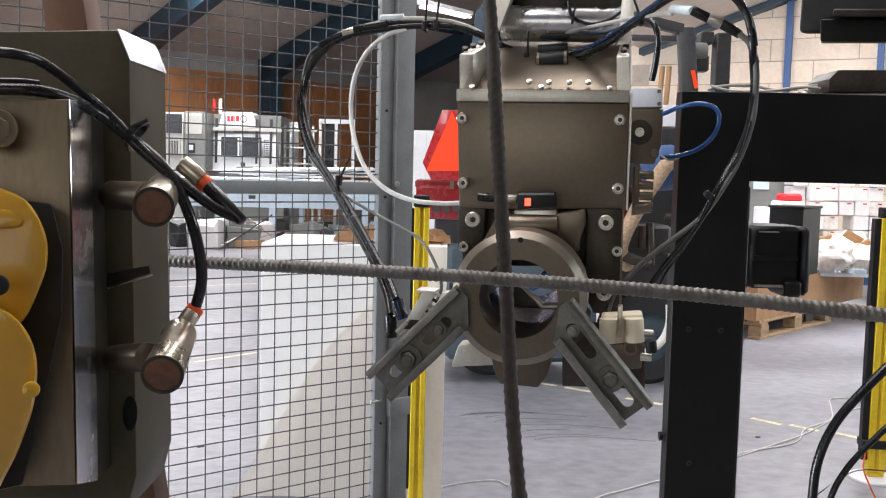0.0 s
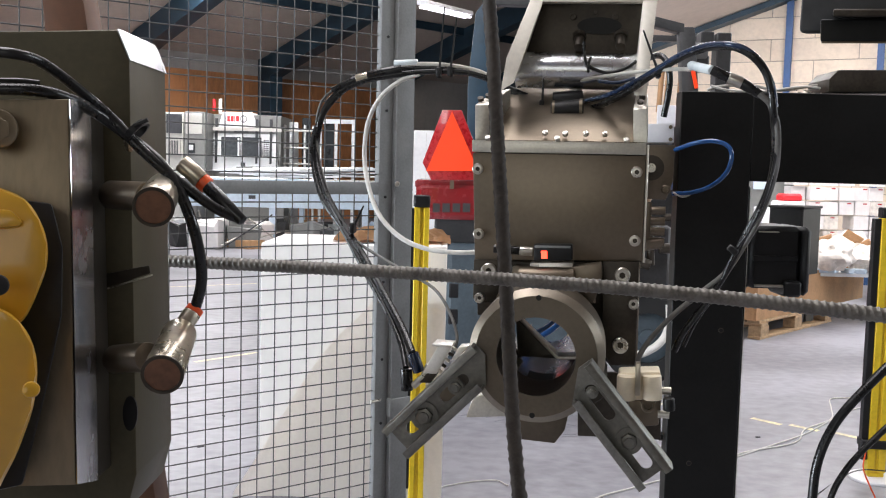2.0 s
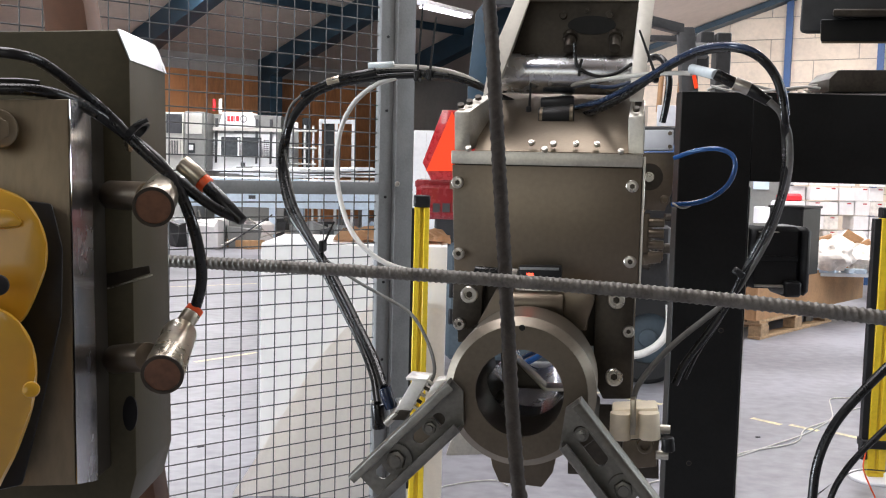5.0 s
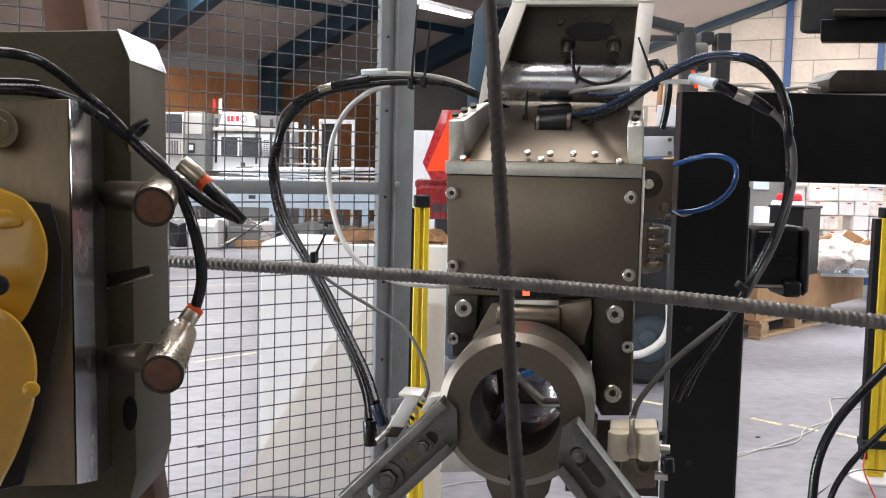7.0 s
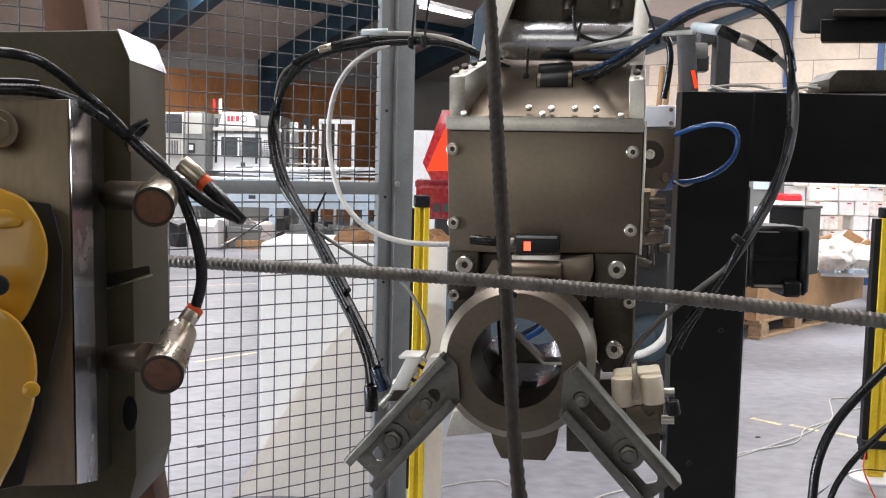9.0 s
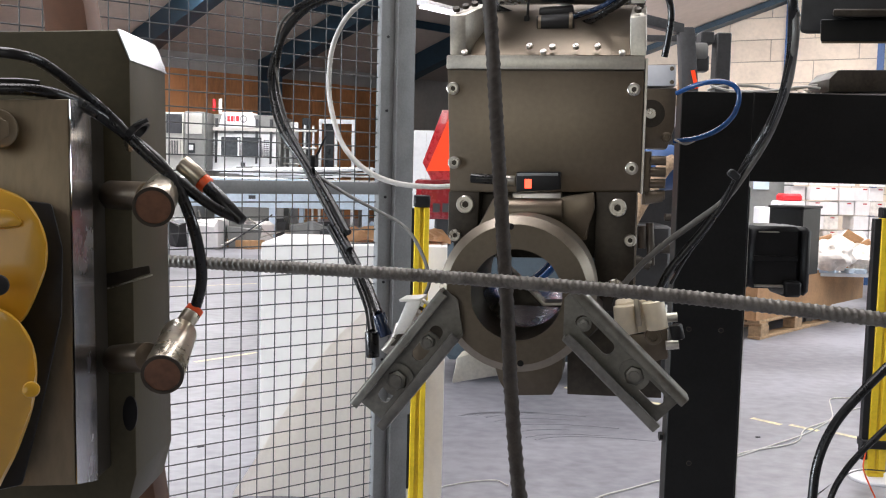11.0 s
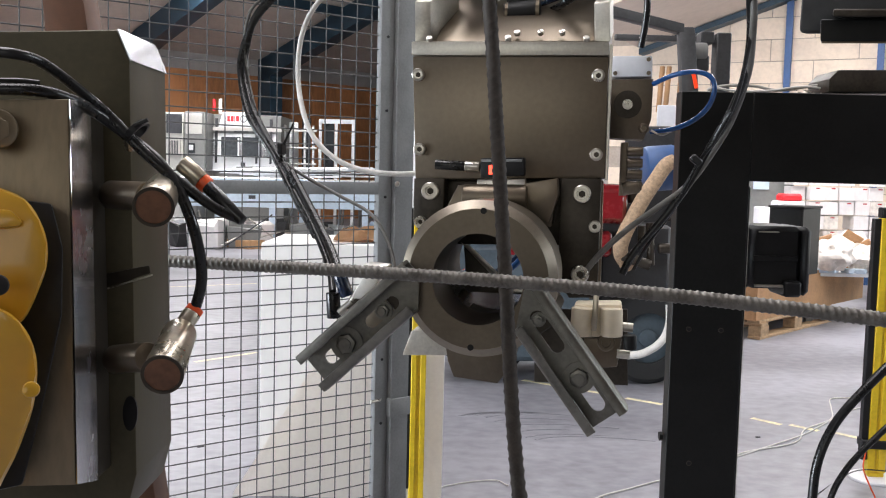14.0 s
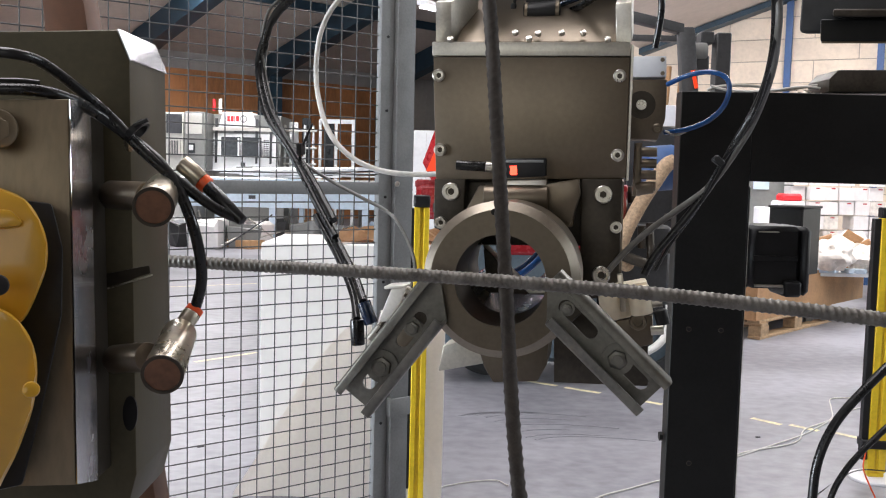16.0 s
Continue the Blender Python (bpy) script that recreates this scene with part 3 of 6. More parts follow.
# ---- white pallet load behind the fence ----
def build_white_load():
    w = thing("white_crate", (-0.3237, 3.6123, 0), "tall white board crate with crumpled paper on its top", "crate")
    x0, x1, zt = -0.6523, 0.0159, 0.9316
    part("front_board", span((x0, 3.4, 0.0), (x1, 3.42, zt), 0.002), M_WHITEBOARD, w)
    part("side_board", span((x0, 3.421, 0.0), (x0 + 0.02, 3.9, zt), 0.002), M_WHITEBOARD, w)
    part("side_board", span((x1 - 0.02, 3.421, 0.0), (x1, 3.9, zt), 0.002), M_WHITEBOARD, w)
    part("back_board", span((x0 + 0.021, 3.88, 0.0), (x1 - 0.021, 3.9, zt), 0.002), M_WHITEBOARD, w)
    part("lid", span((x0 + 0.021, 3.421, zt - 0.03), (x1 - 0.021, 3.879, zt - 0.001), 0.002), M_WHITEBOARD, w)
    # bubble film draped over the lower right of the crate, its free edge rolled forward
    edge = smooth_path([(-0.231, 0, 0.755), (-0.287, 0, 0.686), (-0.387, 0, 0.587), (-0.477, 0, 0.461), (-0.547, 0, 0.343), (-0.660, 0, 0.148), (-0.745, 0, 0.012)], 6)
    bm = bmesh.new()
    n_u = 26
    rows_ = []
    for p in edge:
        row = []
        for k in range(n_u + 1):
            u = k / n_u
            roll = 0.007 * math.exp(-(u / 0.05) ** 2) + 0.010 * u
            wave = 0.005 * noise.noise(Vector((u * 4, p.z * 5, 0.3)))
            xx = p.x + (0.012 - p.x) * u
            row.append(bm.verts.new((xx, 3.370 - roll - wave, max(0.004, p.z * (1 - 0.06 * u) + 0.008 * noise.noise(Vector((u * 6, p.z * 3, 4)))))))
        rows_.append(row)
    for a, b in zip(rows_, rows_[1:]):
        for k in range(n_u):
            bm.faces.new((a[k], a[k + 1], b[k + 1], b[k]))
    bmesh.ops.solidify(bm, geom=bm.faces[:], thickness=0.004)
    solo("bubble_film", bm, M_BUBBLE, "sheet of white bubble film draped against the crate", "packing film")
    random.seed(9)
    bm = bmesh.new()
    n = 14
    grid = [[bm.verts.new((x0 + 0.24 + 0.44 * i / n, 3.52 + 0.30 * j / n, zt + 0.001 + 0.05 * random.random() * (1 if 0 < i < n and 0 < j < n else 0.3))) for j in range(n + 1)] for i in range(n + 1)]
    for i in range(n):
        for j in range(n):
            bm.faces.new((grid[i][j], grid[i + 1][j], grid[i + 1][j + 1], grid[i][j + 1]))
    bmesh.ops.solidify(bm, geom=bm.faces[:], thickness=0.002)
    solo("packing_paper", bm, M_CARD, "crumpled brown packing paper on the white crate", "paper", smooth=False)


build_white_load()


# ---- the holding robot, seen close ----
def build_left_tool():
    g = thing("robot_tool", (-0.3687, 0.9252, 0.8557), "thick machined tool plate on a yellow robot wrist", "robot tool")
    # back plate: a thick slab with a chamfered corner
    near = [(-0.5215, 0.9329, 1.322), (-0.3214, 0.9335, 1.3296), (-0.308, 0.9311, 1.2994), (-0.299, 0.9138, 1.0863), (-0.2912, 0.8988, 0.901), (-0.2996, 0.8959, 0.8653), (-0.5102, 0.8955, 0.8602)]
    push = Vector((-0.0022, 0.1208, 0.0053))
    push = Vector((0.0, push.y, 0.0)) + Vector((push.x, 0, 0)) * 0.35
    back = part("back_plate", prism(near, push, 0.0015), M_PLATE, g, "olive grey slab with a chamfered corner under a paler sheet")
    part("front_plate", prism([(-0.4521, 0.8066, 1.2492), (-0.3185, 0.8069, 1.2534), (-0.3043, 0.7807, 0.9297), (-0.4441, 0.7802, 0.923)], Vector((-0.0076, 0.0705, 0.0031)) * 1.0, 0.0012), M_PLATEL, g, "milled front plate")
    # paler bluish sheet over the bevel carries the window's reflection
    part("bevel_face", prism([(-0.3175, 0.8064, 1.2529), (-0.3259, 0.8754, 1.2558), (-0.3102, 0.8475, 0.9119), (-0.3035, 0.7803, 0.9308)], (0.0008, -0.0004, 0)), M_POLISH, g, "bevelled edge of the front plate, paler for its window reflection")
    part("spacer", prism([(-0.4928, 0.8791, 1.2526), (-0.332, 0.8793, 1.2555), (-0.3157, 0.8513, 0.9094), (-0.4842, 0.8507, 0.9022)], (0, 0.046, 0)), M_DARKSTEEL, g)
    # likewise on the chamfer: sky reflection helped by a brighter metal
    part("chamfer_face", prism([(-0.3204, 0.9330, 1.3302), (-0.3070, 0.9306, 1.2998), (-0.3078, 1.0520, 1.2998), (-0.3212, 1.0544, 1.3302)], (0.0012, 0, 0.0005)), M_POLISH, g, "milled chamfer, paler for its sky reflection")
    # no recess is cut; the slot's shade is a dark strip
    part("slot", prism([(-0.3345, 0.9123, 1.0922), (-0.2835, 0.9132, 1.1032), (-0.2822, 0.9126, 1.0956), (-0.3342, 0.9111, 1.0775)], (0, 0.004, 0)), M_DARKSTEEL, g, "dark strip for the shade in the key slot")
    part("slot_edge", prism([(-0.3349, 0.91, 1.077), (-0.2807, 0.9115, 1.0947), (-0.2807, 0.9113, 1.093), (-0.3348, 0.9099, 1.0754)], (0, 0.004, 0)), M_BRIGHT, g, "bright line along the slot's lower edge")
    # flat black ellipse paints the depth of the bore
    part("bore", prism([(-0.2916, 0.9021, 0.9603), (-0.2919, 0.9016, 0.9545), (-0.293, 0.9012, 0.9493), (-0.2948, 0.9009, 0.9455), (-0.2971, 0.9007, 0.9435), (-0.2995, 0.9007, 0.9434), (-0.3019, 0.9009, 0.9454), (-0.3039, 0.9012, 0.9492), (-0.3052, 0.9016, 0.9543), (-0.3058, 0.9021, 0.96), (-0.3055, 0.9025, 0.9658), (-0.3043, 0.903, 0.9709), (-0.3025, 0.9033, 0.9747), (-0.3002, 0.9034, 0.9767), (-0.2978, 0.9034, 0.9767), (-0.2954, 0.9033, 0.9747), (-0.2934, 0.903, 0.9709), (-0.2921, 0.9025, 0.9658)], (0, 0.003, 0)), M_BLACKPL, g, "black disc for the shade in the bored hole")
    part("bolt", join(rod((-0.3664, 0.7797, 1.2264), (-0.3783, 0.8048, 1.2273), 0.0165, n=28, bevel=0.003), rod((-0.3626, 0.7696, 1.226), (-0.3678, 0.7807, 1.2264), 0.011, n=6, bevel=0.001)), M_PLATEL, g, "large hexagon bolt head")
    # yellow wrist
    part("wrist", prism([(-0.4081, 0.7418, 1.1922), (-0.3461, 0.7408, 1.1801), (-0.3257, 0.7402, 1.1723), (-0.3139, 0.7388, 1.1559), (-0.3072, 0.7374, 1.1376), (-0.3076, 0.7358, 1.1179), (-0.3167, 0.7337, 1.0926), (-0.3259, 0.7322, 1.0735), (-0.4049, 0.7311, 1.0606)], Vector((-0.0265, 0.0597, -0.0058)), 0.007), M_YELLOW, g, "yellow cast robot wrist")
    part("wrist_face", prism([(-0.4047, 0.7347, 1.1661), (-0.3346, 0.7344, 1.1626), (-0.3257, 0.7337, 1.1541), (-0.3273, 0.7334, 1.1506), (-0.404, 0.7325, 1.14)], Vector((-0.0044, 0.01, -0.001)), 0.002), M_YELLOW, g)
    part("wrist_cover", prism([(-0.3782, 0.6842, 1.1028), (-0.3217, 0.6862, 1.0948), (-0.3079, 0.6881, 1.0848), (-0.2989, 0.6918, 1.0652), (-0.2983, 0.6956, 1.0441), (-0.3042, 0.7008, 1.0152), (-0.3204, 0.7075, 0.9773), (-0.3379, 0.7128, 0.9468), (-0.3537, 0.7206, 0.9030), (-0.4022, 0.7204, 0.9019)], Vector((-0.0264, 0.0591, -0.0129)), 0.008), M_YELLOW, g, "yellow cast robot wrist")
    part("wrist_flange", prism([(-0.4243, 0.7708, 1.1782), (-0.3177, 0.7699, 1.1671), (-0.3077, 0.7669, 1.1308), (-0.3073, 0.7625, 1.076), (-0.3194, 0.7573, 1.0118), (-0.3359, 0.7513, 0.9383), (-0.4179, 0.7497, 0.9181)], Vector((-0.0133, 0.0299, -0.0029)), 0.003), M_BLACKPL, g, "dark wrist flange")
    part("lug", rod((-0.2936, 0.672, 1.0369), (-0.3005, 0.6888, 1.0328), 0.006, n=20, bevel=0.002), M_YELLOW, g)
    part("seal", rod((-0.3417, 0.8271, 1.1311), (-0.3398, 0.7972, 1.1333), 0.014, n=24, bevel=0.003), M_BLACKPL, g, "dark seal")
    part("plug", rod((-0.3273, 0.6949, 1.109), (-0.3367, 0.7148, 1.1064), 0.008, n=24, bevel=0.003), M_BLACKPL, g, "dark plug")
    # two angled probes with their connectors
    for base, mid, face_a, face_b, tip_a, tip_b in (
        ((-0.3159, 0.9006, 1.1709), (-0.2696, 0.8655, 1.1713), (-0.2584, 0.8761, 1.1781), (-0.2505, 0.8198, 1.1642), (-0.2465, 0.8931, 1.2029), (-0.2216, 0.8914, 1.1813)),
        ((-0.3084, 0.888, 1.0158), (-0.2661, 0.8537, 1.0257), (-0.2419, 0.8704, 1.0453), (-0.2334, 0.7884, 1.0249), (-0.24, 0.8708, 1.0506), (-0.2299, 0.8822, 1.0677))):
        base, mid, face_a, face_b = (Vector(v) for v in (base, mid, face_a, face_b))
        pr = part("probe", rod(face_a, face_b, 0.0155, 0.0175, n=36, bevel=0.002), M_BRASS, g, "turned metal probe barrel")
        ax = (face_b - face_a).normalized()
        part("probe_face", rod(face_b - ax * 0.001, face_b + ax * 0.0012, 0.0150, n=36), M_COPPERFACE, pr, "brown probe face")
        part("probe_rim", ring(face_b + ax * 0.0002, ax, 0.0178, 0.0150, 0.002, 40), M_DARKSTEEL, pr)
        part("arm", rod(base, mid, 0.0135, n=28, bevel=0.001), M_STEEL, g, "round support arm")
        tip_a, tip_b = Vector(tip_a), Vector(tip_b)
        d = (tip_b - tip_a)
        part("connector", rod(tip_a, tip_a + d * 0.75, 0.0085, n=20, bevel=0.001), M_BRASS, g, "knurled metal connector")
        part("seal_ring", rod(tip_a + d * 0.76, tip_a + d * 0.98, 0.0082, n=20), M_ORANGERING, g, "orange sealing ring")
    part("dowel_pin", rod((-0.2925, 0.8990, 1.0300), (-0.2920, 0.8975, 1.0225), 0.0018, n=12), M_BRIGHT, g, "bright dowel pin")
    part("screw", rod((-0.301, 0.9143, 1.2158), (-0.3002, 0.9052, 1.2273), 0.006, n=14), M_BRASS, g)
    for pts, r in (([(-0.4056, 0.8101, 1.2921), (-0.3674, 0.81, 1.2906), (-0.3496, 0.8296, 1.2853), (-0.3251, 0.848, 1.2643), (-0.3015, 0.8661, 1.24), (-0.2753, 0.8639, 1.2136), (-0.2401, 0.8665, 1.1838), (-0.2099, 0.8698, 1.1623), (-0.1869, 0.8789, 1.151)], 0.0048),
                   ([(-0.3997, 0.7974, 1.2591), (-0.3477, 0.8075, 1.2603), (-0.3269, 0.8272, 1.2552), (-0.3133, 0.8564, 1.2452), (-0.2917, 0.875, 1.2264), (-0.2612, 0.8681, 1.2038), (-0.2412, 0.8611, 1.1788), (-0.2276, 0.8586, 1.1485), (-0.2217, 0.8659, 1.1146), (-0.2231, 0.874, 1.0901), (-0.2304, 0.8801, 1.0664)], 0.0052),
                   ([(-0.4049, 0.8078, 1.2646), (-0.3714, 0.8181, 1.2673), (-0.3516, 0.8281, 1.2667)], 0.0040)):
        part("cable", hose(pts, r, 12), M_RUBBER, g, "black sensor cable")
    part("cable_plug", rod((-0.2203, 0.8864, 1.1814), (-0.1848, 0.8738, 1.1503), 0.0068, 0.0052, n=16, bevel=0.001), M_RUBBER, g, "black moulded cable plug")
    part("cable_tie", ring((-0.2825, 0.8674, 1.2324), (0.0063, -0.0005, -0.006), 0.0125, 0.0100, 0.006, 20), M_BLACKPL, g)
    part("tie_tail", rod((-0.2787, 0.8556, 1.235), (-0.2667, 0.856, 1.2403), 0.002, n=6), M_BLACKPL, g)
    part("forearm", hose([(-0.40, 0.76, 1.06), (-0.62, 0.74, 1.06), (-0.85, 0.72, 0.90), (-0.98, 0.72, 0.55)], 0.085, 24), M_YELLOW, g, "yellow robot arm")
    part("pedestal", rod((-1.0, 0.72, 0.0), (-1.0, 0.72, 0.58), 0.17, 0.13, n=40, bevel=0.01), M_YELLOW, g, "yellow robot base")
    p = thing("brown_post", (-0.4234, 1.2663, 0.7309), "dark brown painted steel post behind the tool plate", "post")
    part("body", prism([(-0.561, 1.3247, 1.4522), (-0.5053, 1.3248, 1.4536), (-0.3751, 1.2626, 0.6858), (-0.4725, 1.2624, 0.6834)], (0, 0.06, 0), 0.003), M_MURAL, p)


build_left_tool()


# ---- reinforcing bars ----
def rebar(way, r, pitch, rib):
    """A ribbed bar: two rows of slanted ribs and two seams."""
    way = [Vector(p) for p in way]
    fine, run, step = [], 0.0, 0.0011
    for a, b in zip(way, way[1:]):
        n = max(1, int((b - a).length / step))
        fine += [a.lerp(b, k / n) for k in range(n)]
    fine.append(way[-1])

    def radius_of(i, a):
        side = abs(math.sin(a))
        lean = 0.35 * pitch * math.cos(a) * (1 if math.sin(a) > 0 else -1)
        u = ((i * step + lean) / pitch) % 1.0
        bumpy = max(0.0, 1 - abs(u - 0.5) / 0.30) * min(1.0, side * 1.6)
        seam = 0.55 if side < 0.22 else 0.0
        return r + rib * max(bumpy, seam)
    return hose(fine, r, 18, 1, radius_of)


bar_way = smooth_path([(-0.352, 1.1296, 1.087), (-0.322, 1.1146, 1.0878), (-0.116, 1.0595, 1.0885), (0.0641, 0.9992, 1.0883), (0.2348, 0.9388, 1.0852), (0.4141, 0.8779, 1.0762), (0.4958, 0.8523, 1.0697)], 12)
BAR_END = Vector((-0.352, 1.1296, 1.087))
level_bar = new("level_rebar", finish("level_rebar", (lambda b: (bmesh.ops.translate(b, verts=b.verts, vec=-BAR_END), b)[1])(rebar(bar_way, 0.0068, 0.0066, 0.0012)), M_REBAR, True))
level_bar.location = BAR_END
tagged(level_bar, "ribbed grey steel reinforcing bar held level in the tool", "rebar", "reinforcing bars")
up_way = smooth_path([(0.0379, 1.0697, 1.4460), (0.0477, 1.0622, 1.3531), (0.0562, 1.0435, 1.2413), (0.0686, 1.0211, 1.0828), (0.0780, 1.0008, 0.9514), (0.0874, 0.9835, 0.8572), (0.0966, 0.9727, 0.7829), (0.1790, 0.8420, 0.0060)], 12)
solo("upright_rebar", rebar(up_way, 0.0075, 0.0113, 0.0009), M_RUST, "ribbed dark steel reinforcing bar hanging upright", "rebar", "reinforcing bars")


# ---- red industrial truck behind the gripper ----
def build_truck():
    t = thing("industrial_truck", (0.4902, 5.741, 0), "red and dark grey forklift truck parked across the hall", "forklift truck")
    tri = [(-0.0217, 5.2444, 1.5383), (0.0834, 5.2446, 1.5409), (0.2018, 5.2216, 1.257), (0.1577, 5.2138, 1.1603), (-0.0741, 5.2134, 1.1547), (-0.1229, 5.221, 1.2491)]
    s = part("warning_triangle", prism(tri, (0, 0.006, 0), 0.002), M_REFLRED, t, "orange slow-vehicle triangle with red reflector rim")
    part("triangle_centre", prism([(0.031, 5.239, 1.5331), (0.1842, 5.2128, 1.2103), (-0.1031, 5.2123, 1.2033)], (0, 0.004, 0)), M_ORANGE, s, "fluorescent orange centre")
    for a in [(0.0402, 5.2137, 1.159)]:
        part("stem", span(Vector(a) + Vector((-0.012, 0.008, -0.05)), Vector(a) + Vector((0.012, 0.02, 0.02))), M_STEEL, s)
    part("hood", span((-0.157, 5.240, 0.938), (1.014, 6.140, 1.140), 0.03), M_TRUCKRED, t, "glossy red hood")
    part("hood_rim", span((-0.162, 5.260, 1.108), (1.017, 6.110, 1.156), 0.01), M_TRUCKRED, t)
    for k, (a, b) in enumerate((((-0.0622, 5.2392, 1.0273), (-0.0236, 5.2352, 0.9786)), ((-0.0093, 5.2393, 1.0286), (0.0324, 5.2353, 0.98)), ((0.0468, 5.2394, 1.03), (0.0885, 5.2354, 0.9813)), ((0.1028, 5.2395, 1.0314), (0.1445, 5.2355, 0.9827)))):
        part("lettering_bar", span((a[0], 5.236, b[2]), (b[0], 5.2395, a[2])), M_TRUCKDARK, t, "dark bar in place of lettering")
    part("engine_bay", span((-0.052, 5.400, 0.779), (1.011, 6.000, 0.952), 0.01), M_TRUCKDARK, t, "dark open engine bay")
    w = part("counterweight", span((0.022, 5.300, 0.141), (0.876, 6.100, 0.803), 0.03), M_TRUCKGREY, t, "blue grey cast counterweight")
    for y0, y1 in ((0.5818, 0.4938), (0.4373, 0.3431)):
        # no pocket is cut; a black block gives its shade
        part("pocket", span((0.0391, 5.296, y1), (0.0959, 5.31, y0), 0.008), M_BLACKPL, w, "black block for the shade in a recess")
    part("cross_beam", span((0.302, 5.280, 0.747), (0.943, 5.580, 0.894), 0.02), M_TRUCKRED, t, "red cross member")
    part("chassis", span((0.912, 5.500, 0.390), (1.324, 6.000, 0.922), 0.02), M_TRUCKDARK, t)
    for px_, r_, y_ in ((1.1958, 0.27, 5.42), (0.2866, 0.24, 5.55)):
        wheel = part("wheel", join(ring((px_, y_, r_ + 0.001), (0, 1, 0), r_, r_ * 0.55, 0.22, 48, 0.03)), M_TYRE, t, "black rubber tyre")
        part("rim", join(rod((px_, y_ + 0.03, r_ + 0.001), (px_, y_ + 0.2, r_ + 0.001), r_ * 0.56, n=32, bevel=0.01), rod((px_, y_ + 0.01, r_ + 0.001), (px_, y_ + 0.05, r_ + 0.001), r_ * 0.2, n=20, bevel=0.01)), M_TRUCKGREY, wheel, "grey steel rim")
    # overhead guard
    for pts in ([(0.159, 5.6947, 2.1433), (0.2428, 5.704, 2.2582), (0.2815, 5.6202, 1.2231), (0.1774, 5.6119, 1.1209), (0.1308, 5.6118, 1.1198), (0.1228, 5.6602, 1.7173)], [(1.3632, 5.6901, 2.0863), (1.4531, 5.6903, 2.0885), (1.5095, 5.6361, 1.419), (1.4228, 5.6144, 1.1512)]):
        part("guard_post", prism(pts, (0, 0.09, 0), 0.008), M_TRUCKDARK if pts[0][0] > 1 else M_BLUESTEEL, t, "dark slanted guard post")
    part("guard_bar", prism([(0.7495, 5.7034, 2.2507), (1.3927, 5.6918, 2.1069), (1.3941, 5.6869, 2.0472), (0.7509, 5.6986, 2.1909)], (0, 0.09, 0), 0.006), M_TRUCKDARK, t)
    part("guard_bar", prism([(0.2428, 5.704, 2.2582), (0.7495, 5.7034, 2.2507), (0.7509, 5.6986, 2.1909), (0.2445, 5.6987, 2.1919)], (0, 0.09, 0), 0.006), M_TRUCKDARK, t)
    part("guard_bar", prism([(1.0585, 6.0923, 2.0971), (1.7547, 6.0919, 2.0927), (1.7556, 6.0891, 2.0571), (1.0593, 6.0894, 2.0615)], (0, 0.06, 0), 0.004), M_TRUCKDARK, t)
    part("mast", span((1.646, 5.900, 1.152), (1.736, 6.020, 2.092), 0.006), M_TRUCKDARK, t, "dark lifting mast")
    part("mast_plate", span((1.548, 5.900, 2.025), (1.630, 6.020, 2.096), 0.006), M_TRUCKDARK, t)
    part("work_lamp", join(rod((1.4478, 5.8305, 1.9612), (1.5641, 5.8307, 1.964), 0.055, n=24, bevel=0.01)), M_MACHG, t, "grey round work lamp")
    part("valve_block", span((1.463, 5.800, 1.844), (1.578, 5.900, 1.943), 0.01), M_TRUCKDARK, t)
    part("marker_strip", prism([(1.4309, 5.6493, 1.8301), (1.4541, 5.6496, 1.834), (1.4766, 5.6411, 1.7286), (1.4567, 5.6408, 1.7248)], (0, 0.01, 0)), M_ORANGE, t, "orange red marker strip")
    for x0 in (1.3038, 1.3459, 1.4231):
        part("lever", rod((x0, 5.9, 1.5994), (x0 + 0.015, 5.9, 1.8792), 0.016, n=14, bevel=0.004), M_CARD, t, "brown lever")
    part("rear_frame", span((1.110, 5.850, 0.890), (1.443, 5.930, 1.509), 0.01), M_TRUCKDARK, t, "dark rear frame plate")
    part("data_panel", span((1.256, 5.700, 1.504), (1.382, 5.720, 1.629), 0.004), M_WHITEPL, t, "white panel")
    part("filter_drum", rod((1.1425, 5.4714, 1.2436), (1.3236, 5.4728, 1.2609), 0.13, n=32, bevel=0.02), M_BLUEBRIGHT, t, "blue violet filter drum")
    part("suction_hose", hose([(1.2738, 5.3247, 1.2904), (1.2257, 5.3025, 1.2639), (1.1667, 5.2757, 1.1813), (1.1065, 5.268, 1.0862), (1.0466, 5.259, 0.9756), (0.9961, 5.2501, 0.8652), (0.9899, 5.2834, 0.7806), (1.049, 5.3769, 0.6968)], 0.042, 16), M_BEIGEHOSE, t, "thick beige suction hose")
    part("return_hose", hose([(1.2713, 5.26, 0.492), (1.2709, 5.2511, 0.382), (1.2244, 5.2236, 0.2901), (1.1318, 5.2183, 0.2252), (1.0419, 5.2367, 0.2035)], 0.022, 14), M_CABLEW, t, "pale return hose")
    for a, b, r in (((1.0602, 5.3632, 1.1461), (1.0626, 5.3554, 1.051), 0.03), ((1.1166, 5.3453, 0.9254), (1.1197, 5.335, 0.7986), 0.025), ((1.1607, 5.3467, 0.9424), (1.1729, 5.3274, 0.7047), 0.022), ((0.9967, 5.2819, 0.7619), (1.1556, 5.2776, 0.7092), 0.03), ((1.2119, 5.3352, 0.8008), (1.2756, 5.3353, 0.8024), 0.03), ((1.231, 5.2994, 0.9782), (1.2752, 5.2995, 0.9792), 0.022), ((0.9723, 5.3591, 1.0964), (0.9754, 5.3489, 0.9696), 0.04)):
        part("hydraulic_fitting", rod(a, b, r, n=18, bevel=0.004), M_DARKSTEEL, t, "dark hydraulic fitting")
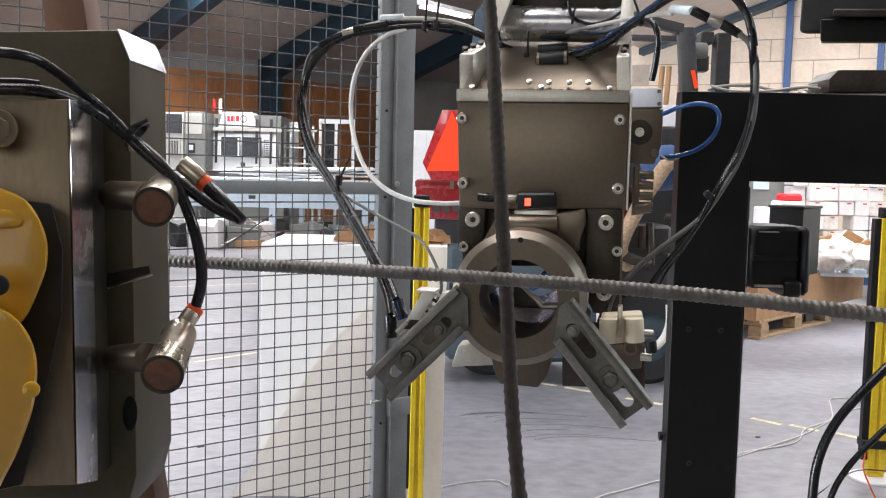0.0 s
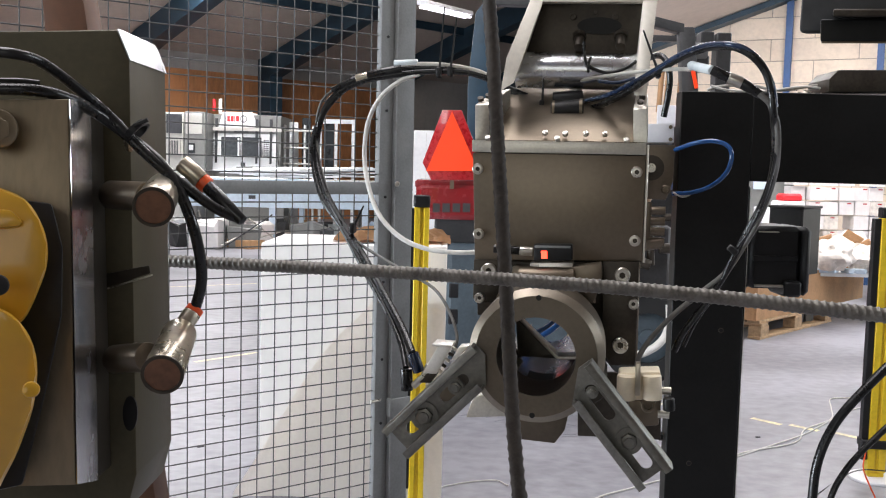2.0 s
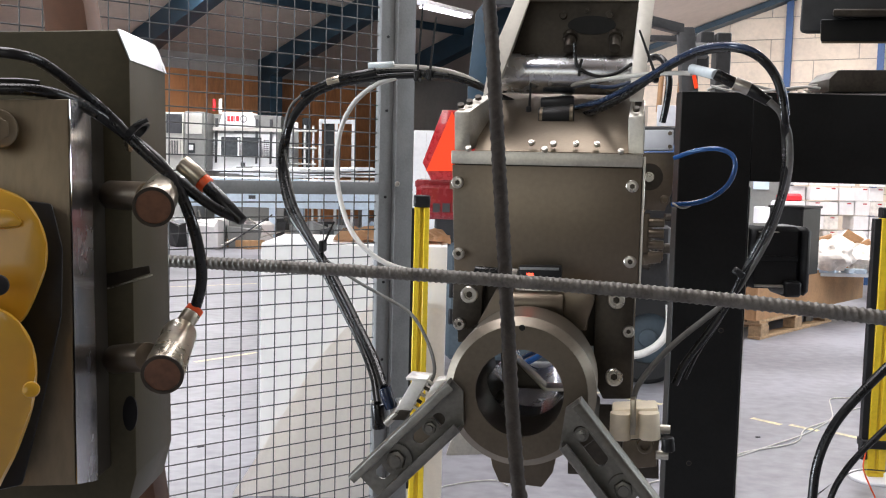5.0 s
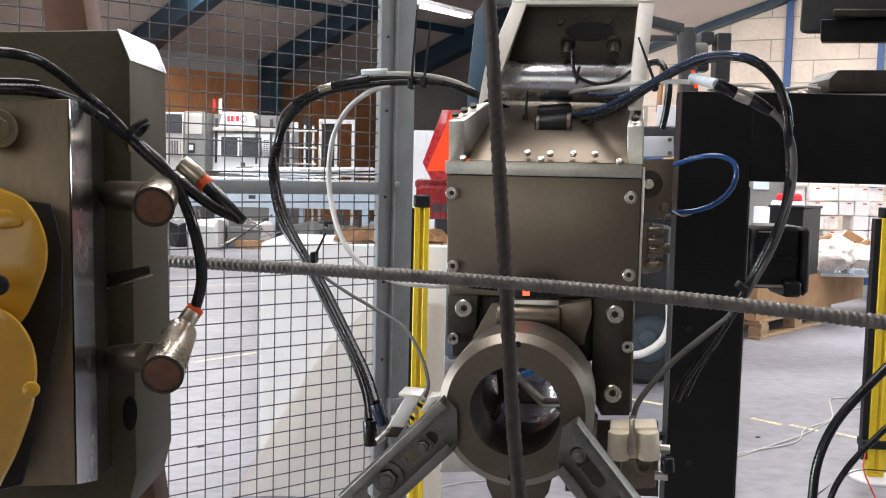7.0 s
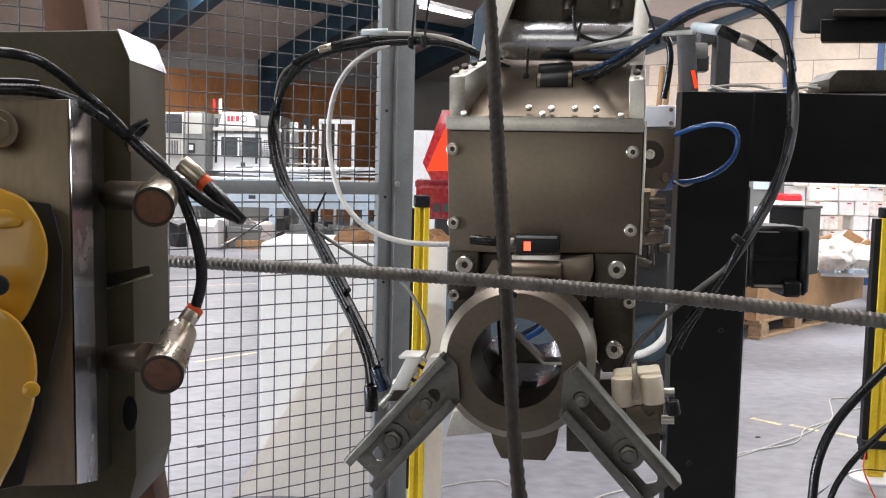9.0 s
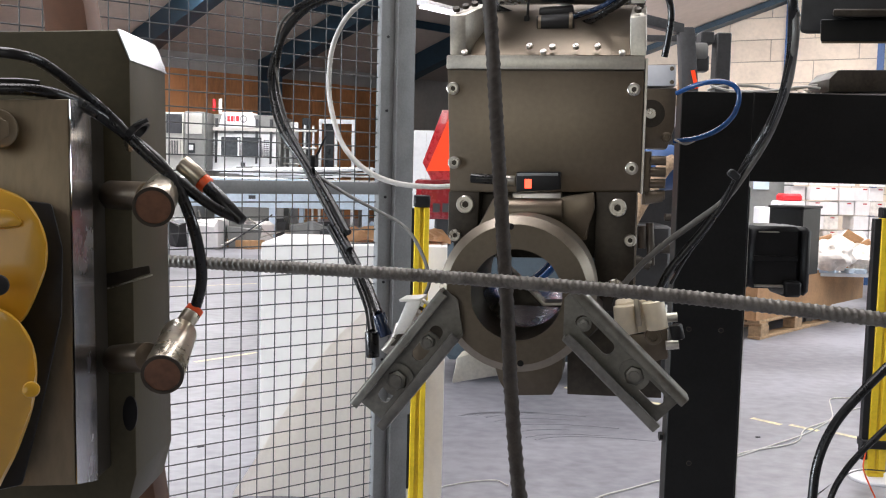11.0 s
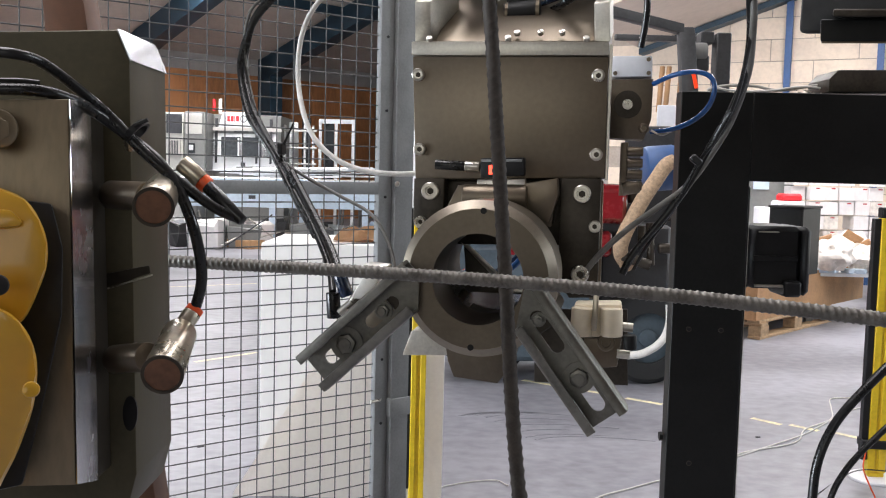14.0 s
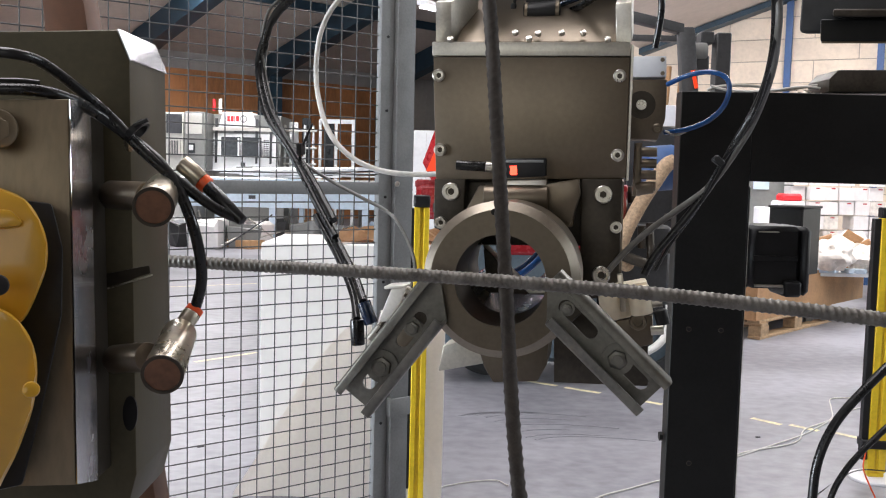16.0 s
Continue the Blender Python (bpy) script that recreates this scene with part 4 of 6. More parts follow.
    part("side_panel", span((0.927, 5.320, 0.935), (1.018, 5.370, 1.089), 0.01), M_TRUCKRED, t)


build_truck()


# ---- packing machine and tables at the clad wall ----
def build_machine():
    m = thing("packing_machine", (-3.5154, 17.2394, 0), "white and grey carton erecting machine with windowed doors", "packing machine")
    part("base", span((-4.150, 16.800, 0), (-2.821, 18.100, 1.180), 0.01), M_MACHG, m, "grey machine base")
    part("upper_frame", span((-4.214, 16.820, 1.126), (-2.898, 18.020, 2.116), 0.01), M_MACHG, m, "grey upper housing")
    f = part("front_guard", prism([(-4.1409, 16.8017, 1.7813), (-2.9885, 16.8024, 1.7895), (-2.9328, 16.7496, 1.1373), (-4.1445, 16.748, 1.1177)], (0, 0.06, 0), 0.006), M_MACHW, m, "white front guard")
    for x0, x1 in ((-3.9207, -3.585), (-3.5431, -3.2176)):
        part("guard_window", span((x0, 16.685, 1.3946), (x1, 16.699, 1.7212), 0.003), M_GLASS, f, "smoked guard window")
        part("window_post", span((x1 - 0.045, 16.675, 1.3946), (x1 - 0.015, 16.684, 1.7014)), M_MACHW, f)
    for x0 in (-4.0902, -3.1767):
        for k in range(9):
            for i in range(3):
                z = 1.3972 + k * 0.033
                # slots are dark boxes coloured as the shade behind them
                part("vent_slot", span((x0 + i * 0.032, 16.685, z), (x0 + i * 0.032 + 0.02, 16.699, z + 0.02)), M_MACHD, f)
    part("latch", span((-3.577, 16.685, 1.211), (-3.500, 16.699, 1.282)), M_MACHD, f)
    part("sign_hood", prism([(-3.9923, 16.7597, 1.8816), (-3.9198, 16.7822, 2.1598), (-3.4048, 16.7825, 2.1625), (-3.2993, 16.7611, 1.8985)], (0, 0.5, 0), 0.01), M_MACHW, m, "white sign hood")
    for a, b in (((-3.8067, 16.766, 2.083), (-3.7598, 16.7581, 1.9855)), ((-3.7474, 16.7661, 2.0845), (-3.6955, 16.7582, 1.987)), ((-3.683, 16.7662, 2.086), (-3.6658, 16.7583, 1.9878)), ((-3.6534, 16.7663, 2.0867), (-3.5965, 16.7584, 1.9894))):
        part("sign_bar", span((a[0], 16.64, b[2]), (b[0], 16.648, a[2])), M_REDSIGN, m, "red bar in place of lettering")
    for x in (-4.0472, -3.338, -3.0883):
        part("frame_rib", span((x, 16.76, 1.1495), (x + 0.04, 16.819, 2.0456)), M_MACHD, m)
    part("guard_rail", span((-4.214, 16.750, 1.831), (-2.880, 16.780, 1.893)), M_MACHP, m)
    for x in (-2.8741, -2.7724, -2.5182, -2.3657):
        part("stand_pipe", rod((x, 17.1, 0), (x, 17.1, 1.9713), 0.022, n=10), M_MACHW, m, "white upright pipe")
    for z in (1.8699, 1.5659, 1.2821):
        part("cross_pipe", rod((-2.9351, 17.08, z), (-2.3047, 17.08, z), 0.018, n=10), M_MACHP, m)
    part("sign_ring", ring((-3.5493, 16.7675, 2.0402), (0, 1, 0), 0.066, 0.045, 0.004, 28), M_MACHG, m, "grey emblem ring")
    part("type_bar", span((-3.726, 16.800, 1.805), (-3.468, 16.810, 1.871)), M_MACHD, m)
    part("signal_lamp", rod((-4.1299, 17.0356, 2.1906), (-4.1348, 17.0518, 2.3909), 0.03, n=16), M_REDSIGN, m, "red signal lamp")
    part("signal_post", span((-4.018, 16.900, 2.133), (-3.964, 16.950, 2.395)), M_MACHW, m)
    part("feed_table", span((-3.773, 15.300, 0.898), (-0.791, 16.100, 1.025), 0.01), M_BLUEGREYTABLE, m, "pale blue feed table")
    for x in (-3.7, -2.3354, -0.8798):
        part("table_leg", span((x, 15.32, 0), (x + 0.07, 15.4, 0.8729)), M_BLUEGREYTABLE, m)
    c = thing("control_cabinet", (-4.4028, 16.5467, 0), "grey machine control cabinets with a dark screen", "control cabinet")
    part("cabinet", span((-4.845, 16.300, 0), (-4.477, 16.900, 2.105), 0.01), M_MACHP, c)
    part("cabinet", span((-4.430, 16.200, 0), (-4.083, 16.900, 2.118), 0.01), M_MACHG, c)
    part("cabinet_door", span((-4.403, 16.170, 1.744), (-4.123, 16.200, 2.086), 0.004), M_MACHP, c, "pale door")
    # solid dark panel colours in the opening's inner shade
    part("opening", span((-4.760, 16.270, 1.749), (-4.497, 16.300, 2.073), 0.004), M_MACHD, c, "dark panel for the shade in an opening")
    part("grille", span((-4.721, 16.270, 1.364), (-4.516, 16.300, 1.658), 0.004), M_MACHP, c)
    for k in range(6):
        x = -4.7081 + k * 0.028
        part("grille_bar", span((x, 16.255, 1.3829), (x + 0.012, 16.269, 1.624)), M_MACHD, c)
    part("screen", span((-4.364, 16.160, 1.418), (-4.243, 16.190, 1.584), 0.003), M_GLASS, c, "dark screen")
    part("screen_face", span((-4.344, 16.152, 1.467), (-4.269, 16.160, 1.555)), M_MACHW, c)
    # white box in place of a window's daylight at the far wall
    wc = thing("window_stand_in", (-0.1933, 13.1828, 0), "tall white box standing in for a bright window", "cabinet")
    part("body", span((-0.434, 13.000, 0), (-0.109, 13.400, 1.759), 0.01), M_MACHW, wc)
    part("pane_line", span((-0.260, 12.990, 1.000), (-0.263, 12.999, 1.724)), M_MACHP, wc)
    # white framed cabin doors
    g = thing("glazed_cabin", (-2.2551, 18.1471, 0), "white framed glazed machine cabin", "machine cabin")
    for x0, x1 in ((-2.3522, -2.2996), (-2.0575, -2.0049), (-1.7418, -1.6892), (-3.0468, -2.7311)):
        part("frame_post", span((x0, 17.7, 0), (x1, 17.76, 2.0503)), M_MACHW, g)
    part("frame_head", span((-2.350, 17.690, 2.044), (-1.689, 17.760, 2.123)), M_MACHW, g)
    part("pane", span((-2.262, 17.720, 0.881), (-2.069, 17.730, 2.042)), M_GLASS, g, "dark glazing")
    part("pane", span((-2.663, 17.720, 0.871), (-2.504, 17.730, 2.136)), M_GLASS, g, "dark glazing")
    # conveyor nearer than the machine, with its legs
    v = thing("roller_conveyor", (-2.5523, 15.3537, 0), "pale blue roller conveyor on steel legs", "conveyor")
    part("side_rail", span((-4.201, 15.100, 0.568), (-0.731, 15.150, 0.850), 0.006), M_BLUEGREYTABLE, v)
    part("side_rail", span((-4.371, 15.700, 0.655), (-0.761, 15.750, 0.873), 0.006), M_BLUEGREYTABLE, v)
    for k in range(24):
        x = -4.1691 + k * 0.142
        part("roller", rod((x, 15.16, 0.7563), (x, 15.69, 0.7563), 0.025, n=10), M_BRIGHT, v)
    for x0, x1 in ((-3.6094, -3.4837), (-2.7834, -2.6756), (-1.3019, -1.1942)):
        part("leg", span((x0, 15.11, 0), (x1, 15.19, 0.5825), 0.004), M_BLUEGREYTABLE, v)
        part("foot", span((x0 - 0.03, 15.08, 0), (x1 + 0.03, 15.22, 0.012)), M_BLUEGREYTABLE, v)
    part("drive_box", span((-3.102, 15.070, 0.703), (-2.996, 15.100, 0.760)), M_MACHD, v)
    for px0 in (-4.1849, -1.7589):
        tr = thing("trestle", (px0, 16.2, 0), "small steel work trestle", "trestle", "trestles")
        for sx, sy in ((0, 0), (0.35, 0), (0, 0.4), (0.35, 0.4)):
            part("leg", rod((px0 + sx, 16.0 + sy, 0.0), (px0 + sx * 0.85 + 0.03, 16.0 + sy, 0.62), 0.016, n=8), M_MACHG, tr)
        part("top", span((px0 - 0.05, 15.95, 0.62), (px0 + 0.42, 16.45, 0.65), 0.004), M_MACHP, tr, "pale top")
    # loose sheets and offcuts lying about
    random.seed(21)
    for k in range(44):
        px_, py_ = random.uniform(-4.1, -0.9), random.uniform(14.2, 17.4)
        a = random.uniform(0, 3.1)
        w_, h_ = random.uniform(0.2, 0.9), random.uniform(0.02, 0.17)
        bm = block((px_, py_, h_ / 2), (w_, random.uniform(0.2, 0.5), h_), Matrix.Rotation(a, 4, "Z"), 0.006)
        for v_ in bm.verts:
            v_.co.z = max(0.0, v_.co.z * random.uniform(0.75, 1.1))
        solo("packing_material", bm, random.choice((M_PACK, M_FOIL, M_CARD, M_MACHG, M_MACHD, M_PALLET, M_MACHP)), "loose pale bundle of packing material on the floor", "bundle", "packing bundles", smooth=False)
    for k in range(30):
        px_, py_ = random.uniform(-4.0, -1.0), random.uniform(15.2, 15.7)
        z0 = 0.7984
        solo("metal_section", block((px_, py_, z0 + 0.03 + 0.024 * (k % 9)), (random.uniform(0.8, 2.2), 0.06, 0.03), Matrix.Rotation(random.uniform(-0.25, 0.25), 4, "Z"), 0.003),
             random.choice((M_BRIGHT, M_MACHW, M_MACHG, M_BLUEGREYTABLE)), "long pale metal section lying on the conveyor", "metal section", "metal sections", smooth=False)

    # long white sections stacked askew on the feed table
    random.seed(8)
    for k in range(26):
        px_, py_ = random.uniform(-2.9, -1.3), random.uniform(15.35, 16.05)
        ln_ = random.uniform(1.0, 2.4)
        lay = Matrix.Rotation(random.uniform(-0.3, 0.3), 4, "Z") @ Matrix.Rotation(random.uniform(-0.05, 0.02), 4, "Y")
        solo("metal_section", block((px_, py_, 1.05 + 0.020 * (k % 8) + 0.012 * ln_), (ln_, 0.05, 0.028), lay, 0.003),
             random.choice((M_MACHW, M_MACHW, M_WHITEPL, M_BRIGHT, M_MACHG, M_MACHD)), "long white metal section stacked on the feed table", "metal section", "metal sections", smooth=False)
    # taller clutter under and between the tables
    for k in range(30):
        px_, py_ = random.uniform(-4.2, -0.8), random.uniform(13.6, 17.0)
        w_, h_ = random.uniform(0.12, 0.55), random.uniform(0.12, 0.46)
        bm = block((px_, py_, h_ / 2), (w_, random.uniform(0.15, 0.45), h_), Matrix.Rotation(random.uniform(0, 3.1), 4, "Z"), 0.008)
        for v_ in bm.verts:
            if v_.co.z > h_ * 0.5:
                v_.co += Vector((random.uniform(-0.05, 0.05), random.uniform(-0.05, 0.05), random.uniform(-0.3, 0.0) * h_))
        solo("packing_box", bm, random.choice((M_PACK, M_MACHW, M_MACHG, M_MACHD, M_TRUCKDARK, M_CARD, M_BLUEGREYTABLE)), "crumpled box of packing scrap on the floor", "box", "scrap boxes", smooth=False)
    for k in range(16):
        px_, py_ = random.uniform(-3.9, -0.9), random.uniform(13.8, 15.0)
        a_ = Vector((px_, py_, 0.012))
        b_ = a_ + Vector((random.uniform(-0.7, 0.7), random.uniform(0.1, 0.4), random.uniform(0.1, 0.5)))
        solo("offcut_rod", rod(a_, b_, 0.012, n=8), random.choice((M_MACHW, M_BRIGHT, M_MACHD)), "thin metal offcut leaning among the scrap", "offcut", "offcuts")


build_machine()


# ---- store corner behind the black frame ----
def build_store():
    run_dir = (Vector((3.6956, 8.4576, 0)) - Vector((2.5326, 7.21, 0))).normalized()
    R = frame_of(run_dir, (0, 0, 1)) @ Matrix.Rotation(radians(90), 4, "X")
    o = Vector((2.5326, 7.21, 0))
    side = Vector((-run_dir.y, run_dir.x, 0))
    p = thing("pallet", o + run_dir * 0.6 + side * 0.4, "pale wooden pallet on the concrete floor", "pallet")
    def plank(name, u, v, z, su, sv, sz):
        part(name, block(o + run_dir * u + side * v + UP * z, (su, sv, sz), Matrix((run_dir, side, UP)).transposed().to_4x4(), 0.003), M_PALLET, p, smooth=False)
    for v in (0.05, 0.4, 0.75):
        plank("bottom_board", 0.5, v, 0.011, 1.4, 0.1, 0.022)
        for u in (-0.12, 0.5, 1.12):
            plank("block", u, v, 0.0615, 0.14, 0.1, 0.078)
    for u in (-0.12, 0.5, 1.12):
        plank("cross_board", u, 0.4, 0.1115, 0.12, 0.8, 0.022)
    for k in range(6):
        plank("deck_board", 0.5, 0.06 + k * 0.136, 0.1335, 1.4, 0.1, 0.022)
    zt = 0.4647
    c = thing("cardboard_load", o + run_dir * 0.5 + side * 0.42 + UP * 0.145, "low brown cardboard box on the pallet", "cardboard box")
    b = Matrix((run_dir, side, UP)).transposed().to_4x4()
    part("box_wall", block(o + run_dir * 0.85 + side * 0.02 + UP * (0.146 + zt) / 2, (2.2, 0.012, zt - 0.146), b, 0.002), M_CARD, c, smooth=False)
    part("box_wall", block(o + run_dir * -0.245 + side * 0.42 + UP * (0.146 + zt) / 2, (0.012, 0.786, zt - 0.146), b, 0.002), M_CARD, c, smooth=False)
    part("box_wall", block(o + run_dir * 1.945 + side * 0.42 + UP * (0.146 + zt) / 2, (0.012, 0.786, zt - 0.146), b, 0.002), M_CARD, c, smooth=False)
    part("box_wall", block(o + run_dir * 0.85 + side * 0.82 + UP * (0.146 + zt) / 2, (2.2, 0.012, zt - 0.146), b, 0.002), M_CARD, c, smooth=False)
    part("box_top", block(o + run_dir * 0.85 + side * 0.42 + UP * (zt - 0.02), (2.17, 0.77, 0.01), b, 0.002), M_WHITEPL, c, "white sheet over the box", smooth=False)
    # black crate on the load
    k = thing("black_crate", Vector((2.7832, 7.5312, 0.4647)), "black plastic crate standing on the load", "crate")
    cc = Vector((2.7832, 7.5312, 0))
    for du, dv, su, sv in ((0, -0.13, 0.34, 0.012), (0, 0.13, 0.34, 0.012), (-0.165, 0, 0.012, 0.25), (0.165, 0, 0.012, 0.25)):
        part("wall", block(cc + run_dir * du + side * dv + UP * (zt + 0.26), (su, sv, 0.52), b, 0.004), M_BLACKPAINT, k)
    part("rim", block(cc + UP * (zt + 0.53), (0.37, 0.29, 0.02), b, 0.005), M_BLACKPAINT, k)
    # lumpy film bundles
    random.seed(5)
    def lump(px, py, pz, sx, sy, sz, m, label):
        bm = bmesh.new()
        bmesh.ops.create_icosphere(bm, subdivisions=4, radius=1)
        for v in bm.verts:
            q = Vector(v.co)
            f = 1 + 0.35 * noise.noise(q * 1.9 + Vector((px * 3, py, pz))) + 0.12 * noise.noise(q * 4) + 0.03 * noise.noise(q * 11)
            v.co = Vector((q.x * sx * f, q.y * sy * f, max(-0.8, q.z * f) * sz))
        bmesh.ops.translate(bm, verts=bm.verts, vec=(px, py, pz + 0.8 * sz))
        solo("stretch_film", bm, m, label, "packing film", "film heaps")
    for q, sx, sz in (((3.258, 7.9661, 0.4581), 0.17, 0.20), ((3.5975, 8.0655, 0.4465), 0.15, 0.17), ((3.6664, 8.5622, 0.386), 0.2, 0.28), ((3.9306, 8.3646, 0.4234), 0.2, 0.22), ((2.9428, 8.5864, 0.6846), 0.06, 0.1)):
        lump(q[0], q[1], q[2], sx, 0.2, sz * 0.7, M_FOIL, "crumpled heap of pale stretch film")
    for q, a_ in (((3.6236, 8.3882, 0.7148), 0.5), ((3.3893, 8.4855, 0.6771), -0.3), ((3.6859, 8.1809, 0.6327), 0.9)):
        solo("torn_cardboard", block(Vector(q), (0.17, 0.015, 0.08), Matrix.Rotation(a_, 4, "Y") @ Matrix.Rotation(0.6, 4, "X"), 0.004), M_CARD, "torn brown cardboard stuck in the film heap", "cardboard", "torn cardboard pieces", smooth=False)
    tb = thing("store_table", (3.5877, 8.5644, 0), "pale blue-white packing table with tools on it", "table")
    zt2 = 0.4381
    part("top", span((3.0537, 7.9, zt2 - 0.03), (4.0764, 9.0, zt2), 0.004), M_MACHW, tb)
    for x in (3.0774, 4.0288):
        for y in (7.95, 8.9):
            part("leg", span((x, y, 0), (x + 0.05, y + 0.05, zt2 - 0.031)), M_MACHG, tb)
    for q in [(3.1762, 7.9162, 0.4612), (3.2698, 7.9194, 0.5012), (3.3886, 7.9174, 0.4758), (3.483, 7.9183, 0.4875)]:
        solo("hand_tool", block((q[0], q[1], zt2 + 0.02), (0.12, 0.06, 0.04), Matrix.Rotation(q[0] * 7, 4, "Z"), 0.008), M_BLUEGREYTABLE, "small pale blue tool on the packing table", "tool", "tools on the table")
    # cartons in rows
    shelf = thing("carton_rack", (4.0775, 9.9582, 0), "low white rack under rows of cartons", "rack")
    z0 = 0.5731
    part("shelf_board", span((3.4291, 9.5, z0 - 0.04), (4.9988, 10.1, z0), 0.004), M_MACHW, shelf)
    part("shelf_side", span((3.4291, 9.5, 0), (3.469, 10.1, z0 - 0.041)), M_MACHW, shelf)
    part("shelf_side", span((4.9418, 9.5, 0), (4.9988, 10.1, z0 - 0.041)), M_MACHW, shelf)
    random.seed(12)
    x0 = 3.5219
    for r in range(5):
        for i in range(9):
            if (r, i) in ((1, 3), (3, 6), (0, 1), (4, 4)):
                continue
            x, z = x0 + i * 0.156 + random.uniform(-0.014, 0.008), z0 + r * 0.146
            bx = thing("carton", (x + 0.075, 9.65, z), "small white printed carton in a stack", "carton", "stacked cartons")
            part("carton_body", span((x, 9.55 + random.uniform(0, 0.12), z + 0.0005), (x + 0.148, 9.85, z + 0.1435 - random.uniform(0, 0.02)), 0.003), random.choice((M_PACK, M_PACK, M_PACK, M_FOIL)), bx, smooth=False)
            if random.random() < 0.45:
                continue
            part("print_bar", span((x + 0.05, 9.545, z + 0.112), (x + 0.09, 9.5495, z + 0.124)), M_REFLRED, bx, "red printed bar")
    d = thing("dark_partition", (3.3963, 9.8859, 0), "dark grey partition panel with a blue box edge", "partition")
    part("panel", span((3.170, 9.900, 0), (3.629, 9.950, 1.317)), M_MACHG, d)
    part("blue_label", span((3.204, 9.880, 1.102), (3.366, 9.895, 1.193)), M_BLUEGREYTABLE, d, "light blue label")
    r = thing("red_lidded_bin", (3.2376, 9.0947, 0), "white bin with a red lid", "bin")
    part("bin", span((3.168, 9.000, 0), (3.419, 9.250, 1.005), 0.02), M_WHITEPL, r)
    part("lid", span((3.207, 9.020, 0.999), (3.398, 9.220, 1.074), 0.02), M_REDSIGN, r, "red lid")
    part("bin_box", span((3.026, 9.100, 0), (3.139, 9.300, 0.941), 0.01), M_WHITEPL, r)


build_store()


# ---- marks, cables and small things on the floor ----
def tape(a, b, wide=0.035):
    a, b = Vector(a), Vector(b)
    s = Vector((-(b - a).y, (b - a).x, 0)).normalized() * wide / 2
    return prism([a - s, b - s, b + s, a + s], (0, 0, 0.0012))


for a, b in [((0.4841, 5.472, 0), (0.6673, 5.3447, 0)), ((0.7109, 5.3066, 0), (0.8902, 5.1873, 0)), ((1.0142, 5.0812, 0), (1.183, 4.9596, 0)), ((1.5791, 4.7182, 0), (1.6854, 4.5987, 0)), ((1.7315, 4.603, 0), (1.8302, 4.499, 0)), ((1.9023, 4.4756, 0), (1.9769, 4.385, 0)), ((-2.7007, 9.3499, 0), (-1.9211, 9.8004, 0)), ((-1.5065, 5.7582, 0), (-1.1939, 6.1104, 0)), ((-1.5701, 5.4375, 0), (-1.4954, 5.5253, 0))]:
    solo("floor_tape", tape(a, b), M_TAPE, "worn pale yellow tape strip on the concrete", "floor tape", "floor tape strips", "structure", smooth=False)
for pts, r in (([(0.923, 3.7411, 0.004), (1.0949, 3.8725, 0.004), (1.2966, 4.0311, 0.004), (1.4888, 4.2006, 0.004), (1.7401, 4.4271, 0.004), (1.9696, 4.6959, 0.004), (2.1384, 4.8936, 0.004), (2.4188, 5.1181, 0.004)], 0.0035), ([(1.1276, 3.9059, 0.004), (1.3559, 4.1027, 0.004), (1.5742, 4.2256, 0.004), (1.6755, 4.3258, 0.004), (1.7712, 4.5094, 0.004), (1.9788, 4.7187, 0.004), (2.0793, 4.9595, 0.004), (2.1646, 5.17, 0.004), (2.3039, 5.2107, 0.004), (2.4951, 5.2844, 0.004)], 0.0035),
               ([(0.455, 3.2779, 0.004), (0.6052, 3.4648, 0.004), (0.7296, 3.5628, 0.004), (0.8869, 3.6821, 0.004), (1.0469, 3.7795, 0.004)], 0.0035), ([(-0.0689, 3.4043, 0.004), (0.0351, 3.5508, 0.004), (0.2121, 3.631, 0.004), (0.2742, 3.5685, 0.004)], 0.003)):
    solo("floor_cable", hose(pts, r, 8), M_CABLEW, "thin white cable lying on the concrete floor", "cable", "floor cables")
for pts, r in (([(1.0381, 1.885, 0.9378), (0.927, 1.8788, 0.8619), (0.8497, 1.8728, 0.7868), (0.7926, 1.8672, 0.7178), (0.7605, 1.8612, 0.6438), (0.7501, 1.8543, 0.559), (0.7472, 1.8452, 0.4463)], 0.0095), ([(1.0417, 1.8731, 0.7915), (0.93, 1.8688, 0.738), (0.8691, 1.8646, 0.6858), (0.8141, 1.8595, 0.6225), (0.7851, 1.8544, 0.5599), (0.7729, 1.8461, 0.4582)], 0.0065)):
    solo("black_hose", hose(pts, r, 14), M_RUBBER, "thick black hose hanging beside the frame", "hose", "hanging hoses")
solo("sensor_lead", hose([(1.6199, 3.5294, 0.1825), (1.6129, 3.5242, 0.1182), (1.6403, 3.5187, 0.0506), (1.6558, 3.5087, 0.004), (1.564, 3.4115, 0.004)], 0.003, 8), M_ORANGERING, "orange lead at the foot of the safety post", "cable")
solo("foot_lead", hose([(1.4307, 3.5239, 0.004), (1.6426, 3.7747, 0.004), (1.6334, 3.5826, 0.0957), (1.7532, 3.5823, 0.0921)], 0.0025, 8), M_RUBBER, "thin dark lead at the foot of the safety post", "cable")
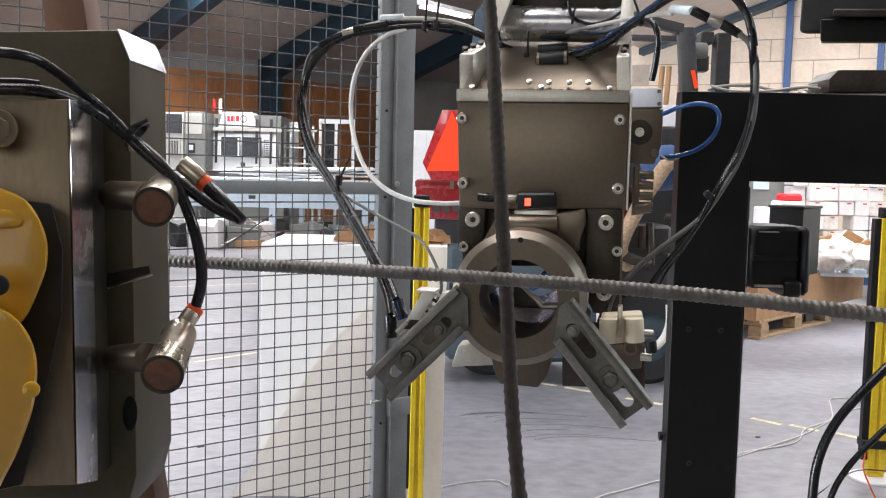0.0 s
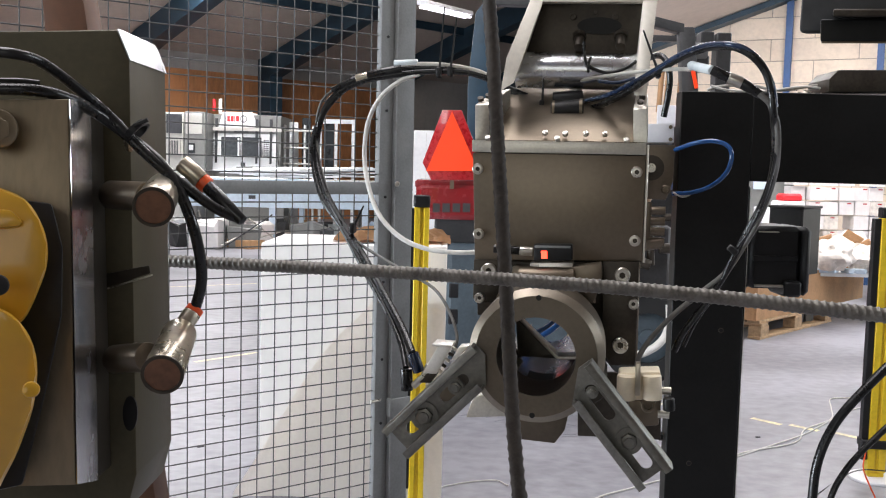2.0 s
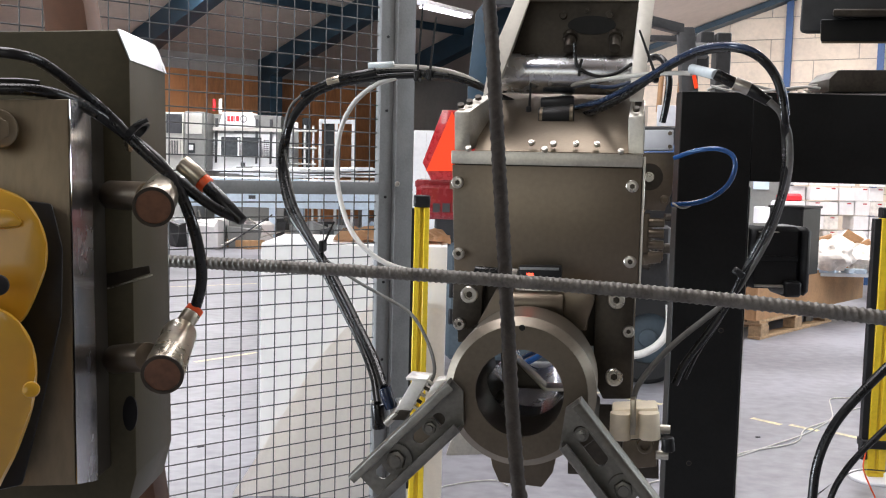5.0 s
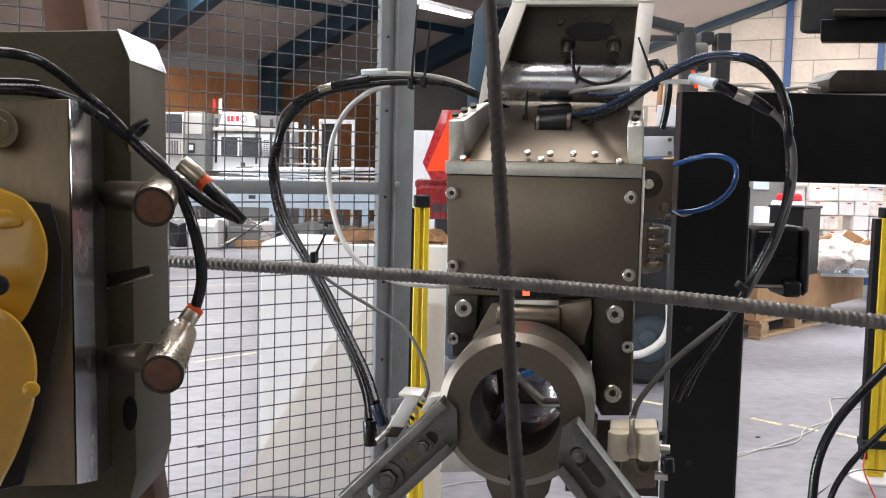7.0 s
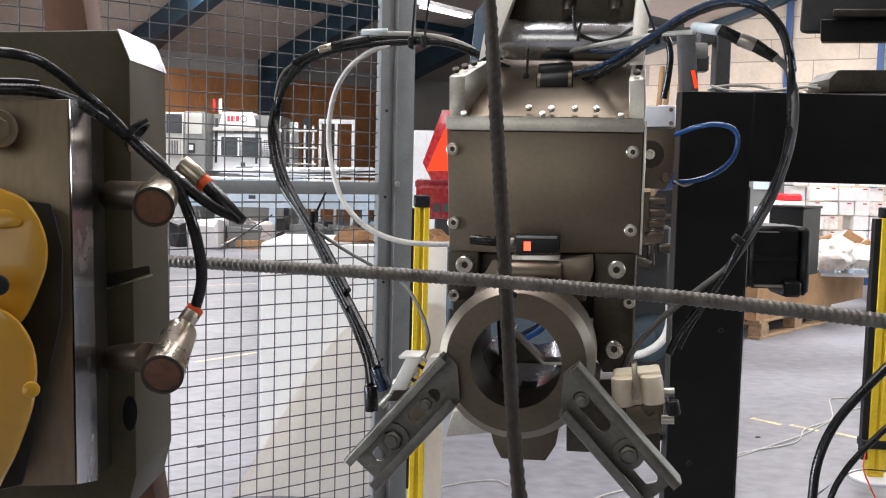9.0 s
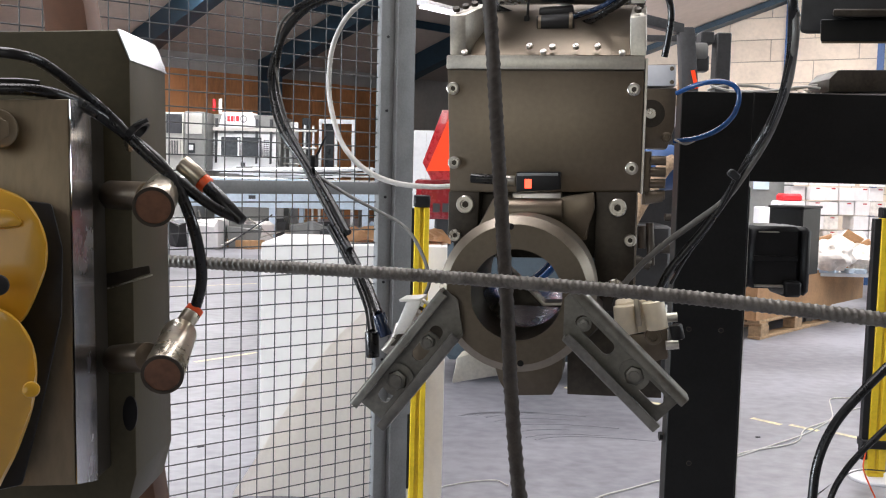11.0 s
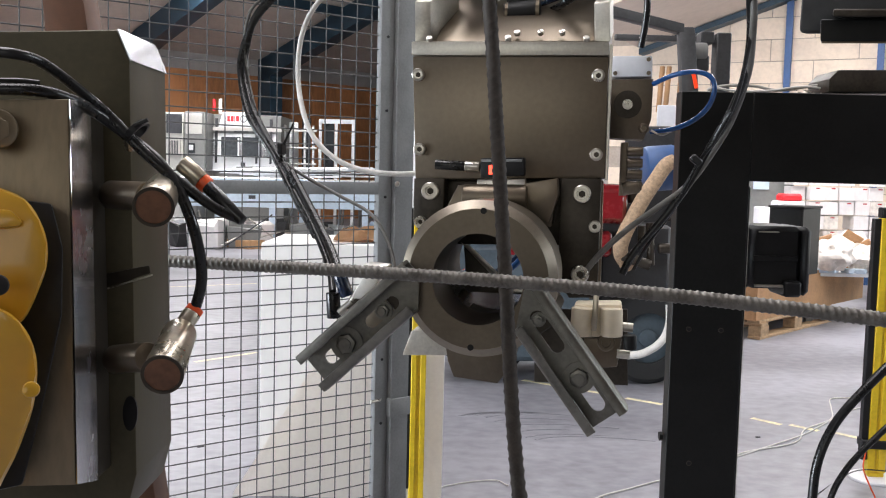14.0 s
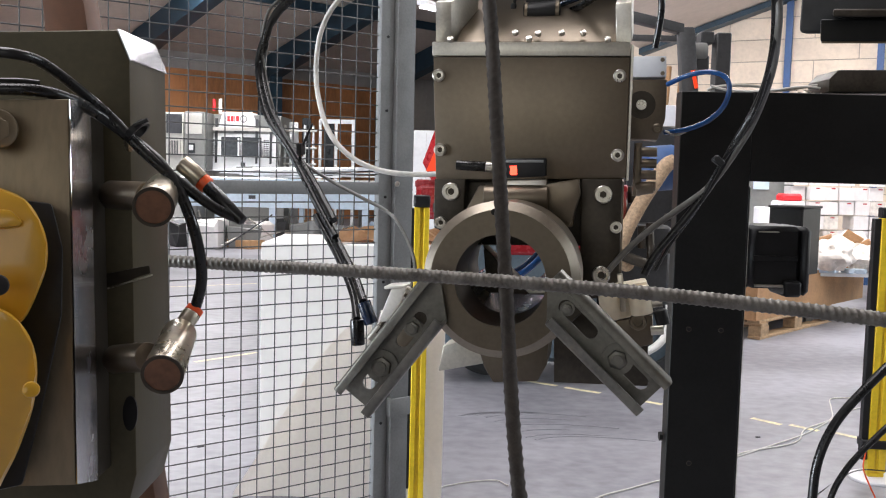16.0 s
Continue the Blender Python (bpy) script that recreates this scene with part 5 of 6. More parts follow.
# fan of dark tyre scuffs on the concrete
bms = []
for k in range(9):
    u = k / 8
    a = Vector((0.10 + 0.34 * u, 4.62 - 0.30 * u + 0.10 * math.sin(5 * u), 0.0006))
    way = [a + Vector((0.05 * q + 0.012 * q * q, 0.055 * q - 0.010 * q * q, 0)) for q in range(4 + k % 3)]
    for p, q in zip(way, way[1:]):
        bms.append(tape(p, q, 0.012 + 0.006 * (k % 2)))
solo("tyre_scuffs", join(*bms), M_SCUFF, "fan of faint dark tyre scuffs on the concrete", "tyre marks", kind="stuff", smooth=False)
random.seed(31)
bms = []
for k in range(16):
    x, y = random.uniform(-1.5, 2.6), random.uniform(3.6, 7.5)
    bms.append(block((x, y, 0.0025), (random.uniform(0.006, 0.03), random.uniform(0.004, 0.02), 0.004), Matrix.Rotation(random.uniform(0, 3), 4, "Z")))
solo("floor_scraps", join(*bms), M_TRUCKDARK, "small dark scraps scattered on the concrete", "floor scraps", kind="stuff", smooth=False)


# ---- the moving gripper head; places in its own space, its origin at a cover screw ----
head = new("gripper_head")
head.empty_display_size = 0.05
tagged(head, "machined steel robot gripper head with hoses, hanging from a bracket", "robot gripper")
TOWARD = Vector((0, -1, 0))


def hull(pts, bevel=0.001):
    bm = bmesh.new()
    for q in pts:
        bm.verts.new(q)
    bmesh.ops.convex_hull(bm, input=bm.verts)
    bmesh.ops.dissolve_limit(bm, angle_limit=radians(4), verts=bm.verts, edges=bm.edges)
    bmesh.ops.bevel(bm, geom=bm.edges[:], offset=bevel, segments=1, affect="EDGES", profile=0.5)
    return bm


def flat(pts, depth, bevel=0.0012):
    return prism(pts, (0, depth, 0), bevel)


def build_head():
    h = head
    cover = part("cover_plate", flat([(-0.2608, -0, 0.1326), (0.0116, 0, 0.1331), (0.0121, 0, -0.0319), (-0.2532, 0, -0.0395)], 0.012), M_STEEL, h, "plain brushed steel cover")
    part("gearbox", flat([(-0.26, 0.0125, 0.1436), (0.0069, 0.0125, 0.1435), (0.0086, 0.0125, -0.0352), (-0.2503, 0.0125, -0.0426)], 0.80, 0.003), M_DARKSTEEL, h, "dark steel gearbox body")
    part("top_plate", flat([(-0.2623, -0.004, 0.153), (0.0114, -0.004, 0.1528), (0.0122, -0.004, 0.1342), (-0.2618, -0.004, 0.1338)], 0.17, 0.0015), M_ALU, h, "machined top plate")
    for p in [(-0.252, -0, 0.1067), (-0.0012, 0, 0.1074), (-0.2477, 0, 0.0024), (-0, 0, 0)]:
        part("cover_screw", hexbolt(p, TOWARD, 0.0088, 0.005), M_BRIGHT, cover)
        # dark disc deepens the shade at the socket's floor
        part("socket", rod(Vector(p) + TOWARD * 0.0023, Vector(p) + TOWARD * 0.0029, 0.0038, n=6), M_DARKSTEEL, cover, "dark disc for the shade in a hexagon socket")
    # added pale strip: reflected light on the gearbox's right side
    part("side_light_strip", span((0.0124, 0.0015, -0.0345), (0.0164, 0.11, 0.150), 0.0008), M_ALU, h, "pale strip for the light on the gearbox's right side")
    # sloping deck and its two end blocks
    zf, zb, xl, xr = 0.154, 0.2525, -0.2288, -0.0023
    deck = part("deck", prism([(xl, 0.0, zf), (xr, 0.0, zf), (xr, 0.17, zb), (xl, 0.17, zb)], (0, 0.008, -0.012), 0.0008), M_STEEL, h, "sloping deck plate")
    for p in [(-0.1463, 0.006, 0.1644), (-0.1146, 0.006, 0.1634), (-0.0823, 0.006, 0.1641), (-0.0527, 0.006, 0.164), (-0.1264, -0.002, 0.1552), (-0.0191, -0.002, 0.1544), (-0.2366, -0.002, 0.1543)]:
        part("deck_screw", rod(p, Vector(p) + Vector((0, -0.004, 0.004)), 0.0045, n=14, bevel=0.0008), M_BRIGHT, deck)
    part("end_block", hull([(-0.2581, -0, 0.1531), (-0.2353, -0, 0.1528), (-0.2368, -0, 0.2093), (-0.2595, 0, 0.209), (-0.2412, 0.09, 0.238), (-0.2148, 0.11, 0.2449), (-0.2128, 0.11, 0.1748), (-0.2394, 0.09, 0.1737)]), M_ALU, h, "pale machined end block")
    part("end_block", hull([(-0.0083, -0, 0.1531), (0.013, -0, 0.1528), (0.0109, 0, 0.2068), (-0.0104, -0, 0.2049), (-0.0054, 0.09, 0.2359), (0.014, 0.09, 0.2361), (0.0164, 0.09, 0.1787), (-0.0031, 0.09, 0.1783)]), M_ALU, h, "pale machined end block")
    for q in [(-0.2524, 0.015, 0.2172), (-0.2418, 0.03, 0.2239), (-0.2332, 0.06, 0.2326), (0.0002, 0.015, 0.2152), (0.0035, 0.04, 0.2246)]:
        part("block_screw", rod(q, Vector(q) + Vector((0, -0.003, 0.004)), 0.005, n=12), M_DARKSTEEL, h)
    # leaning bracket above
    part("bracket_arm", prism([(-0.2223, 0.03, 0.2339), (-0.2014, 0.03, 0.247), (-0.1646, 0.13, 0.3985), (-0.187, 0.13, 0.3987), (-0.2167, 0.05, 0.2892)], (0.0, 0.09, 0.03), 0.001), M_PALE, h, "pale leaning bracket arm")
    part("bracket_arm", prism([(-0.0093, 0.03, 0.2285), (0.0093, 0.03, 0.2287), (0.0244, 0.13, 0.3972), (0.0013, 0.13, 0.3973)], (0.0, 0.09, 0.03), 0.001), M_PALE, h, "pale leaning bracket arm")
    back = part("bracket_back", prism([(-0.17, 0.15, 0.4021), (0.0026, 0.15, 0.4009), (-0.0002, 0.15, 0.3014), (-0.202, 0.15, 0.3004)], (0.0, 0.012, 0.0), 0.001), M_DARKSTEEL, h, "dark bracket back plate")
    part("bracket_lip", prism([(-0.1885, 0.128, 0.3992), (0.0251, 0.128, 0.3977), (0.0253, 0.128, 0.3919), (-0.1884, 0.128, 0.3932)], (0.0, 0.03, 0.0), 0.0006), M_PALE, h)
    # uncut bore: its inner darkness is a flat black ellipse
    part("flange_bore", prism([(-0.0327, 0.149, 0.3554), (-0.034, 0.149, 0.3514), (-0.0381, 0.149, 0.3478), (-0.0447, 0.149, 0.3447), (-0.0532, 0.149, 0.3425), (-0.0631, 0.149, 0.3412), (-0.0736, 0.149, 0.3411), (-0.0838, 0.149, 0.3421), (-0.093, 0.149, 0.3441), (-0.1004, 0.149, 0.3471), (-0.1054, 0.149, 0.3507), (-0.1076, 0.149, 0.3546), (-0.1069, 0.149, 0.3587), (-0.1034, 0.149, 0.3624), (-0.0972, 0.149, 0.3657), (-0.0889, 0.149, 0.3681), (-0.0792, 0.149, 0.3695), (-0.0688, 0.149, 0.3699), (-0.0585, 0.149, 0.3691), (-0.0491, 0.149, 0.3673), (-0.0414, 0.149, 0.3645), (-0.0359, 0.149, 0.3611), (-0.033, 0.149, 0.3572)], (0, -0.002, 0)), M_BLACKPAINT, back, "black disc for the shade in the flange bore")
    for q in ((-0.1032, 0.149, 0.338), (-0.0332, 0.149, 0.339)):
        part("flange_bolt", join(rod(Vector(q), Vector(q) + Vector((0, -0.022, -0.022)), 0.0085, n=20, bevel=0.001), rod(Vector(q) + Vector((0, 0.0, 0.002)), Vector(q) + Vector((0, -0.006, -0.004)), 0.0115, n=20)), M_DARKSTEEL, back, "dark bolt end")
    for q, r_, l_ in (((-0.1152, 0.149, 0.3709), 0.006, 0.006), ((-0.0434, 0.149, 0.3707), 0.006, 0.006), ((-0.0777, 0.149, 0.3776), 0.004, 0.004)):
        part("flange_screw", hexbolt(q, TOWARD, r_, l_), M_DARKSTEEL, back)
    part("wrist_tube", rod((-0.2091, 0.145, 0.280), (0.0139, 0.145, 0.2775), 0.031, n=48, bevel=0.002), M_POLISH, h, "polished cross tube")
    # hose junction on the deck
    jn = part("hose_block", join(rod((-0.144, 0.1, 0.2063), (-0.0903, 0.1, 0.2105), 0.0175, n=24, bevel=0.002), rod((-0.144, 0.135, 0.227), (-0.0924, 0.135, 0.2302), 0.015, n=24, bevel=0.002)), M_BLACKPL, h, "black hose junction")
    for a, b in (((-0.1423, 0.1, 0.2063), (-0.1381, 0.1, 0.2063)), ((-0.097, 0.1, 0.2103), (-0.0919, 0.1, 0.2104))):
        part("junction_ring", rod(a, b, 0.0185, n=24), M_STEEL, jn, "steel clamp ring")
    # side unit with its hub
    part("side_block", flat([(0.0084, 0.72, 0.1731), (0.0992, 0.72, 0.1751), (0.0981, 0.72, 0.092), (0.0837, 0.72, 0.0486), (0.0132, 0.72, 0.0511)], 0.09, 0.002), M_STEEL, h, "grey side gear block")
    part("side_cap", prism([(0.0088, 0.718, 0.2215), (0.0948, 0.718, 0.2229), (0.0964, 0.718, 0.1800), (0.0106, 0.718, 0.1785)], (0, 0.08, 0), 0.0015), M_WHITEPL, h, "white terminal box")
    for p in [(0.0200, 0.718, 0.1860), (0.0875, 0.718, 0.2150), (0.0885, 0.718, 0.1870)]:
        part("cap_screw", rod(p, Vector(p) + TOWARD * 0.002, 0.0045, n=10), M_STEEL, h)
    part("hub", ring((0.048, 0.7195, 0.1216), TOWARD, 0.029, 0.011, 0.004, 32), M_DARKSTEEL, h, "dark hub ring")
    part("hub_pin", rod((0.048, 0.72, 0.1216), (0.0477, 0.712, 0.1217), 0.0105, n=20), M_BRIGHT, h)
    part("side_screw", hexbolt((0.0827, 0.72, 0.0725), TOWARD, 0.011, 0.006), M_STEEL, h)
    for py_ in [0.0237, -0.0003, -0.0243, -0.0484]:
        part("fitting", rod((0.0512, 0.72, py_), (0.084, 0.72, py_), 0.010, n=14, bevel=0.001), M_STEEL, h, "hose fitting")
    part("fitting_rail", flat([(0.0371, 0.72, 0.0423), (0.0535, 0.72, 0.0428), (0.0534, 0.72, -0.0692), (0.0369, 0.72, -0.0699)], 0.03), M_STEEL, h)
    part("fitting", rod((0.0435, 0.72, -0.0563), (0.0785, 0.72, -0.05), 0.013, n=18, bevel=0.001), M_STEEL, h, "hose fitting")
    # cheeks below the cover
    for outline in ([(-0.0475, -0.008, -0.0337), (0.0081, -0.008, -0.0326), (0.0084, -0.008, -0.1964), (-0.0305, -0.008, -0.1991), (-0.0456, -0.008, -0.1711)], [(-0.2535, -0.008, -0.0386), (-0.2094, -0.008, -0.0381), (-0.211, -0.008, -0.1), (-0.2451, -0.008, -0.1117), (-0.2535, -0.008, -0.1023)]):
        part("cheek", flat(outline, 0.035, 0.0015), M_DARKSTEEL, h, "dark clamp cheek")
    part("edge_bar", flat([(-0.0083, 0.03, -0.0366), (0.0106, 0.03, -0.0357), (0.0124, 0.03, -0.2008), (-0.0034, 0.03, -0.2052)], 0.05, 0.0015), M_STEEL, h)
    for p, r in (((-0.2283, -0.009, -0.0559), 0.0125), ((-0.0173, -0.009, -0.0542), 0.0125), ((-0.0161, -0.009, -0.1649), 0.0125), ((0.0014, -0.009, -0.0984), 0.0085), ((-0.2419, -0.009, -0.0999), 0.0085)):
        cb = part("cheek_bolt", hexbolt(p, TOWARD, r, 0.010), M_BRIGHT, h)
        # socket shade again set by a dark disc
        part("socket", rod(Vector(p) + TOWARD * 0.0046, Vector(p) + TOWARD * 0.0054, r * 0.40, n=6), M_DARKSTEEL, cb, "dark disc for the shade in a hexagon socket")
    part("bearing_housing", join(rod((-0.1786, -0.03, -0.0625), (-0.0908, -0.03, -0.0612), 0.018, n=36, bevel=0.002), flat([(-0.2161, -0.012, -0.0996), (-0.1893, -0.012, -0.0463), (-0.086, -0.012, -0.0445), (-0.0516, -0.012, -0.0468), (-0.0574, -0.012, -0.1004)], 0.06, 0.002)), M_STEEL, h, "machined bearing housing")
    part("yoke", flat([(-0.0958, -0.035, -0.0419), (-0.05, -0.035, -0.0335), (-0.0477, -0.035, -0.0552), (-0.06, -0.035, -0.0965), (-0.0915, -0.035, -0.077)], 0.03, 0.002), M_STEEL, h, "angled yoke block")
    part("gear_neck", flat([(-0.2516, 0.02, -0.0403), (-0.0401, 0.02, -0.0336), (-0.0366, 0.02, -0.1278), (-0.2492, 0.02, -0.1337)], 0.10, 0.002), M_DARKSTEEL, h, "dark neck behind the ring")
    part("back_plate", flat([(-0.0832, 0.06, -0.2276), (0.0518, 0.06, -0.2206), (0.0565, 0.06, -0.3319), (-0.0795, 0.06, -0.3349)], 0.01, 0.001), M_DARKSTEEL, h)
    # optical sensor with its display
    s = part("sensor", flat([(-0.1555, -0.038, -0.0087), (-0.0955, -0.038, -0.0066), (-0.0946, -0.038, -0.0312), (-0.1547, -0.038, -0.0359)], 0.022, 0.002), M_BLACKPL, h, "black optical sensor with a red display")
    part("sensor_face", flat([(-0.1539, -0.0385, -0.0102), (-0.0984, -0.0385, -0.009), (-0.0983, -0.0385, -0.0128), (-0.1537, -0.0385, -0.014)], 0.002, 0.0003), M_FENCEGREY, s)
    part("display_digit", flat([(-0.1435, -0.0388, -0.0183), (-0.1342, -0.0388, -0.018), (-0.1338, -0.0388, -0.0304), (-0.1431, -0.0388, -0.0307)], 0.002, 0.0), M_LED, s, "lit red digit")
    part("sensor_foot", flat([(-0.1609, -0.03, -0.0376), (-0.0934, -0.03, -0.0349), (-0.0925, -0.03, -0.0606), (-0.1601, -0.03, -0.0635)], 0.03, 0.002), M_BRIGHT, s, "bright mounting saddle")
    part("sensor_plug", rod((-0.2191, -0.03, -0.0185), (-0.1779, -0.03, -0.0202), 0.0068, n=18, bevel=0.001), M_RUBBER, s, "black cable plug")
    part("plug_nut", rod((-0.1779, -0.03, -0.0202), (-0.1567, -0.03, -0.021), 0.0074, n=18, bevel=0.001), M_BRIGHT, s, "knurled nut")
    # hoses and cables
    def run(name, pts, r, m, label, n=12):
        return part(name, hose(pts, r, n, 8), m, h, label)
    run("hose", [(-0.1443, 0.1500, 0.2000), (-0.1772, 0.1500, 0.2117), (-0.2180, 0.1500, 0.2436), (-0.2589, 0.1500, 0.2668), (-0.3087, 0.1500, 0.2770), (-0.3727, 0.1500, 0.2765), (-0.4281, 0.1500, 0.2707), (-0.4890, 0.1500, 0.2585), (-0.5362, 0.1500, 0.2335), (-0.5617, 0.1500, 0.1939), (-0.5707, 0.1500, 0.1340), (-0.5459, 0.1150, 0.0712), (-0.5057, 0.0820, 0.0161), (-0.4520, 0.0450, -0.0440), (-0.4013, -0.0050, -0.1026)], 0.0060, M_RUBBER, "glossy black hose loop")
    run("hose", [(-0.1451, 0.1500, 0.2244), (-0.1867, 0.1500, 0.2343), (-0.2362, 0.1500, 0.2547), (-0.2815, 0.1500, 0.2719), (-0.3361, 0.1500, 0.2821), (-0.3913, 0.1500, 0.2834), (-0.4283, 0.1500, 0.2796), (-0.4562, 0.1500, 0.2722), (-0.5079, 0.1500, 0.2520), (-0.5504, 0.1500, 0.2124), (-0.5749, 0.1500, 0.1615), (-0.5736, 0.1400, 0.1155), (-0.5429, 0.1020, 0.0493), (-0.4941, 0.0700, -0.0046), (-0.4416, 0.0270, -0.0714), (-0.3953, -0.0157, -0.1255)], 0.0052, M_RUBBER, "glossy black hose loop")
    run("cable", [(-0.2216, 0.15, 0.2444), (-0.2544, 0.15, 0.2669), (-0.2907, 0.15, 0.2806), (-0.3363, 0.15, 0.2874), (-0.3821, 0.15, 0.2888), (-0.4191, 0.15, 0.2868)], 0.0052, M_CABLEG, "grey cable")
    part("cable_joint", rod((-0.4144, 0.15, 0.2815), (-0.4769, 0.15, 0.2685), 0.0085, n=18, bevel=0.001), M_RUBBER, h, "black cable joint")
    part("joint_nut", rod((-0.4731, 0.15, 0.2694), (-0.4976, 0.15, 0.2629), 0.0078, n=12, bevel=0.001), M_BRASS, h, "metal knurled nut")
    part("joint_end", rod((-0.4976, 0.15, 0.2629), (-0.543, 0.15, 0.2425), 0.0070, 0.0050, n=14, bevel=0.001), M_RUBBER, h, "black cable joint end")
    part("marker_sleeve", rod((-0.4285, 0.15, 0.2903), (-0.3859, 0.15, 0.2924), 0.0065, n=16, bevel=0.001), M_CLEARSLEEVE, h, "pale marker sleeve")
    run("cable", [(-0.5411, 0.15, 0.2434), (-0.562, 0.15, 0.2213), (-0.5712, 0.15, 0.18), (-0.5649, 0.145, 0.1249), (-0.5412, 0.115, 0.0713), (-0.5142, 0.085, 0.02), (-0.4758, 0.062, -0.0163), (-0.4203, 0.043, -0.0466), (-0.3717, 0.027, -0.0679), (-0.32, 0.01, -0.0923), (-0.2888, -0.015, -0.1277), (-0.2724, -0.04, -0.1624), (-0.2779, -0.05, -0.1864)], 0.0026, M_CABLED, "thin grey cable")
    run("cable", [(-0.3818, 0.15, 0.2728), (-0.4186, 0.15, 0.2591), (-0.4536, 0.15, 0.2291), (-0.4755, 0.15, 0.1817), (-0.4772, 0.14, 0.118), (-0.457, 0.107, 0.0608), (-0.4307, 0.082, 0.0189), (-0.3906, 0.062, -0.0128), (-0.3435, 0.051, -0.0295), (-0.2906, 0.047, -0.0335), (-0.2464, 0.048, -0.0307), (-0.2209, 0.048, -0.0296)], 0.0041, M_CABLEW, "white sensor cable")
    run("cable", [(-0.225, 0.15, 0.2391), (-0.1998, 0.15, 0.2263), (-0.1688, 0.15, 0.2241), (-0.1297, 0.15, 0.2359), (-0.0956, 0.15, 0.2527), (-0.066, 0.15, 0.2685), (-0.0606, 0.15, 0.284), (-0.0667, 0.15, 0.3096)], 0.0040, M_CABLEG, "pale grey cable")
    run("cable", [(-0.1994, 0.14, 0.2508), (-0.1384, 0.14, 0.2549), (-0.0775, 0.11, 0.2632), (-0.0278, 0.05, 0.2647), (0.0172, -0.01, 0.2641), (0.0513, -0.06, 0.2603), (0.0673, -0.085, 0.2573)], 0.0032, M_CABLEG, "grey cable")
    run("hose", [(-0.0954, 0.14, 0.2107), (-0.0587, 0.09, 0.2187), (-0.0188, 0.04, 0.2354), (0.0175, -0.01, 0.258), (0.0539, -0.065, 0.2764), (0.084, -0.115, 0.2834), (0.1115, -0.165, 0.2795), (0.1354, -0.18, 0.2681), (0.1552, -0.18, 0.2475), (0.1659, -0.18, 0.2205), (0.1726, -0.174, 0.1819)], 0.0052, M_RUBBER, "glossy black hose")
    run("hose", [(-0.0916, 0.12, 0.225), (-0.0509, 0.08, 0.233), (-0.0117, 0.03, 0.2489), (0.0169, -0.02, 0.2616), (0.0499, -0.07, 0.2787), (0.08, -0.12, 0.2862), (0.1076, -0.17, 0.2821), (0.132, -0.18, 0.2732), (0.153, -0.18, 0.254), (0.1668, -0.18, 0.227), (0.1726, -0.18, 0.1979)], 0.0040, M_DARKBLUE, "dark blue pneumatic hose")
    part("marker_sleeve", rod((0.0666, -0.1, 0.2614), (0.09, -0.17, 0.2467), 0.0065, n=16, bevel=0.001), M_CLEARSLEEVE, h, "pale marker sleeve")
    part("cable_joint", rod((0.0887, -0.17, 0.248), (0.1123, -0.17, 0.2363), 0.0070, n=16, bevel=0.001), M_RUBBER, h, "black cable joint")
    part("joint_nut", rod((0.111, -0.17, 0.237), (0.1292, -0.17, 0.2299), 0.0082, n=12, bevel=0.001), M_BRIGHT, h, "metal knurled nut")
    part("joint_end", rod((0.1279, -0.17, 0.2306), (0.154, -0.17, 0.2145), 0.0078, 0.0060, n=14, bevel=0.001), M_RUBBER, h, "black cable joint end")
    run("cable", [(0.1512, -0.18, 0.2151), (0.1656, -0.18, 0.2011), (0.1772, -0.171, 0.1769)], 0.0042, M_CABLED, "dark grey cable")
    run("cable", [(-0.0937, 0.1, 0.3220), (-0.0921, 0.1, 0.3019), (-0.0843, 0.1, 0.2826), (-0.0541, 0.1, 0.2713), (-0.0265, 0.1, 0.2785), (-0.0061, 0.1, 0.2908)], 0.0028, M_RUBBER, "thin black cable")
    run("cable", [(-0.0855, 0.095, 0.2706), (-0.0843, 0.095, 0.2864), (-0.0812, 0.095, 0.2969)], 0.0022, M_RUBBER, "thin black cable")
    run("cable", [(-0.0671, 0.08, 0.2553), (-0.0368, 0.08, 0.2538), (-0.0071, 0.08, 0.2609), (0.0183, 0.08, 0.2654)], 0.003, M_DARKBLUE, "dark blue cable")
    run("hose", [(-0.1809, 0.24, -0.2115), (-0.1577, 0.24, -0.1991), (-0.1392, 0.24, -0.1869), (-0.1211, 0.24, -0.1692), (-0.1068, 0.24, -0.1498), (-0.0943, 0.24, -0.1353)], 0.0055, M_BLUEHOSE, "blue hose behind the bore")
    run("hose", [(-0.1832, 0.26, -0.2042), (-0.1616, 0.26, -0.1927), (-0.1448, 0.26, -0.1814), (-0.1273, 0.26, -0.1635), (-0.1137, 0.26, -0.1459), (-0.1029, 0.26, -0.1322)], 0.0045, M_DARKBLUE, "dark blue hose behind the bore")
    run("hose", [(0.0985, 0.7, 0.163), (0.1357, 0.66, 0.1771), (0.1756, 0.64, 0.1821), (0.2057, 0.632, 0.1713), (0.2142, 0.63, 0.1469), (0.2041, 0.632, 0.1129), (0.1756, 0.64, 0.0848), (0.1382, 0.66, 0.0692), (0.0981, 0.7, 0.0642)], 0.0052, M_BLUEHOSE, "blue pneumatic hose loop")
    run("hose", [(0.0701, 0.7, 0.2373), (0.0769, 0.69, 0.2809), (0.079, 0.68, 0.3262), (0.069, 0.69, 0.3616), (0.0514, 0.72, 0.3765), (0.018, 0.76, 0.3691)], 0.0072, M_RUBBER, "dark hose")
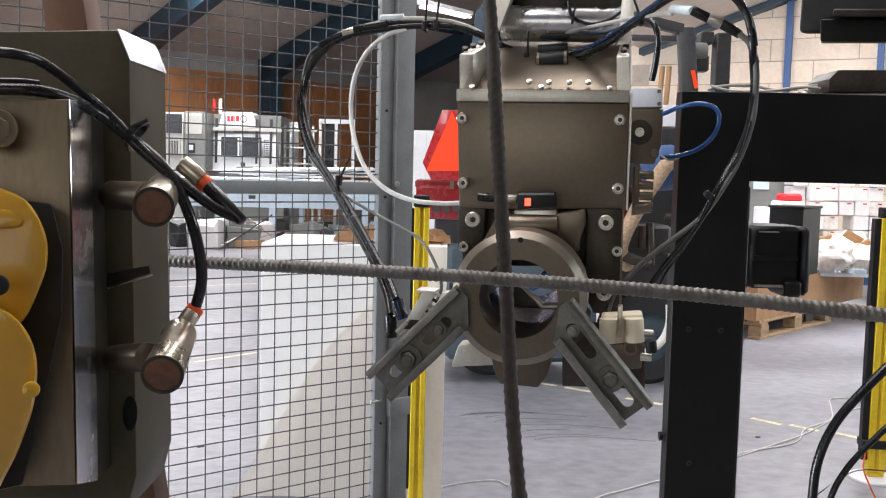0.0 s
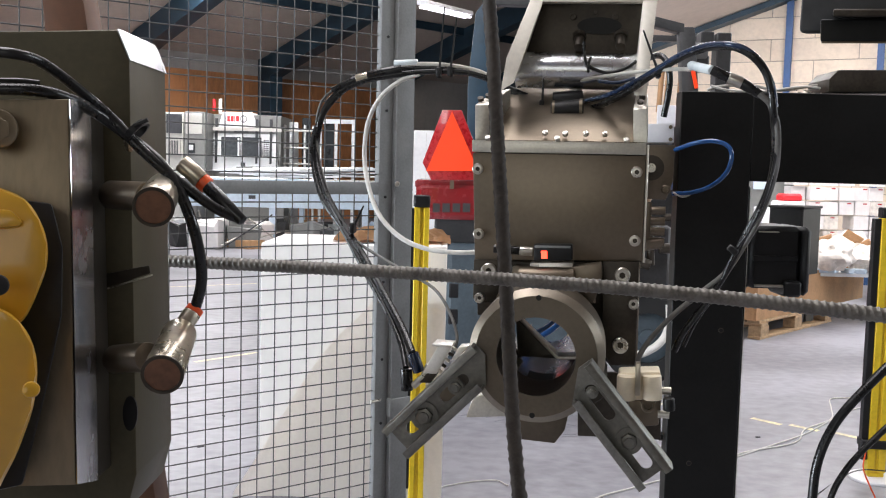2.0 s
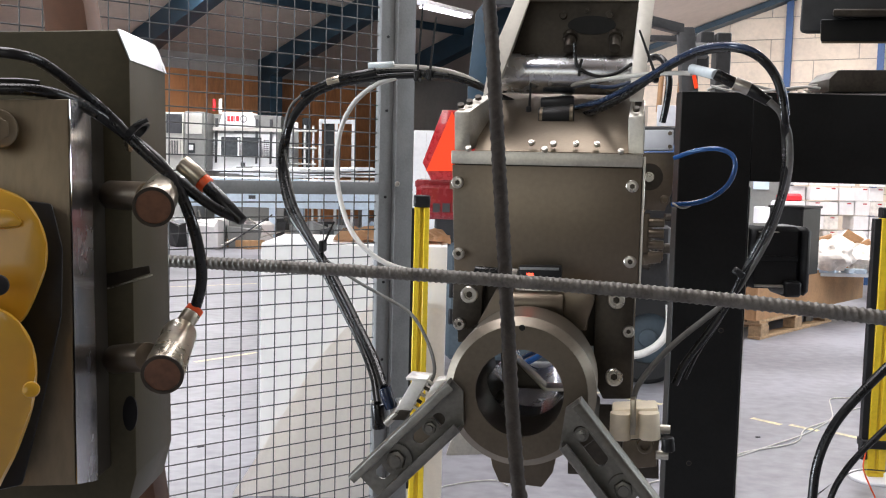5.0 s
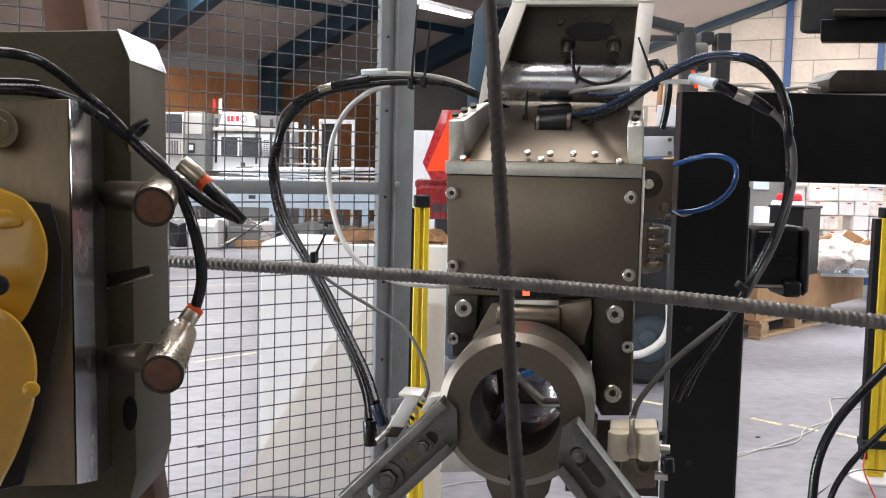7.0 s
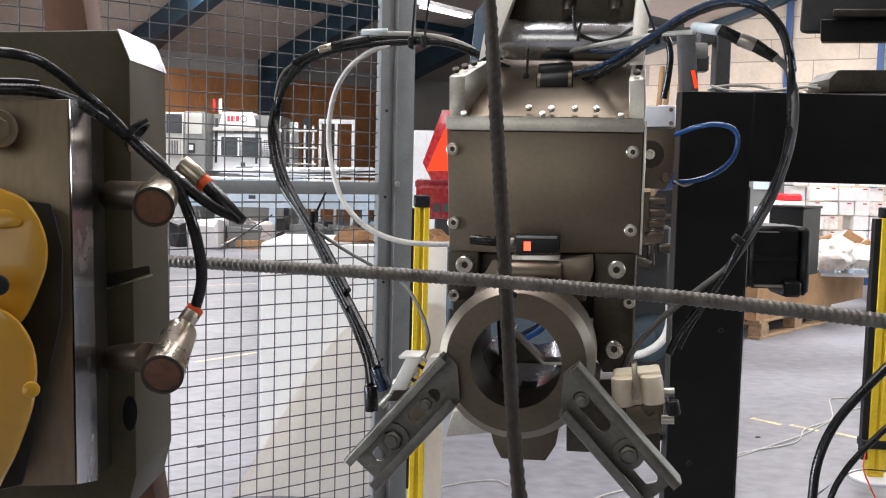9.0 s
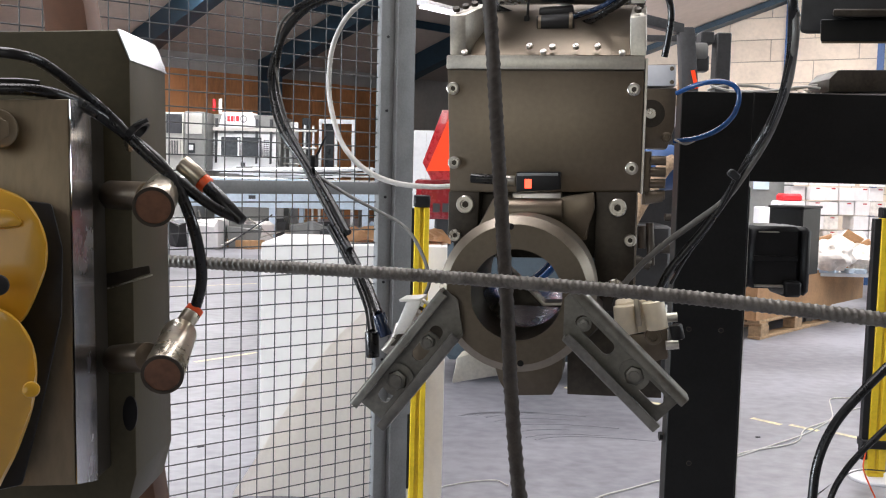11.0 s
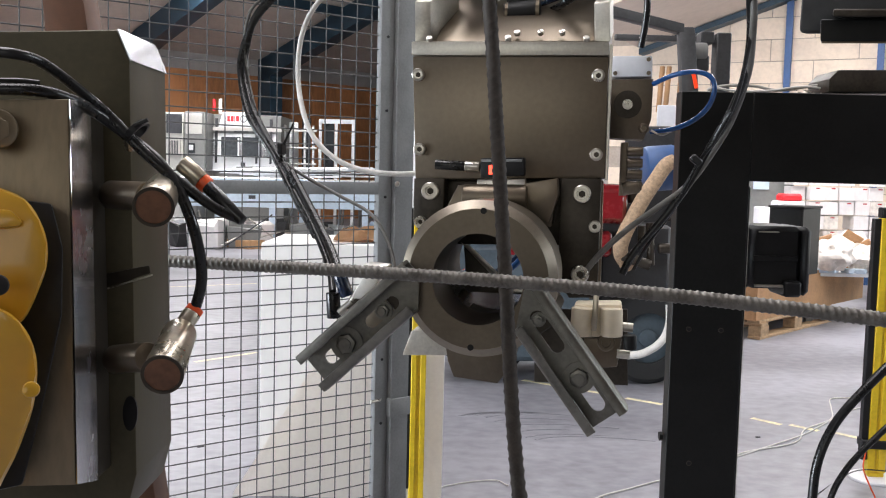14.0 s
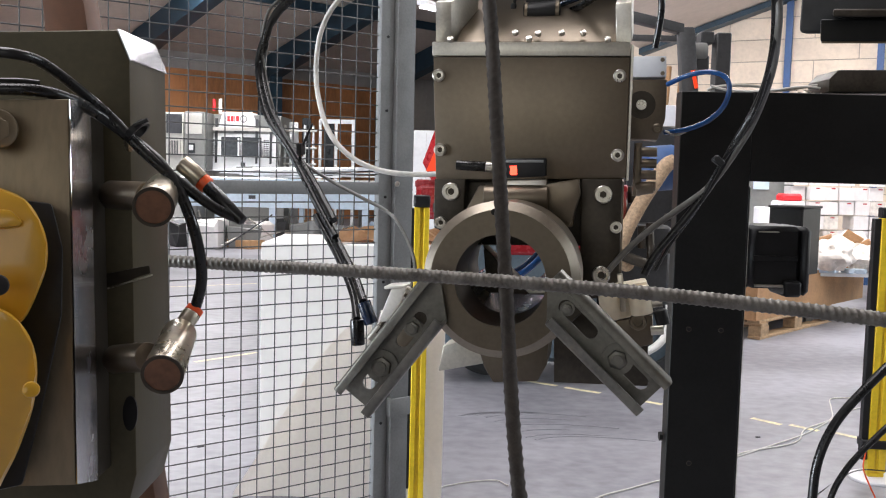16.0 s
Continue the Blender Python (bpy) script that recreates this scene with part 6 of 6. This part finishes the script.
    run("cable", [(0.0974, 0.69, 0.0669), (0.1199, 0.68, 0.0586), (0.1468, 0.67, 0.0714)], 0.0025, M_CABLEG, "thin cable")
    for a_, b_ in (((-0.3448, 0.14, 0.274), (-0.3383, 0.14, 0.3876)), ((-0.3249, 0.14, 0.2759), (-0.3163, 0.14, 0.3684)), ((-0.1615, 0.12, 0.2172), (-0.1594, 0.12, 0.2888)), ((0.0252, 0, 0.2621), (-0, 0, 0.3258)), ((-0.4745, 0.06, 0.0005), (-0.4561, 0.06, 0.0395))):
        part("cable_tie", join(rod(a_, b_, 0.0022, 0.0014, n=6), block(a_, (0.008, 0.022, 0.018), None, 0.002)), M_BLACKPL, h, "black cable tie with its tail")


build_head()

# the hanging run of the hoses, which swings about its upper bend
SWING = Vector((0.1704, -0.18, 0.2044))
swing = new("hanging_hose", finish("hanging_hose", (lambda b: (bmesh.ops.translate(b, verts=b.verts, vec=-SWING), b)[1])(hose([(0.1659, -0.18, 0.2205), (0.1726, -0.174, 0.1819), (0.1873, -0.105, 0.143), (0.1904, -0.064, 0.0999), (0.1839, -0.03, 0.0613), (0.1674, -0.01, 0.0174), (0.1463, -0.01, -0.0335), (0.1204, -0.01, -0.0814), (0.0994, -0.01, -0.1139), (0.0811, -0.01, -0.1433), (0.0702, -0.01, -0.171)], 0.0052, 12, 8)), M_RUBBER, True))
swing.parent = head
swing.location = SWING
tagged(swing, "glossy black hanging hose")
OFFSET[swing.name] = SWING
part("hanging_cable", hose([(0.1656, -0.18, 0.2011), (0.1772, -0.171, 0.1769), (0.1831, -0.155, 0.1429), (0.1943, -0.071, 0.1074), (0.1881, -0.024, 0.0535), (0.1694, -0.01, 0.006), (0.1423, -0.01, -0.0414), (0.1067, -0.01, -0.0759), (0.0706, -0.01, -0.1093), (0.0416, -0.01, -0.1427), (0.0199, -0.01, -0.1759), (0.0125, -0.01, -0.2028)], 0.0042, 12, 8), M_CABLED, swing, "dark grey hanging cable")
part("hose_tie", block((0.1482, -0.02, -0.0076), (0.016, 0.02, 0.010), Matrix.Rotation(radians(35), 4, "Y"), 0.002), M_BLACKPL, swing, "black cable tie")
part("thin_lead", hose([(0.1774, -0.17, 0.1769), (0.1825, -0.14, 0.1294), (0.1857, -0.05, 0.0736), (0.1693, -0.03, 0.0232), (0.1507, -0.02, -0.0128), (0.129, -0.01, -0.0731), (0.1022, 0, -0.1236), (0.0851, 0, -0.1644)], 0.0024, 10, 8), M_RUBBER, swing, "thin black lead")


# the lower ends of the two hoses with their plugs, which follow the jaws
hose_drop = new("hose_drop", finish("hose_drop", hose([(-0.4520, 0.0450, -0.0440), (-0.4013, -0.0050, -0.1026), (-0.3591, -0.0550, -0.1486), (-0.3312, -0.1050, -0.1785)], 0.0060, 12, 8), M_RUBBER, True))
hose_drop.parent = head
tagged(hose_drop, "glossy black hose end")
part("second_hose", hose([(-0.4416, 0.0270, -0.0714), (-0.3953, -0.0157, -0.1255), (-0.3602, -0.0583, -0.1721), (-0.3412, -0.1010, -0.2036)], 0.0052, 12, 8), M_RUBBER, hose_drop, "glossy black hose end")
part("hose_plug", rod((-0.3312, -0.1050, -0.1785), (-0.3196, -0.1050, -0.2073), 0.0092, n=18, bevel=0.001), M_DARKBLUE, hose_drop, "dark blue push-in plug")
part("hose_plug", rod((-0.3412, -0.1010, -0.2036), (-0.3390, -0.1010, -0.2382), 0.0095, n=18, bevel=0.001), M_RUBBER, hose_drop, "black push-in plug")


# the notch plate and the polished trough behind the clamp ring
def build_throat():
    c = Vector((-0.137, 0, -0.166))
    part("throat_plate", flat([(-0.1900, 0.055, -0.1300), (-0.1830, 0.055, -0.1390), (-0.1215, 0.055, -0.1972), (-0.0850, 0.055, -0.1945), (-0.0900, 0.055, -0.2050), (-0.1830, 0.055, -0.2050)], 0.006, 0.001), M_DARKSTEEL, head, "dark throat plate with a notch")
    part("notch_edge", prism([(-0.1880, 0.015, -0.1290), (-0.1815, 0.015, -0.1345), (-0.1145, 0.015, -0.1938), (-0.0800, 0.015, -0.1915), (-0.0800, 0.015, -0.1965), (-0.1165, 0.015, -0.1990)], (0, 0.039, 0), 0.0008), M_ALU, head, "bright notch edge")
    # trough that narrows behind the bore
    bm = bmesh.new()
    rows_ = []
    for dy, rr in ((-0.06, 0.0590), (0.02, 0.0590), (0.10, 0.052), (0.20, 0.036)):
        for off in (0.0, 0.003):
            rows_.append([bm.verts.new((c.x + (rr + off) * math.cos(a), dy, c.z + (rr + off) * math.sin(a))) for a in [radians(-172 + 5.125 * k) for k in range(33)]])
    inner, outer = rows_[0::2], rows_[1::2]
    for k in range(3):
        for q in range(32):
            bm.faces.new((inner[k][q], inner[k][q + 1], inner[k + 1][q + 1], inner[k + 1][q]))
            bm.faces.new((outer[k][q], outer[k + 1][q], outer[k + 1][q + 1], outer[k][q + 1]))
    for k in (0, 3):
        for q in range(32):
            bm.faces.new((inner[k][q], inner[k][q + 1], outer[k][q + 1], outer[k][q]))
    for q in (0, 32):
        for k in range(3):
            bm.faces.new((inner[k][q], inner[k + 1][q], outer[k + 1][q], outer[k][q]))
    part("guide_trough", bm, M_POLISH, head, "polished guide trough behind the bore")
    part("lip", rod((-0.1800, -0.03, -0.2060), (-0.1740, -0.02, -0.1960), 0.006, n=18), M_BRASS, head)


build_throat()

# the turning jaw unit on the head, in its own space about the ring's axis
jaw = new("jaw_carrier", finish("jaw_carrier", ring((-0.0035, -0.059, 0.007), (0, 1, 0), 0.090, 0.064, 0.15, 64, 0.003), M_DARKSTEEL, True))
jaw.parent = head
tagged(jaw, "dark jaw carrier behind the ring")


def build_jaw():
    j = jaw
    # the turned clamp ring in front, with its chamfered rim and flat foot
    c = Vector((-0.0035, -0.170, 0.007))
    part("clamp_ring", ring(c, (0, 1, 0), 0.0874, 0.0570, 0.110, 96, 0.0), M_RING, j, "turned steel clamp ring")
    # rim made paler all round for the highlight on its top
    part("ring_rim", ring(c + Vector((0, 0.0006, 0)), (0, 1, 0), 0.0985, 0.0875, 0.109, 96, 0.0105), M_RIM, j, "turned rim, paler for its highlight")
    part("ring_foot", flat([(-0.048, -0.115, -0.082), (0.046, -0.115, -0.080), (0.040, -0.115, -0.112), (0.026, -0.115, -0.133), (-0.032, -0.115, -0.131), (-0.042, -0.115, -0.110)], 0.085, 0.002), M_RING, j, "flat foot of the ring")
    for p in (Vector((-0.0027, -0.17, 0.0925)), Vector((-0.0054, -0.17, -0.0785))):
        # hole is not drilled; a black disc paints its depth
        part("grub_hole", rod(p + Vector((0, -0.0006, 0)), p + Vector((0, 0.0002, 0)), 0.0040, n=16), M_BLACKPAINT, j, "black disc for the shade in a grub screw hole")
    part("base_bracket", flat([(-0.1246, -0.01, -0.1320), (-0.1142, -0.01, -0.0954), (-0.0577, -0.01, -0.0847), (-0.0410, -0.01, -0.1230)], 0.05, 0.002), M_ALU, j, "pale base bracket")
    part("end_plug", rod((0.1880, -0.12, -0.0500), (0.1905, -0.12, -0.0690), 0.0085, n=18, bevel=0.002), M_BLACKPL, j, "black plug")
    # actuators at both ends of the jaws
    part("actuator", flat([(0.1152, -0.11, -0.0200), (0.1755, -0.11, -0.0135), (0.1788, -0.11, -0.0553), (0.1161, -0.11, -0.0637)], 0.045, 0.004), M_CREAM, j, "pale aluminium short-stroke cylinder")
    part("cylinder_tube", rod((0.1268, -0.116, -0.0222), (0.1273, -0.116, -0.0579), 0.014, n=24, bevel=0.001), M_CREAM, j)
    part("cylinder_tube", rod((0.1628, -0.116, -0.0194), (0.1658, -0.116, -0.0547), 0.014, n=24, bevel=0.001), M_CREAM, j)
    part("switch_slot", flat([(0.1388, -0.1305, -0.0013), (0.1457, -0.1305, -0.0008), (0.1466, -0.1305, -0.0476), (0.1395, -0.1305, -0.0482)], 0.02, 0.001), M_BRASS, j, "copper coloured switch slot")
    part("actuator_bolt", hexbolt((0.1599, -0.114, -0.0632), TOWARD, 0.011, 0.010), M_STEEL, j)
    part("actuator_lug", flat([(0.1320, -0.105, -0.0623), (0.1792, -0.105, -0.0583), (0.1768, -0.105, -0.0959), (0.1310, -0.105, -0.1031)], 0.035, 0.002), M_STEEL, j)
    for yy in ((0.1838, -0.11, -0.0422), (0.1828, -0.11, -0.0773)):
        part("port_fitting", rod(Vector(yy) - Vector((0.008, 0, 0)), Vector(yy) + Vector((0.008, 0, 0)), 0.006, n=14), M_ALU, j)
    small = part("actuator", flat([(-0.1565, -0.112, 0.0018), (-0.1351, -0.112, 0.0025), (-0.1580, -0.112, -0.0412), (-0.1796, -0.112, -0.0412)], 0.036, 0.0015), M_ALUPALE, j, "bright aluminium short-stroke cylinder")
    part("end_flange", flat([(-0.1653, -0.116, 0.0060), (-0.1355, -0.116, 0.0055), (-0.1358, -0.116, 0.0020), (-0.1645, -0.116, 0.0022)], 0.044, 0.0006), M_ALUPALE, small)
    part("coupling", flat([(-0.1792, -0.110, -0.0416), (-0.1582, -0.110, -0.0416), (-0.1662, -0.110, -0.0560), (-0.1868, -0.110, -0.0570)], 0.030, 0.001), M_DARKSTEEL, small, "dark coupling block")
    for k in range(5):
        e = Vector((-0.1325, -0.106, -0.0010)).lerp(Vector((-0.1535, -0.106, -0.0370)), k / 4)
        part("spring_coil", rod(e + Vector((-0.0035, 0, 0.0022)), e + Vector((0.0040, 0, -0.0024)), 0.0026, n=12, bevel=0.0006), M_DARKSTEEL if k % 2 else M_ALU, small)
    part("actuator_lug", flat([(-0.1600, -0.140, -0.0614), (-0.1340, -0.140, -0.0864), (-0.0735, -0.140, -0.0234), (-0.0995, -0.140, 0.0016)], 0.028, 0.002), M_STEEL, j, "dark mounting lug behind the channel")
    part("actuator_cap", flat([(-0.1255, -0.108, 0.0024), (-0.1090, -0.108, 0.0052), (-0.1275, -0.108, -0.0180), (-0.1365, -0.108, -0.0185)], 0.030, 0.0015), M_ALUPALE, j, "bright aluminium end block")
    part("port_fitting", rod((-0.1947, -0.105, -0.0638), (-0.1778, -0.105, -0.0467), 0.0055, n=12), M_ALU, j)
    part("port_fitting", rod((-0.1779, -0.105, -0.0452), (-0.1705, -0.105, -0.0290), 0.0055, n=12), M_ALU, j)


    # slotted channel arms, the short flange on the inner side of each
    for a, b, w, cut, slots, nuts in (
            ((-0.1975, -0.185, -0.1264), (-0.0714, -0.185, 0.0048), 0.057, -1, ((0.23, 0.085), (0.63, 0.10)), ((0.30, 0.0130), (0.65, 0.0085))),
            ((0.1686, -0.223, -0.1335), (0.0552, -0.223, 0.0021), 0.0567, 1, ((0.22, 0.11), (0.69, 0.115)), ((0.326, 0.0115), (0.79, 0.0065)))):
        a, b = Vector(a), Vector(b)
        ln = (b - a).length
        x = (b - a).normalized()
        m = Matrix.Translation(a) @ Matrix((x, Vector((0, 1, 0)), x.cross(Vector((0, 1, 0))))).transposed().to_4x4()
        short = ln - 0.031
        web = pierced([(0, -cut * w / 2), (ln, -cut * w / 2), (ln, -cut * w * 0.08), (short, cut * w / 2), (0, cut * w / 2)],
                      [slot(ln * u, 0, ln * half, 0.0085) for u, half in slots], 0.004, m)
        part("channel", web, M_GALV, j, "slotted galvanised channel arm")
        for sgn in (-1, 1):
            run_ = short if sgn == cut else ln
            bm = bmesh.new()
            # one bent strip: wall, round shoulder and a lip that turns inwards
            prof = [(0.003, 0.5), (-0.024, 0.5), (-0.0275, 0.48), (-0.029, 0.44), (-0.029, 0.29), (-0.0262, 0.28), (-0.0262, 0.40), (-0.024, 0.43), (0.003, 0.43)]
            ends = [[bm.verts.new((xx, py_, sgn * pz_ * w)) for py_, pz_ in prof] for xx in (0.0, run_)]
            for q in range(len(prof)):
                r_ = (q + 1) % len(prof)
                bm.faces.new((ends[0][q], ends[0][r_], ends[1][r_], ends[1][q]))
            bm.faces.new(ends[0][::-1])
            bm.faces.new(ends[1])
            bm.transform(m)
            part("flange", bm, M_GALV, j)
        for u, r in nuts:
            bm = nut((ln * u, 0, 0), (0, -1, 0), r, 0.009)
            bm.transform(m)
            part("lock_nut", bm, M_GALV, j, "bright hexagon nut with washer")
            if r > 0.01:
                wash = ring((ln * u, -0.0004, 0), (0, -1, 0), r * 1.62, r * 1.05, 0.0028, 32, 0.0008)
                wash.transform(m)
                part("washer", wash, M_GALV, j, "large plain washer")
        arm = block((ln * 0.80, 0.107, 0), (ln * 0.2, 0.205, w * 0.5), None, 0.002)
        arm.transform(m)
        part("arm_mount", arm, M_DARKSTEEL, j)


build_jaw()


# ---- what moves ----
def motions():
    walk(head, [
    (0.00, pose(0.2742, 1.5034, 1.1808, 0, 0, -10)),
    (0.30, pose(0.2837, 1.5005, 1.1526, 0, 0, -10)),
    (0.50, pose(0.2894, 1.4986, 1.1341, 0, 0, -10)),
    (1.00, pose(0.2988, 1.4954, 1.1077, 0, 0, -10)),
    (1.50, pose(0.3014, 1.4939, 1.1007, 0, 0, -10)),
    (2.00, pose(0.3011, 1.4898, 1.0997, 0, 0, -10)),
    (2.50, pose(0.2978, 1.4796, 1.0977, 0, 0, -10)),
    (3.00, pose(0.2930, 1.4613, 1.0950, 0, 0, -10)),
    (3.50, pose(0.2866, 1.4330, 1.0927, 0, 0, -10)),
    (4.00, pose(0.2791, 1.4006, 1.0892, 0, 0, -10)),
    (6.50, pose(0.2595, 1.3154, 1.0651, 0, 0, -10)),
    (7.00, pose(0.2591, 1.3133, 1.0638, 0, 0, -10)),
    (7.50, pose(0.2584, 1.3114, 1.0710, 0, 0, -10)),
    (8.00, pose(0.2583, 1.3103, 1.0884, 0, 0, -10)),
    (8.50, pose(0.2584, 1.3101, 1.1049, 0, 0, -10)),
    (9.00, pose(0.2584, 1.3103, 1.1261, 0, 0, -10)),
    (9.20, pose(0.2581, 1.3106, 1.1346, 0, 0, -10)),
    (11.50, pose(0.2569, 1.3132, 1.2240, 0, 0, -10)),
    (12.00, pose(0.2566, 1.3126, 1.2286, 0, 0, -10)),
    (12.50, pose(0.2523, 1.3125, 1.2285, 0, 0, -10)),
    (12.75, pose(0.2422, 1.3124, 1.2290, 0, 0, -10)),
    (13.00, pose(0.2290, 1.3124, 1.2287, 0, 0, -10)),
    (13.50, pose(0.2119, 1.3122, 1.2283, 0, 0, -10)),
    (14.00, pose(0.2076, 1.3121, 1.2290, 0, 0, -10)),
    (14.50, pose(0.2072, 1.3120, 1.2290, 0, 0, -10)),
    (15.00, pose(0.2165, 1.3119, 1.2292, 0, 0, -10)),
    (15.50, pose(0.2300, 1.3118, 1.2295, 0, 0, -10)),
    (16.00, pose(0.2366, 1.3116, 1.2289, 0, 0, -10)),
])
    turns = (
        (0.00, 0.20), (0.30, 0.50), (0.50, 0.60), (1.00, 0.80), (1.50, 0.70), (2.00, 0.50), (2.50, 0.40), (3.00, 0.15), (3.50, 0.10), (4.00, 0.00), (6.50, 0.40), (7.00, 0.45), (7.50, -0.40), (8.00, -1.50), (8.50, -2.80), (9.00, -3.40), (9.20, -3.75), (11.50, -6.90), (12.00, -6.80), (12.50, -4.90), (12.75, -0.90), (13.00, 2.70), (13.50, 3.20), (14.00, 3.05), (14.50, 3.15), (15.00, -1.45), (15.50, -7.30), (16.00, -7.00))
    walk(jaw, [(t, pose(-0.1334, 0, -0.1677, 0, a, 0)) for t, a in turns])
    walk(hose_drop, [(t, pose(-0.0234 * radians(a - 0.46), 0, 0.2028 * radians(a - 0.46))) for t, a in turns])
    walk(swing, [(t, pose(*SWING, 0, a, 0)) for t, a in ((0.0, 3.0), (0.5, 2.0), (1.5, 0.5), (3.5, 0.5), (6.5, 0.0), (7.5, 0.0), (8.5, 1.2), (9.2, 2.2), (11.5, 4.4), (12.5, 4.6), (16.0, 4.4))])
    x, y, z = BAR_END
    walk(level_bar, [(t, pose(x, y, z, 0, a, 0)) for t, a in ((0.0, -0.05), (4.0, 0.0), (6.5, 0.42), (7.5, 0.46), (9.0, 0.36), (12.0, 0.25), (16.0, 0.25))])


motions()
